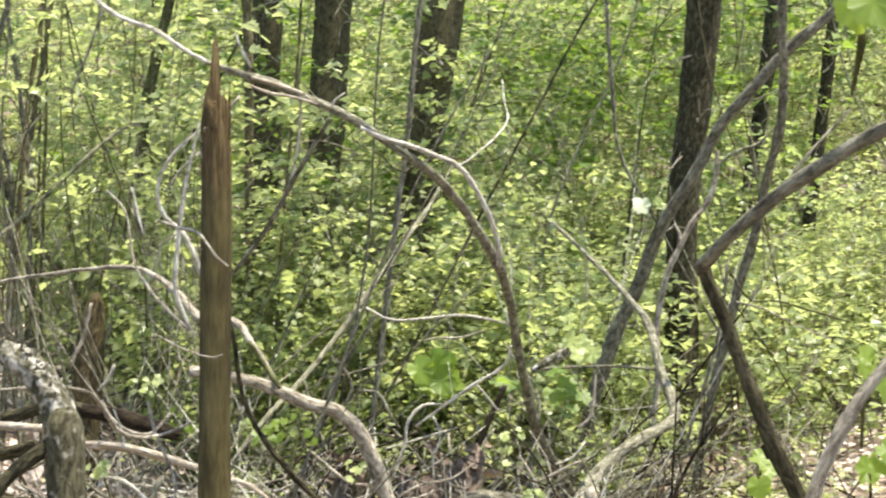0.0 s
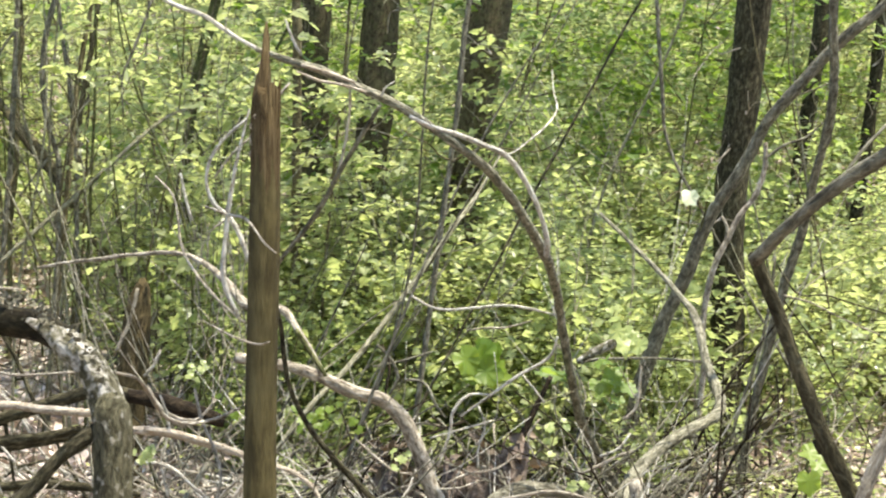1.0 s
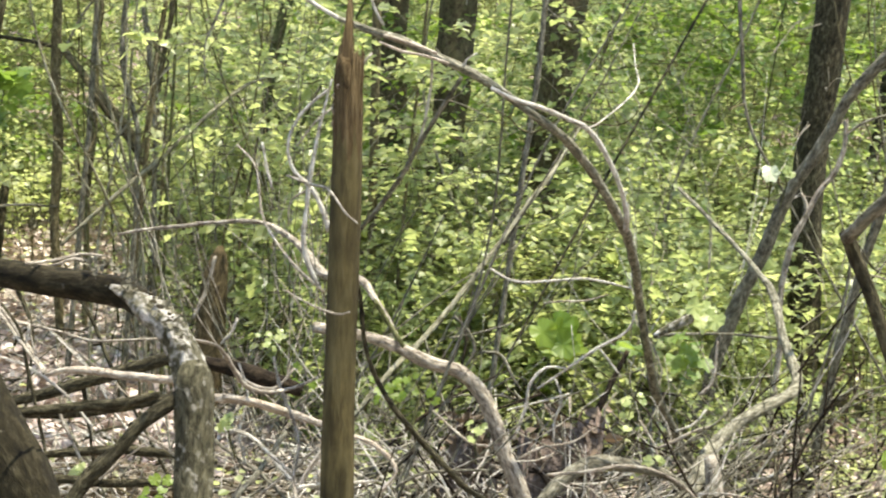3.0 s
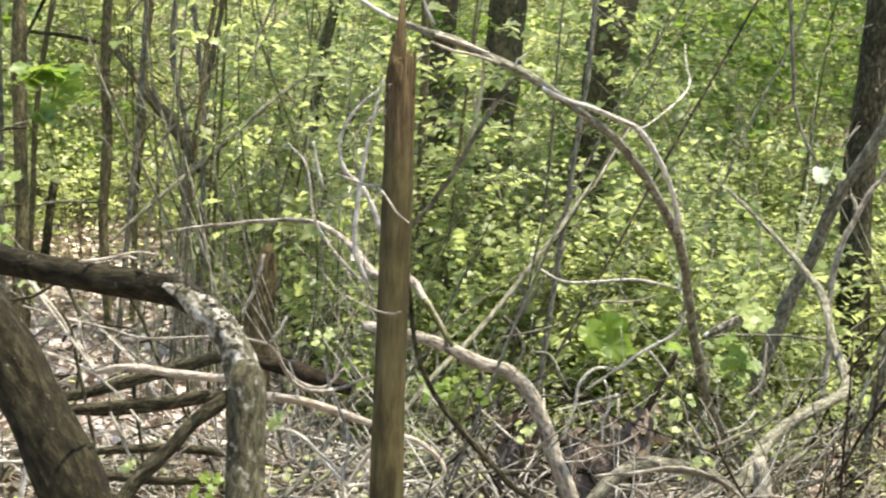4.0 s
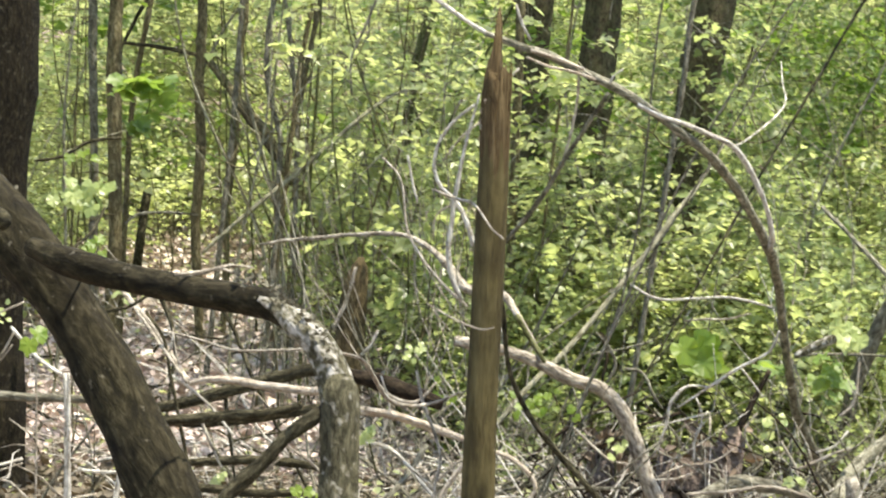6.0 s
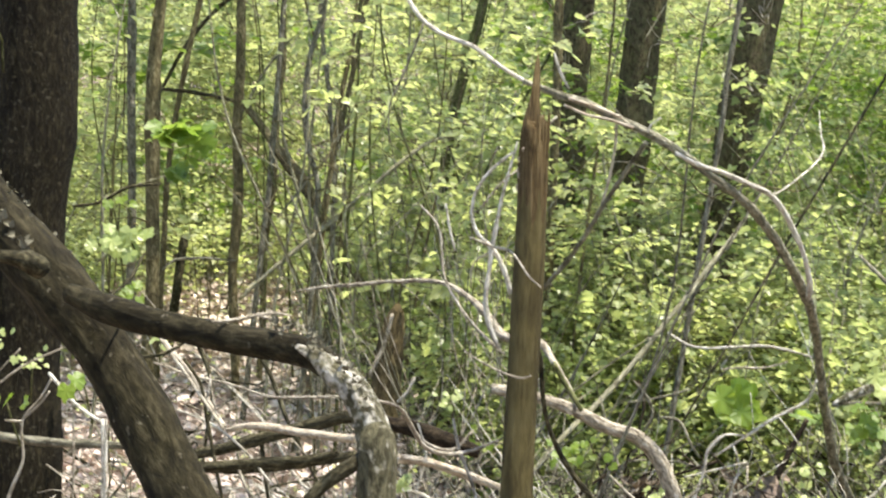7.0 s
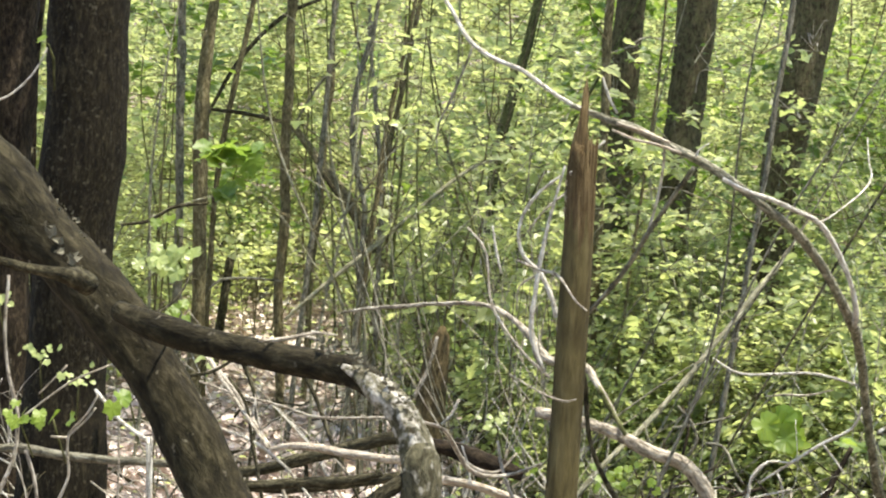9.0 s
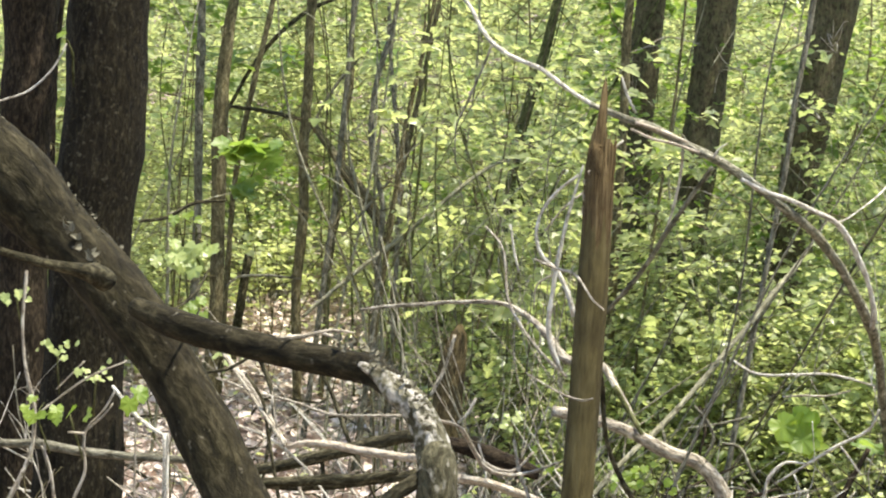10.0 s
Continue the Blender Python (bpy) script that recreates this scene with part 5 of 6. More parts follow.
limb("dead_branch", [(-1.74, 8.478, 0.551, 0.0050), (-1.709, 8.475, 0.475, 0.0062), (-1.677, 8.474, 0.412, 0.0050), (-1.504, 8.47, 0.064, 0.0052), (-1.33, 8.466, -0.296, 0.0059)], BARK_PALE, label="short pale dead stick", category="branch")
limb("dead_branch", [(-1.944, 7.471, 0.772, 0.0044), (-1.938, 7.466, 0.669, 0.0055), (-1.933, 7.458, 0.533, 0.0066), (-1.921, 7.447, 0.345, 0.0077), (-1.902, 7.439, 0.055, 0.0080), (-1.884, 7.431, -0.236, 0.0092)], BARK_WHITE, label="bleached upright dead branch", category="branch")
limb("dead_branch", [(-1.95, 7.652, 0.45, 0.0056), (-1.884, 7.657, 0.446, 0.0056), (-1.817, 7.662, 0.447, 0.0056)], BARK_WHITE, label="short bleached dead branch", category="branch")
limb("dead_branch", [(-1.797, 7.564, 0.469, 0.0067), (-1.803, 7.56, 0.403, 0.0078), (-1.813, 7.555, 0.333, 0.0089), (-1.852, 7.545, 0.046, 0.0093), (-1.891, 7.535, -0.24, 0.0106)], BARK_WHITE, label="bleached upright dead branch", category="branch")
limb("dead_branch", [(-2.208, 7.777, 0.871, 0.0058), (-2.143, 7.684, 0.838, 0.0068), (-2.071, 7.592, 0.798, 0.0067), (-1.966, 7.504, 0.758, 0.0067)], BARK_WHITE, label="bleached slanting dead branch", category="branch")
limb("dead_branch", [(-1.963, 7.505, 0.765, 0.0067), (-1.955, 7.503, 0.658, 0.0067), (-1.951, 7.5, 0.554, 0.0067), (-1.939, 7.495, 0.158, 0.0070), (-1.926, 7.49, -0.238, 0.0080)], BARK_WHITE, label="straight bleached upright stick", category="branch")
limb("dead_branch", [(-2.198, 7.778, 0.862, 0.0035), (-2.23, 7.771, 0.797, 0.0040), (-2.287, 7.761, 0.716, 0.0046), (-2.285, 7.76, 0.659, 0.0046), (-2.278, 7.759, 0.605, 0.0046), (-2.309, 7.751, 0.504, 0.0058), (-2.425, 7.738, 0.128, 0.0060), (-2.54, 7.724, -0.252, 0.0069)], BARK_PALE, label="crooked thin grey twig", category="branch")
limb("dead_branch", [(-2.287, 7.761, 0.722, 0.0035), (-2.229, 7.771, 0.78, 0.0035), (-2.204, 7.776, 0.817, 0.0023)], BARK_PALE, label="small grey side twig", category="branch")
limb("dead_branch", [(-2.341, 7.754, 0.717, 0.0035), (-2.287, 7.761, 0.716, 0.0046)], BARK_PALE, label="small grey side twig", category="branch")
limb("dead_branch", [(-2.564, 7.939, 1.212, 0.0059), (-2.564, 7.933, 1.009, 0.0053), (-2.543, 7.932, 0.881, 0.0059), (-2.513, 7.934, 0.781, 0.0071), (-2.509, 7.93, 0.643, 0.0071), (-2.574, 7.915, 0.454, 0.0083), (-2.696, 7.901, 0.098, 0.0087), (-2.818, 7.887, -0.262, 0.0099)], BARK_PALE, label="crooked upright grey dead branch", category="branch")
limb("dead_branch", [(-2.389, 7.645, 0.681, 0.0057), (-2.357, 7.647, 0.594, 0.0057), (-2.339, 7.646, 0.506, 0.0057), (-2.262, 7.646, 0.13, 0.0060), (-2.185, 7.646, -0.245, 0.0068)], BARK_PALE, label="thin leaning dead stick", category="branch")
limb("dead_branch", [(-2.472, 7.837, 0.756, 0.0035), (-2.403, 7.849, 0.815, 0.0035), (-2.317, 7.863, 0.884, 0.0035), (-2.195, 7.882, 0.946, 0.0029)], BARK_PALE, label="thin straight leafy twig", category="branch")
limb("dead_branch", [(-2.5, 8.138, 0.813, 0.0030), (-2.413, 8.153, 0.913, 0.0030)], BARK_PALE, label="thin straight twig before a trunk", category="branch")
limb("dead_branch", [(-2.107, 7.688, 0.822, 0.0028), (-2.098, 7.685, 0.681, 0.0034), (-2.093, 7.681, 0.53, 0.0034), (-2.082, 7.676, 0.142, 0.0036), (-2.071, 7.671, -0.245, 0.0041)], BARK_PALE, label="thin upright pale stick", category="branch")
limb("dead_branch", [(-2.11, 8.598, 0.865, 0.0063), (-2.033, 8.61, 0.88, 0.0063), (-1.948, 8.623, 0.931, 0.0044)], BARK_DARK, label="dark crooked dead twig", category="branch")
limb("dead_branch", [(-2.123, 8.801, 0.956, 0.0052), (-2.031, 8.736, 0.871, 0.0058), (-1.95, 8.669, 0.792, 0.0064), (-1.87, 8.602, 0.714, 0.0063), (-1.791, 8.535, 0.637, 0.0050)], BARK_PALE, label="straight pale dead branch", category="branch")
limb("dead_branch", [(-1.963, 8.619, 0.87, 0.0051), (-1.899, 8.625, 0.779, 0.0057), (-1.872, 8.625, 0.662, 0.0063), (-1.762, 8.626, 0.188, 0.0067), (-1.652, 8.626, -0.293, 0.0076)], BARK_DARK, label="dark crooked stick on litter", category="branch")
limb("dead_branch", [(-1.856, 8.529, 0.741, 0.0038), (-1.845, 8.533, 0.81, 0.0038)], BARK_WHITE, label="short bleached stick on brush", category="branch")
limb("dead_branch", [(-1.124, 8.227, 0.756, 0.0060), (-1.093, 8.23, 0.701, 0.0072), (-1.044, 8.236, 0.658, 0.0072), (-0.969, 8.246, 0.644, 0.0060), (-0.899, 8.258, 0.713, 0.0036)], BARK_PALE, label="curled grey dead branch", category="branch")
limb("dead_branch", [(-1.108, 8.024, 0.639, 0.0093), (-1.017, 8.036, 0.626, 0.0105), (-0.925, 8.049, 0.601, 0.0105), (-0.833, 8.061, 0.574, 0.0105)], BARK_PINK, label="pale barkless branch lying on litter", category="branch")
limb("curved_twig", [(-2.521, 7.254, 1.73, 0.0032), (-2.455, 7.264, 1.751, 0.0032), (-2.382, 7.275, 1.782, 0.0032), (-2.327, 7.284, 1.836, 0.0032), (-2.289, 7.291, 1.901, 0.0027), (-2.279, 7.294, 1.93, 0.0022)], BARK_WHITE, label="thin bleached curved twig with one leaf", category="branch")
# standing trees
tree_now = thing("tree", "large shaded tree with very dark furrowed bark", "tree")
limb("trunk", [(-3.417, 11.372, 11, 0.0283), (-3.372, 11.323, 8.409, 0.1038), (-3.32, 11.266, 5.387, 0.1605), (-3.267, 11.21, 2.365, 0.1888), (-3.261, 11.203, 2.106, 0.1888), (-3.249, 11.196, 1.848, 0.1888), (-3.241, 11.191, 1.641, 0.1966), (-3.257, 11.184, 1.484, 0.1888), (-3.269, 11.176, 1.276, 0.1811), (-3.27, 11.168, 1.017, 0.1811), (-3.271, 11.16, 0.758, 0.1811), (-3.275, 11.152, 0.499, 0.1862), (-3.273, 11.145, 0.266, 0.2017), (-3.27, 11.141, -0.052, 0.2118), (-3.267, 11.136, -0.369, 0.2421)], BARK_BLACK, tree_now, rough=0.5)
crown(tree_now)
tree_now = thing("tree", "tree with dark reddish-brown bark", "tree")
limb("trunk", [(-4.257, 12.366, 11, 0.0213), (-4.171, 12.323, 8.424, 0.0779), (-4.07, 12.274, 5.418, 0.1204), (-3.969, 12.224, 2.412, 0.1417), (-3.953, 12.216, 2.072, 0.1360), (-3.941, 12.209, 1.789, 0.1304), (-3.933, 12.202, 1.506, 0.1304), (-3.923, 12.193, 1.166, 0.1304), (-3.908, 12.183, 0.77, 0.1304), (-3.894, 12.173, 0.373, 0.1360), (-3.88, 12.168, -0.006, 0.1428), (-3.867, 12.163, -0.385, 0.1632)], BARK_BROWN, tree_now, rough=1.2)
crown(tree_now)
tree_now = thing("sapling", "slender brown sapling beside a tree", "sapling")
limb("trunk", [(-3.837, 12.947, 7, 0.0026), (-3.88, 12.912, 5.647, 0.0094), (-3.93, 12.872, 4.069, 0.0145), (-3.98, 12.831, 2.491, 0.0171), (-3.992, 12.821, 2.222, 0.0152), (-3.997, 12.812, 1.925, 0.0152), (-3.986, 12.805, 1.658, 0.0152), (-3.963, 12.795, 1.213, 0.0152), (-3.923, 12.786, 0.431, 0.0160), (-3.883, 12.777, -0.354, 0.0182)], BARK_BROWN, tree_now)
crown(tree_now)
zigzag_twigs(tree_now, 3, 0.9, 2.5, BARK_BROWNG)
tree_now = thing("sapling", "slender grey-brown sapling in sunlight", "sapling")
limb("trunk", [(-4.167, 16.215, 6, 0.0043), (-4.134, 16.199, 5.018, 0.0159), (-4.096, 16.18, 3.873, 0.0246), (-4.057, 16.161, 2.728, 0.0289), (-4.036, 16.151, 2.283, 0.0289), (-4.023, 16.141, 1.912, 0.0289), (-4.003, 16.133, 1.542, 0.0289), (-3.986, 16.124, 1.171, 0.0289), (-3.972, 16.112, 0.726, 0.0318), (-3.96, 16.105, 0.429, 0.0318), (-3.948, 16.101, 0.103, 0.0334), (-3.935, 16.097, -0.224, 0.0382)], BARK_GREY, tree_now)
crown(tree_now)
zigzag_twigs(tree_now, 3, 0.9, 2.5, BARK_BROWNG)
tree_now = thing("sapling", "leaning brown sapling with fissured bark", "sapling")
limb("trunk", [(-3.378, 15.314, 6, 0.0041), (-3.448, 15.284, 5.002, 0.0150), (-3.529, 15.248, 3.838, 0.0231), (-3.61, 15.212, 2.673, 0.0272), (-3.631, 15.202, 2.462, 0.0353), (-3.652, 15.19, 2.147, 0.0435), (-3.652, 15.18, 1.832, 0.0489), (-3.637, 15.172, 1.484, 0.0462), (-3.619, 15.163, 1.101, 0.0435), (-3.604, 15.151, 0.648, 0.0435), (-3.611, 15.141, 0.334, 0.0462), (-3.618, 15.136, 0.03, 0.0485), (-3.625, 15.131, -0.274, 0.0555)], BARK_BROWNG, tree_now)
crown(tree_now)
zigzag_twigs(tree_now, 3, 0.9, 2.5, BARK_BROWNG)
tree_now = thing("sapling", "thin brown sapling leaning over litter", "sapling")
limb("trunk", [(-3.361, 16.833, 6, 0.0029), (-3.46, 16.798, 5.026, 0.0108), (-3.576, 16.758, 3.89, 0.0166), (-3.691, 16.718, 2.753, 0.0196), (-3.731, 16.704, 2.483, 0.0196), (-3.773, 16.691, 2.25, 0.0196), (-3.821, 16.675, 1.941, 0.0196), (-3.852, 16.664, 1.709, 0.0196), (-3.877, 16.651, 1.401, 0.0196), (-3.883, 16.639, 1.018, 0.0196), (-3.892, 16.629, 0.403, 0.0206), (-3.901, 16.619, -0.211, 0.0235)], BARK_BROWNG, tree_now)
crown(tree_now)
zigzag_twigs(tree_now, 3, 0.9, 2.5, BARK_BROWNG)
tree_now = thing("sapling", "grey-brown slender sapling with kinked stem", "sapling")
limb("trunk", [(-3.344, 16.33, 6, 0.0048), (-3.342, 16.31, 5.032, 0.0175), (-3.34, 16.286, 3.902, 0.0271), (-3.338, 16.263, 2.772, 0.0318), (-3.338, 16.254, 2.475, 0.0318), (-3.327, 16.245, 2.141, 0.0318), (-3.33, 16.236, 1.843, 0.0347), (-3.324, 16.229, 1.584, 0.0318), (-3.304, 16.224, 1.325, 0.0347), (-3.31, 16.214, 1.027, 0.0347), (-3.319, 16.205, 0.766, 0.0318), (-3.293, 16.199, 0.47, 0.0318), (-3.26, 16.188, -0.048, 0.0318), (-3.246, 16.186, -0.266, 0.0382)], BARK_BROWNG, tree_now)
crown(tree_now)
zigzag_twigs(tree_now, 3, 0.9, 2.5, BARK_BROWNG)
tree_now = thing("sapling", "thin brown sapling in the undergrowth", "sapling")
limb("trunk", [(-3.435, 17.831, 6, 0.0023), (-3.404, 17.813, 4.971, 0.0086), (-3.369, 17.793, 3.772, 0.0132), (-3.333, 17.773, 2.572, 0.0155), (-3.318, 17.764, 2.208, 0.0181), (-3.348, 17.751, 1.922, 0.0207), (-3.345, 17.743, 1.638, 0.0207), (-3.354, 17.73, 1.273, 0.0207), (-3.384, 17.718, 0.987, 0.0207), (-3.387, 17.704, 0.541, 0.0207), (-3.39, 17.698, 0.167, 0.0218), (-3.393, 17.692, -0.206, 0.0249)], BARK_BROWNG, tree_now)
crown(tree_now)
zigzag_twigs(tree_now, 3, 0.9, 2.5, BARK_BROWNG)
tree_now = thing("sapling", "thin curved grey sapling in undergrowth", "sapling")
limb("trunk", [(-2.196, 14.469, 6, 0.0019), (-2.272, 14.437, 4.999, 0.0069), (-2.36, 14.4, 3.83, 0.0106), (-2.447, 14.363, 2.662, 0.0125), (-2.476, 14.352, 2.399, 0.0146), (-2.528, 14.338, 2.2, 0.0167), (-2.557, 14.328, 2.002, 0.0167), (-2.554, 14.323, 1.806, 0.0167), (-2.522, 14.321, 1.612, 0.0167), (-2.464, 14.323, 1.42, 0.0167), (-2.463, 14.317, 1.191, 0.0167), (-2.463, 14.308, 0.897, 0.0167), (-2.483, 14.293, 0.504, 0.0167), (-2.505, 14.285, 0.066, 0.0175), (-2.527, 14.277, -0.37, 0.0200)], BARK_GREY, tree_now)
crown(tree_now)
zigzag_twigs(tree_now, 3, 0.9, 2.5, BARK_BROWNG)
tree_now = thing("sapling", "thin upright grey sapling in undergrowth", "sapling")
limb("trunk", [(-2.869, 15.386, 6, 0.0017), (-2.811, 15.373, 5.019, 0.0061), (-2.743, 15.359, 3.875, 0.0095), (-2.676, 15.344, 2.731, 0.0112), (-2.647, 15.337, 2.383, 0.0134), (-2.614, 15.335, 2.141, 0.0134), (-2.577, 15.332, 1.899, 0.0134), (-2.548, 15.329, 1.656, 0.0156), (-2.525, 15.325, 1.413, 0.0156), (-2.521, 15.317, 1.134, 0.0156), (-2.517, 15.309, 0.855, 0.0156), (-2.508, 15.301, 0.259, 0.0164), (-2.499, 15.292, -0.339, 0.0187)], BARK_GREY, tree_now)
crown(tree_now)
zigzag_twigs(tree_now, 3, 0.9, 2.5, BARK_BROWNG)
tree_now = thing("sapling", "thin brown sapling leaning over litter", "sapling")
limb("trunk", [(-2.18, 16.493, 6, 0.0021), (-2.277, 16.459, 5.036, 0.0078), (-2.39, 16.419, 3.911, 0.0121), (-2.503, 16.38, 2.786, 0.0143), (-2.547, 16.365, 2.486, 0.0166), (-2.586, 16.35, 2.186, 0.0166), (-2.632, 16.336, 1.923, 0.0190), (-2.665, 16.324, 1.698, 0.0190), (-2.677, 16.316, 1.475, 0.0166), (-2.683, 16.306, 1.177, 0.0166), (-2.699, 16.294, 0.442, 0.0175), (-2.716, 16.281, -0.292, 0.0200)], BARK_BROWNG, tree_now)
crown(tree_now)
zigzag_twigs(tree_now, 3, 0.9, 2.5, BARK_BROWNG)
tree_now = thing("sapling", "mossy leaning sapling in green foliage", "sapling")
limb("trunk", [(-0.841, 16.984, 6, 0.0033), (-1.093, 16.93, 5.115, 0.0120), (-1.387, 16.868, 4.083, 0.0185), (-1.682, 16.805, 3.05, 0.0218), (-1.763, 16.788, 2.856, 0.0324), (-1.827, 16.769, 2.511, 0.0354), (-1.897, 16.75, 2.204, 0.0383), (-1.973, 16.729, 1.859, 0.0383), (-2.005, 16.715, 1.554, 0.0354), (-2.013, 16.703, 1.213, 0.0354), (-2.031, 16.691, 0.46, 0.0371), (-2.049, 16.678, -0.295, 0.0424)], BARK_GREEN, tree_now)
crown(tree_now)
zigzag_twigs(tree_now, 3, 0.9, 2.5, BARK_BROWNG)
tree_now = thing("sapling", "thin brown sapling in the undergrowth", "sapling")
limb("trunk", [(-1.133, 15.123, 6, 0.0039), (-1.143, 15.101, 5.024, 0.0145), (-1.155, 15.076, 3.886, 0.0224), (-1.166, 15.05, 2.748, 0.0263), (-1.171, 15.039, 2.41, 0.0289), (-1.159, 15.031, 2.107, 0.0289), (-1.158, 15.023, 1.836, 0.0289), (-1.157, 15.015, 1.566, 0.0289), (-1.155, 15.001, 0.586, 0.0304), (-1.152, 14.986, -0.396, 0.0347)], BARK_BROWNG, tree_now)
crown(tree_now)
zigzag_twigs(tree_now, 3, 0.9, 2.5, BARK_BROWNG)
tree_now = thing("sapling", "thin grey sapling in the undergrowth", "sapling")
limb("trunk", [(-2.846, 15.631, 6, 0.0023), (-2.87, 15.596, 4.922, 0.0086), (-2.897, 15.554, 3.665, 0.0133), (-2.925, 15.512, 2.408, 0.0156), (-2.937, 15.494, 2.025, 0.0156), (-2.949, 15.477, 1.676, 0.0178), (-2.962, 15.46, 1.328, 0.0178), (-2.991, 15.44, 0.91, 0.0178), (-3.013, 15.423, 0.561, 0.0178), (-3.042, 15.413, 0.129, 0.0187), (-3.07, 15.402, -0.301, 0.0214)], BARK_GREY, tree_now)
crown(tree_now)
zigzag_twigs(tree_now, 3, 0.9, 2.5, BARK_BROWNG)
tree_now = thing("sapling", "thin leaning brown sapling in undergrowth", "sapling")
limb("trunk", [(-1.863, 14.649, 6, 0.0019), (-1.993, 14.611, 4.918, 0.0069), (-2.145, 14.567, 3.656, 0.0106), (-2.297, 14.522, 2.394, 0.0125), (-2.343, 14.509, 2.133, 0.0146), (-2.387, 14.495, 1.839, 0.0167), (-2.415, 14.479, 1.513, 0.0167), (-2.496, 14.456, 0.571, 0.0175), (-2.577, 14.433, -0.362, 0.0200)], BARK_BROWNG, tree_now)
crown(tree_now)
zigzag_twigs(tree_now, 3, 0.9, 2.5, BARK_BROWNG)
tree_now = thing("sapling", "thin curved grey sapling in undergrowth", "sapling")
limb("trunk", [(0.683, 13.198, 6, 0.0017), (0.732, 13.163, 4.905, 0.0062), (0.79, 13.123, 3.628, 0.0095), (0.847, 13.082, 2.351, 0.0112), (0.866, 13.068, 2.059, 0.0112), (0.884, 13.058, 1.825, 0.0112), (0.901, 13.049, 1.621, 0.0094), (0.962, 13.042, 1.447, 0.0094), (1.037, 13.037, 1.316, 0.0075), (1.558, 13.021, 0.41, 0.0079), (2.078, 13.005, -0.476, 0.0090)], BARK_GREY, tree_now)
crown(tree_now)
zigzag_twigs(tree_now, 3, 0.9, 2.5, BARK_BROWNG)
tree_now = thing("tree", "shaded brown tree standing in the undergrowth", "tree")
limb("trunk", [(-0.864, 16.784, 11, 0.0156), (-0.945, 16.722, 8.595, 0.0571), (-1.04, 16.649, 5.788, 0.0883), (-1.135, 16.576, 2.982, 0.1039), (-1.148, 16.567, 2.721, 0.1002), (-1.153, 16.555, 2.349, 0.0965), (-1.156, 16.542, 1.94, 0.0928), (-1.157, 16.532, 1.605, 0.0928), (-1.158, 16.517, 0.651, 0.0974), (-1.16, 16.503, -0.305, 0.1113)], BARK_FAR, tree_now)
crown(tree_now)
zigzag_twigs(tree_now, 5, 1.0, 2.6, BARK_PALE)
tree_now = thing("tree", "shaded brown tree standing in the undergrowth", "tree")
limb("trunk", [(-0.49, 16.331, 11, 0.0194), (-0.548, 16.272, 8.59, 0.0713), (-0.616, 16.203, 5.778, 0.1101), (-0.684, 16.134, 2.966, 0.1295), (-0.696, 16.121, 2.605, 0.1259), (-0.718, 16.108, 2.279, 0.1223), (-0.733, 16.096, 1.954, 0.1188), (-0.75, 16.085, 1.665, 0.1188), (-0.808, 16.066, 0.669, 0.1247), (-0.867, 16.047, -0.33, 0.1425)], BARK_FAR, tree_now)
crown(tree_now)
zigzag_twigs(tree_now, 5, 1.0, 2.6, BARK_PALE)
tree_now = thing("tree", "leaning tree with brown-grey bark behind foliage", "tree")
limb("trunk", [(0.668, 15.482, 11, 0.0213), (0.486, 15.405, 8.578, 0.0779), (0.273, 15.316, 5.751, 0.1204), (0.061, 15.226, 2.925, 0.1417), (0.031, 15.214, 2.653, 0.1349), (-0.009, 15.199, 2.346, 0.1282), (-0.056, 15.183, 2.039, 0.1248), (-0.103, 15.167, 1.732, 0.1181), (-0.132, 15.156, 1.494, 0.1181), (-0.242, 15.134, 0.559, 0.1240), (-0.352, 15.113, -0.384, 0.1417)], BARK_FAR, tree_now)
crown(tree_now)
zigzag_twigs(tree_now, 5, 1.0, 2.6, BARK_PALE)
tree_now = thing("sapling", "slender leaning grey sapling before a tree", "sapling")
limb("trunk", [(0.118, 12.772, 6, 0.0024), (0.06, 12.743, 5.01, 0.0089), (-0.007, 12.709, 3.855, 0.0138), (-0.074, 12.675, 2.7, 0.0162), (-0.098, 12.663, 2.417, 0.0162), (-0.14, 12.647, 2.076, 0.0144), (-0.161, 12.636, 1.793, 0.0144), (-0.203, 12.62, 1.453, 0.0144), (-0.326, 12.596, 0.459, 0.0151), (-0.45, 12.572, -0.532, 0.0173)], BARK_GREY, tree_now)
crown(tree_now)
zigzag_twigs(tree_now, 3, 0.9, 2.5, BARK_BROWNG)
tree_now = thing("tree", "dark-barked tree with mossy foot", "tree")
limb("trunk", [(2.128, 15.196, 11, 0.0165), (1.956, 15.109, 8.459, 0.0604), (1.755, 15.008, 5.494, 0.0934), (1.554, 14.907, 2.529, 0.1098), (1.525, 14.892, 2.229, 0.1065), (1.496, 14.879, 1.963, 0.1032), (1.476, 14.868, 1.73, 0.1032), (1.436, 14.854, 1.463, 0.1065), (1.41, 14.841, 1.197, 0.1032), (1.411, 14.827, 0.898, 0.1032), (1.406, 14.81, 0.532, 0.1032), (1.405, 14.791, 0.133, 0.1032), (1.397, 14.775, -0.2, 0.1098), (1.392, 14.771, -0.371, 0.1318)], BARK_DARK, tree_now)
crown(tree_now)
zigzag_twigs(tree_now, 5, 1.0, 2.6, BARK_PALE)
tree_now = thing("tree", "dark tree behind foliage", "tree")
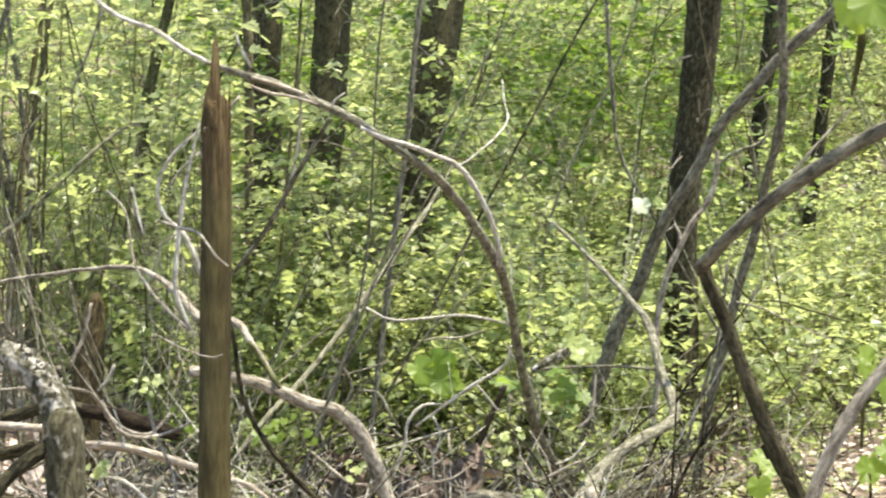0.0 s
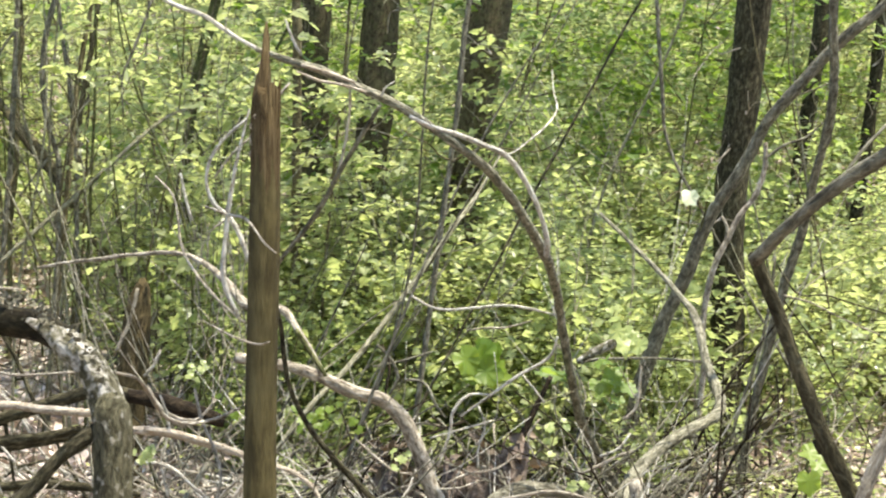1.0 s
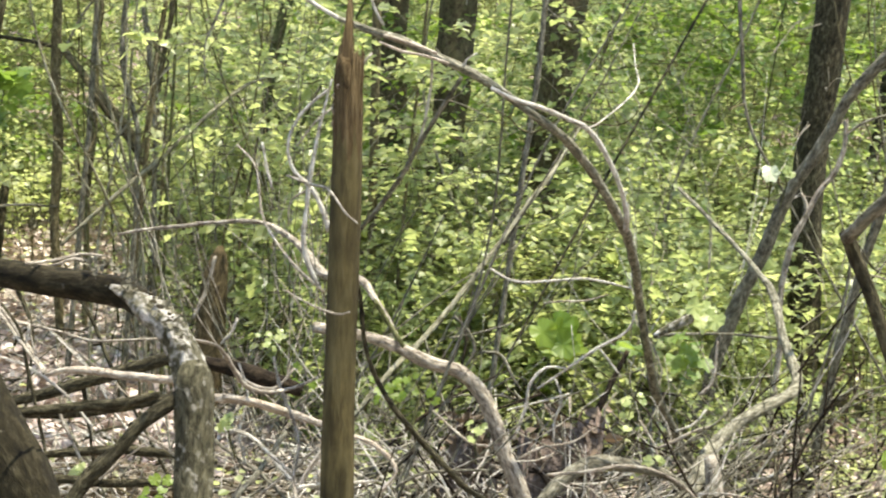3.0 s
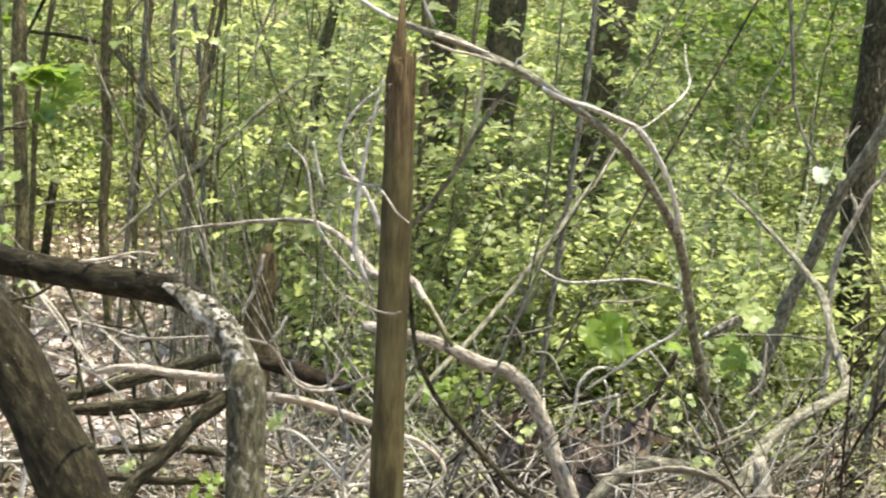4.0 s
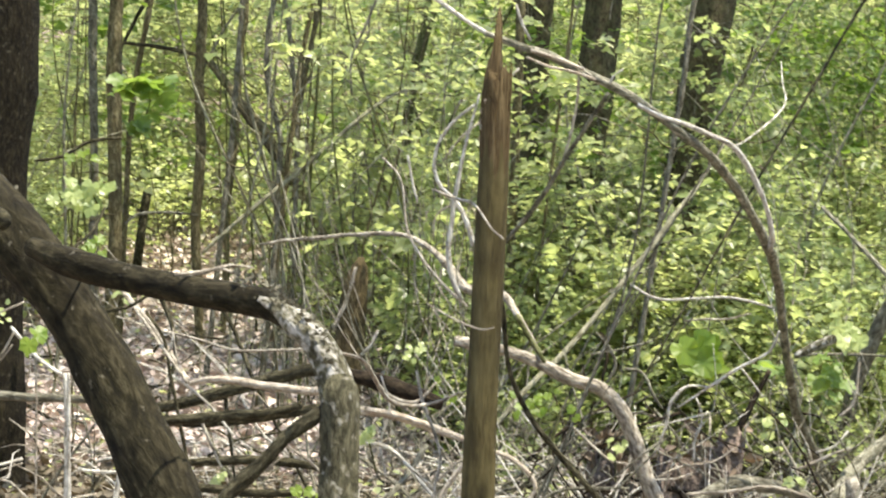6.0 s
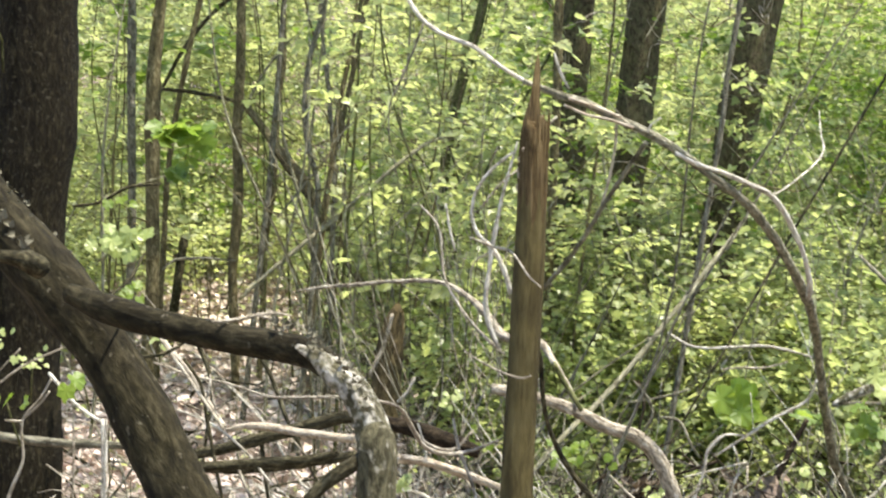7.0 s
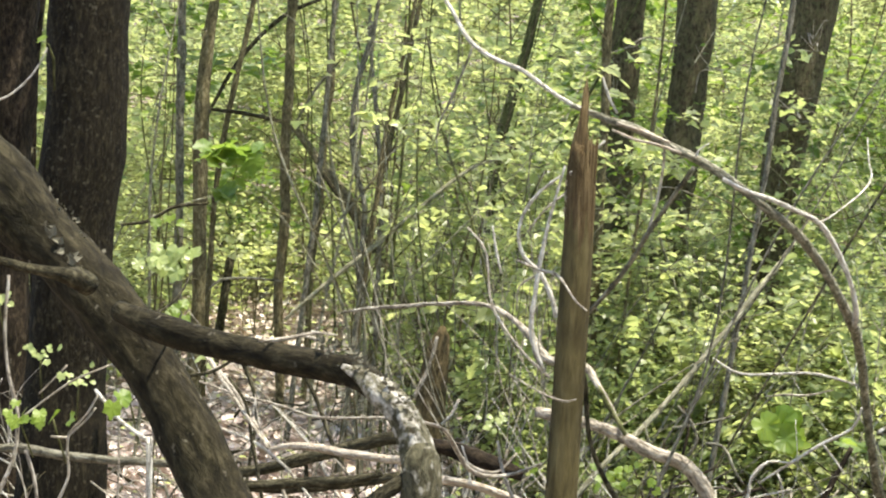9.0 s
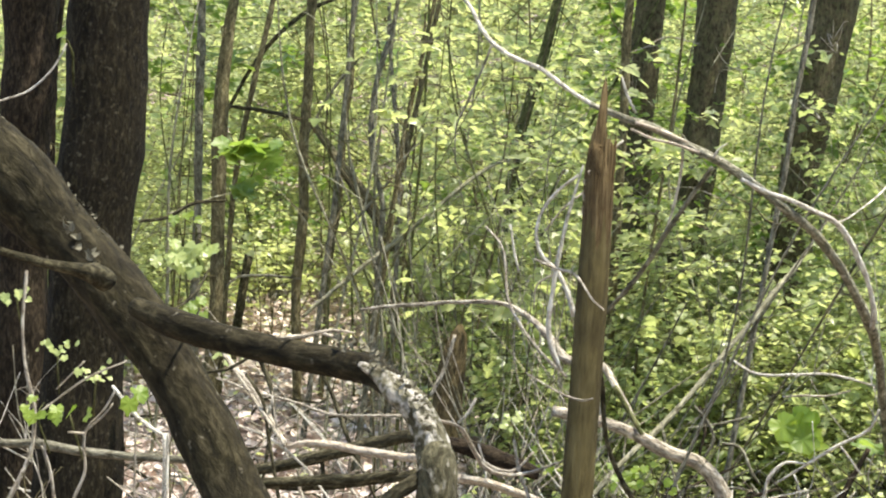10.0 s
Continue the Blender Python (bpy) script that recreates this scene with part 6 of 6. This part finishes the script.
limb("trunk", [(2.946, 19.422, 11, 0.0110), (2.82, 19.339, 8.54, 0.0403), (2.673, 19.242, 5.67, 0.0623), (2.525, 19.144, 2.8, 0.0733), (2.5, 19.128, 2.458, 0.0667), (2.45, 19.111, 2.116, 0.0633), (2.399, 19.094, 1.773, 0.0600), (2.252, 19.069, 0.783, 0.0630), (2.106, 19.044, -0.192, 0.0720)], BARK_DARK, tree_now)
crown(tree_now)
zigzag_twigs(tree_now, 5, 1.0, 2.6, BARK_PALE)
tree_now = thing("tree", "dark tree behind foliage", "tree")
limb("trunk", [(3.505, 20.436, 11, 0.0084), (3.393, 20.353, 8.561, 0.0309), (3.262, 20.257, 5.715, 0.0477), (3.131, 20.161, 2.869, 0.0561), (3.102, 20.139, 2.419, 0.0526), (3.054, 20.119, 2.014, 0.0526), (2.923, 20.092, 0.918, 0.0553), (2.793, 20.065, -0.173, 0.0632)], BARK_DARK, tree_now)
crown(tree_now)
zigzag_twigs(tree_now, 5, 1.0, 2.6, BARK_PALE)
limb("leaning_sapling", [(-3.39, 16.734, 1.91, 0.0220), (-3.215, 16.585, 1.726, 0.0295), (-3.063, 16.433, 1.583, 0.0292), (-2.906, 16.283, 1.442, 0.0289), (-2.684, 16.136, 1.143, 0.0287), (-2.495, 15.986, 0.866, 0.0284), (-2.292, 15.838, 0.615, 0.0281), (-1.96, 15.7, 0.144, 0.0295), (-1.628, 15.562, -0.359, 0.0337)], BARK_BROWNG, label="brown dead stem leaning through saplings", category="sapling")
limb("leaning_sapling", [(-3.055, 15.965, 1.633, 0.0140), (-2.937, 15.977, 1.477, 0.0163), (-2.799, 15.99, 1.303, 0.0163), (-2.659, 16.004, 1.092, 0.0163)], BARK_DARK, label="thin dark leaning stem", category="sapling")
limb("leaning_pole", [(-1.757, 14.532, 1.72, 0.0084), (-1.846, 14.461, 1.681, 0.0105), (-1.993, 14.379, 1.563, 0.0125), (-2.152, 14.294, 1.407, 0.0135), (-2.371, 14.2, 1.193, 0.0145), (-2.513, 14.118, 1.063, 0.0144), (-2.653, 14.037, 0.927, 0.0133), (-2.822, 13.95, 0.753, 0.0102)], BARK_POLE, label="pale leaning pole caught among saplings", category="pole")
limb("leaning_pole", [(-2.377, 14.852, 1.795, 0.0065), (-2.466, 14.834, 1.621, 0.0076), (-2.62, 14.806, 1.409, 0.0076), (-2.774, 14.779, 1.196, 0.0065)], BARK_GREY, label="thin grey stem leaning among saplings", category="sapling")
limb("bare_branch", [(-3.59, 13.151, 1.254, 0.0078), (-3.441, 13.173, 1.284, 0.0097), (-3.311, 13.194, 1.365, 0.0097), (-3.132, 13.219, 1.394, 0.0078)], BARK_DARK, label="dark bare arching branch", category="branch")
limb("bare_branch", [(-3.326, 14.187, 0.883, 0.0063), (-3.265, 14.197, 0.939, 0.0083), (-3.153, 14.213, 0.959, 0.0083), (-2.91, 14.247, 0.955, 0.0063)], BARK_GREY, label="thin bare arching branch", category="branch")
limb("bare_branch", [(-3.891, 16.262, 1.969, 0.0119), (-3.668, 16.293, 1.956, 0.0143), (-3.481, 16.318, 1.93, 0.0143), (-3.331, 16.338, 1.902, 0.0143)], BARK_DARK, label="dark bare horizontal branch", category="branch")
limb("bare_branch", [(-4.007, 16.851, 1.936, 0.0124), (-3.854, 16.882, 2.256, 0.0149), (-3.714, 16.908, 2.458, 0.0149), (-3.497, 16.944, 2.665, 0.0149), (-3.237, 16.985, 2.797, 0.0124)], BARK_DARK, label="dark bare arching branch", category="branch")
limb("bare_branch", [(-3.404, 16.73, 1.833, 0.0098), (-3.236, 16.764, 2.169, 0.0098), (-3.096, 16.789, 2.35, 0.0073)], BARK_GREY, label="thin bare branch among saplings", category="branch")
limb("bare_branch", [(-1.676, 8.764, 1.005, 0.0064), (-1.737, 8.756, 1.022, 0.0064), (-1.795, 8.747, 1.002, 0.0051), (-1.914, 8.73, 0.991, 0.0051)], BARK_PALE, label="thin pale bare branch", category="branch")
limb("bare_branch", [(-1.842, 8.775, 0.603, 0.0038), (-1.886, 8.778, 0.721, 0.0038), (-1.899, 8.782, 0.801, 0.0032)], BARK_PALE, label="thin bare twig over litter", category="branch")
limb("broken_stump", [(-1.782, 12.904, 0.83, 0.012), (-1.787, 12.904, 0.78, 0.044), (-1.799, 12.898, 0.69, 0.060), (-1.818, 12.89, 0.52, 0.070), (-1.83, 12.88, 0.372, 0.076), (-1.837, 12.873, 0.255, 0.082), (-1.86, 12.861, -0.101, 0.088), (-1.882, 12.85, -0.455, 0.1)], BARK_RUST, label="leaning broken rust-brown stump", category="stump", rough=1.8)
limb("dead_branch", [(-1.754, 12.51, 0.807, 0.0091), (-1.79, 12.498, 0.65, 0.0091), (-1.855, 12.484, 0.492, 0.0091)], BARK_PALE, label="pale leaning dead stick", category="branch")
limb("dead_branch", [(-1.431, 10.917, 0.64, 0.0063), (-1.465, 10.909, 0.565, 0.0079), (-1.501, 10.905, 0.526, 0.0063)], BARK_WHITE, label="short bleached hooked stick", category="branch")
limb("broken_stump", [(-4.214, 18.763, 0.912, 0.0246), (-4.217, 18.76, 0.86, 0.0333), (-4.223, 18.756, 0.796, 0.0333), (-4.266, 18.741, 0.344, 0.0350), (-4.31, 18.726, -0.105, 0.0400)], BARK_DARK, label="small dark broken stump", category="stump")
# unseen woods added on the other sides of the camera
unseen_trees()
thin_saplings(26, -3, 12, 14, 21)
thin_saplings(20, -17, -3, 13.5, 20)
dead_sprouts(18, -18, -5, 8.6, 13, 0.75)
dead_sprouts(14, -5, 5, 9.2, 12, 0.5)
dead_sprouts(18, -2, 3, 9.2, 10.8, 0.42)
dead_sprouts(12, -13, -2, 12, 15, 1.3)
dead_sprouts(8, 5, 10, 9, 12.5, 0.8)
dead_sprouts(30, -6, 9, 12.8, 17, 1.7)
root_mound((-0.024, 10.398, 0.316), 0.22, 0.02, "dark heap of rotten wood and earth tangled with roots")
root_mound((-0.403, 10.569, 0.278), 0.14, 0.03, "small dark heap of rotten wood and roots")
limb("broken_stump", [(0.61, 10.337, 0.182, 0.0307), (0.622, 10.332, 0.095, 0.0343), (0.636, 10.326, -0.021, 0.0398), (0.692, 10.314, -0.503, 0.0477)], BARK_PALE, label="pale stump at the foot of leaning stems", category="stump")
# sprays of large leaves
leaf_spray((-0.055, 10.615, 0.623), 0.100, 0.080, 14, 0.135, LEAF_BIG, "spray of large bright green toothed leaves")
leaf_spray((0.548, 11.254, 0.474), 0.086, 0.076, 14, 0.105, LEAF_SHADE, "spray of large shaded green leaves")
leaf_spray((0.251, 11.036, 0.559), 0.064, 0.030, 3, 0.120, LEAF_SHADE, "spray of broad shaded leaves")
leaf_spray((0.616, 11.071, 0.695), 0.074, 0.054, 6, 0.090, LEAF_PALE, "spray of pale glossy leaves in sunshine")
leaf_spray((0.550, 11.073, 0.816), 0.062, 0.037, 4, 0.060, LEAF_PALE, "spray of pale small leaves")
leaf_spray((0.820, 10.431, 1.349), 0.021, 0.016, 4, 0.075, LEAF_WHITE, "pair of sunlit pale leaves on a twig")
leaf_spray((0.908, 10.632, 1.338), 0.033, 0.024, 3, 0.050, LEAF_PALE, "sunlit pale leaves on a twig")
leaf_spray((0.617, 3.712, 1.805), 0.025, 0.010, 2, 0.090, LEAF_BIG, "large bright green leaf close by")
leaf_spray((0.719, 4.188, 1.232), 0.028, 0.033, 3, 0.060, LEAF_BIG, "bright green leaves close by")
leaf_spray((0.633, 5.002, 0.958), 0.027, 0.022, 3, 0.050, LEAF_BIG, "bright green leaves beside a dark stem")
leaf_spray((0.787, 4.579, 1.000), 0.029, 0.036, 4, 0.060, LEAF_BIG, "bright green leaves close by")
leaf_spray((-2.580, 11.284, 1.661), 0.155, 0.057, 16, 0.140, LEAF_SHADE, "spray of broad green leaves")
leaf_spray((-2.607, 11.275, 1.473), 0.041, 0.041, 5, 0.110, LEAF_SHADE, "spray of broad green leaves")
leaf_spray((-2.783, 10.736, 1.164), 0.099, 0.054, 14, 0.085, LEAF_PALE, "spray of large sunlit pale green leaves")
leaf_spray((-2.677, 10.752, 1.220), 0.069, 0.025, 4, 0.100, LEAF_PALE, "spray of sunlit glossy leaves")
leaf_spray((-2.757, 10.947, 1.337), 0.060, 0.025, 3, 0.070, LEAF_BIG, "spray of broad green leaves")
leaf_spray((-2.673, 10.745, 0.972), 0.059, 0.049, 6, 0.050, LEAF_BIG, "spray of small green leaves")
leaf_spray((-2.284, 7.294, 1.944), 0.017, 0.017, 1, 0.040, LEAF_BIG, "single bright green leaf on a twig")
leaf_spray((-2.480, 8.044, 0.953), 0.052, 0.037, 16, 0.025, LEAF_PALE, "spray of small yellow-green leaves")
leaf_spray((-2.344, 7.755, 0.772), 0.050, 0.032, 3, 0.060, LEAF_BIG, "large green leaf on a twig")
leaf_spray((-2.444, 7.741, 0.793), 0.081, 0.040, 7, 0.050, LEAF_BIG, "spray of green leaves on a twig")
leaf_spray((-2.083, 7.693, 0.860), 0.032, 0.036, 3, 0.060, LEAF_BIG, "large green leaves behind a trunk")
leaf_spray((-2.327, 7.963, 0.885), 0.066, 0.026, 10, 0.030, LEAF_PALE, "spray of small yellow-green leaves")
leaf_spray((-2.599, 7.932, 1.127), 0.044, 0.022, 6, 0.035, LEAF_PALE, "spray of small green leaves")
leaf_spray((-1.062, 7.827, 0.596), 0.050, 0.025, 9, 0.030, LEAF_PALE, "small yellow-green seedling leaves")
leaf_spray((-1.624, 8.274, 0.370), 0.030, 0.049, 8, 0.030, LEAF_PALE, "small yellow-green seedling leaves")
leaf_spray((-1.230, 7.503, 0.419), 0.051, 0.027, 8, 0.040, LEAF_BIG, "small green seedling leaves")
leaf_spray((-2.242, 9.464, 0.860), 0.065, 0.035, 6, 0.040, LEAF_PALE, "small green leaves on a branch")
leaf_spray((0.264, 10.023, 0.409), 0.067, 0.081, 9, 0.040, LEAF_PALE, "young upright yellow-green leaves")
leaf_spray((-0.321, 8.977, 0.439), 0.036, 0.028, 6, 0.035, LEAF_PALE, "small yellow-green leaves near brush")
leaf_spray((-0.589, 8.966, 0.572), 0.091, 0.061, 16, 0.040, LEAF_BIG, "low green leaves in brush")
leaf_spray((0.354, 9.817, 0.215), 0.066, 0.035, 5, 0.050, LEAF_PALE, "low pale leaves on litter")
leaf_spray((-1.213, 10.428, 0.595), 0.080, 0.047, 12, 0.035, LEAF_PALE, "small yellow-green leaves in brush")
leaf_spray((-0.983, 8.937, 0.580), 0.069, 0.061, 12, 0.035, LEAF_BIG, "small green leaves in brush")
dead_sprouts(7, -16, -7, 11.5, 15, 1.4)
dead_sprouts(9, -9.6, -6.6, 12.5, 16, 2.0)
thin_saplings(8, -9.8, -6.4, 13.8, 17)


# ---- splintered snag ----
def build_snag():
    """A broken stem: bark below, torn wood above that ends in a tall spike and a ragged shoulder with a crack between."""
    snag = thing("broken_snag", "brown broken sapling stump with a tall splintered top", "stump")
    p = np.array(SNAG)
    top, r = p[0, :3], p[0, 3]
    lean = (p[0, :3] - p[1, :3]) / np.linalg.norm(p[0, :3] - p[1, :3])
    body = curve_points(SNAG, 0.02)
    run = np.concatenate([[0], np.cumsum(np.linalg.norm(np.diff(body[:, :3], axis=0), axis=1))])
    across = [-1, -0.93, -0.85, -0.72, -0.60, -0.50, -0.42, -0.34, -0.20, -0.06, 0.06, 0.13, 0.17, 0.24, 0.30, 0.42, 0.55, 0.68, 0.80, 0.92, 1]
    rise = [-0.05, -0.02, 0.035, 0.05, 0.065, 0.085, 0.13, 0.19, 0.225, 0.20, 0.165, 0.10, -0.05, -0.045, 0.012, 0.028, -0.004, 0.016, -0.012, 0.02, -0.03]
    sides = 88
    turn = np.arange(sides) * 2 * math.pi / sides + 0.5 * math.pi / sides

    def ring(down, depth=1.0, torn=0.0):
        """The stem's outline, each corner so far below the break (negative: above it)."""
        out = []
        for j, a in enumerate(turn):
            d = down[j]
            at = np.array([np.interp(d, run, body[:, i]) for i in range(4)]) if d > 0 else np.array([*(top - lean * d), r])
            q = Vector((math.sin(a) * 1.5, math.cos(a) * 1.5, d * 1.6))
            k = 1 + 0.05 * noise.noise(q) + 0.03 * noise.noise(q * 2.7) + torn * (0.10 * noise.noise(Vector((a * 5.5, d * 2.0, 4.0))) + 0.05 * noise.noise(Vector((a * 13, d * 3.0, 8.0))) - 0.03)
            flat = depth if d > 0 else 1 - 0.72 * min(1.0, -d / 0.2)
            out.append((at[0] + at[3] * k * math.sin(a), at[1] - at[3] * k * flat * math.cos(a), at[2], at[3] * math.sin(a), at[3] * math.cos(a), d))
        return out

    def skin(name, rings, material, label=""):
        v = np.array([c for ro in rings for c in ro])
        f = [(i * sides + j, i * sides + (j + 1) % sides, (i + 1) * sides + (j + 1) % sides, (i + 1) * sides + j) for i in range(len(rings) - 1) for j in range(sides)]
        if label:
            k = (len(rings) - 1) * sides
            f += [(k + j, k + (j + 1) % sides, k + (sides // 2 - 2 - j) % sides, k + (sides // 2 - 1 - j) % sides) for j in range(-sides // 4, sides // 4 - 1)]
        ob = new(name, mesh_of(name, v[:, :3], f, v[:, 3:], material))
        tagged(ob, label).parent = snag
        return ob

    crest = np.array([-np.interp(math.sin(a), across, rise) - 0.006 * noise.noise(Vector((a * 9, 1.0, 0.0))) for a in turn])
    seam = np.array([0.27 + 0.10 * noise.noise(Vector((math.sin(a) * 3, math.cos(a) * 3, 5.0))) + 0.03 * noise.noise(Vector((a * 7, 2.0, 5.0))) for a in turn])
    foot = np.full(sides, run[-1] - 0.001)
    skin("stem", [ring(foot + (seam - foot) * u) for u in np.linspace(0, 1, 46)], BARK_SNAG)
    torn = skin("splintered_top", [ring(seam + (crest - seam) * u, 1.0, min(1.0, u * 3)) for u in np.linspace(0, 1, 26)], WOOD_TORN, "raw reddish-brown torn wood fibres")

    def face(down, a, out):
        at = np.array([np.interp(down, run, body[:, i]) for i in range(3)]) if down > 0 else top - lean * down
        return at + np.array([math.sin(a), -math.cos(a), 0]) * r * out

    # long slivers that stand off the torn face
    for a, low, high, w in ((0.30, 0.13, 0.075, 0.11), (0.62, 0.10, 0.045, 0.12), (1.15, 0.16, 0.055, 0.10), (1.45, 0.12, 0.035, 0.09), (-0.25, 0.20, -0.02, 0.12), (-0.62, 0.16, 0.02, 0.11), (-1.1, 0.22, 0.01, 0.10), (0.05, 0.24, 0.0, 0.09), (0.9, 0.26, -0.02, 0.12)):
        pts = [(*face(low, a, 0.97), w * r * 0.3), (*face(low * 0.5, a, 1.0), w * r), (*face(0.0, a, 0.97), w * r * 0.8), (*face(-high, a + 0.04, 1.0), w * r * 0.15)]
        tagged(new("splinter", mesh_of("splinter", *tube(curve_points(pts, 0.015), 6, 0.8, a * 7), WOOD_TORN)), "raw torn wood sliver").parent = torn
    # curled flakes of pale bark at the side
    for down, a, le in ((0.115, -1.35, 0.018), (0.150, -1.45, 0.026), (0.165, -1.30, 0.016), (0.085, -0.75, 0.014), (0.20, -1.5, 0.03)):
        q = face(down, a, 1.06)
        pts = [(*(q + (0.008, 0, 0.4 * le)), 0.0018), (*(q + (-0.004, -0.004, 0.1 * le)), 0.0036), (*(q + (0.001, -0.002, -0.6 * le)), 0.0022)]
        tagged(new("bark_strip", mesh_of("bark_strip", *tube(curve_points(pts, 0.006), 6, 2.0, down * 90), BARK_PINK)), "curled torn pale bark").parent = snag


build_snag()
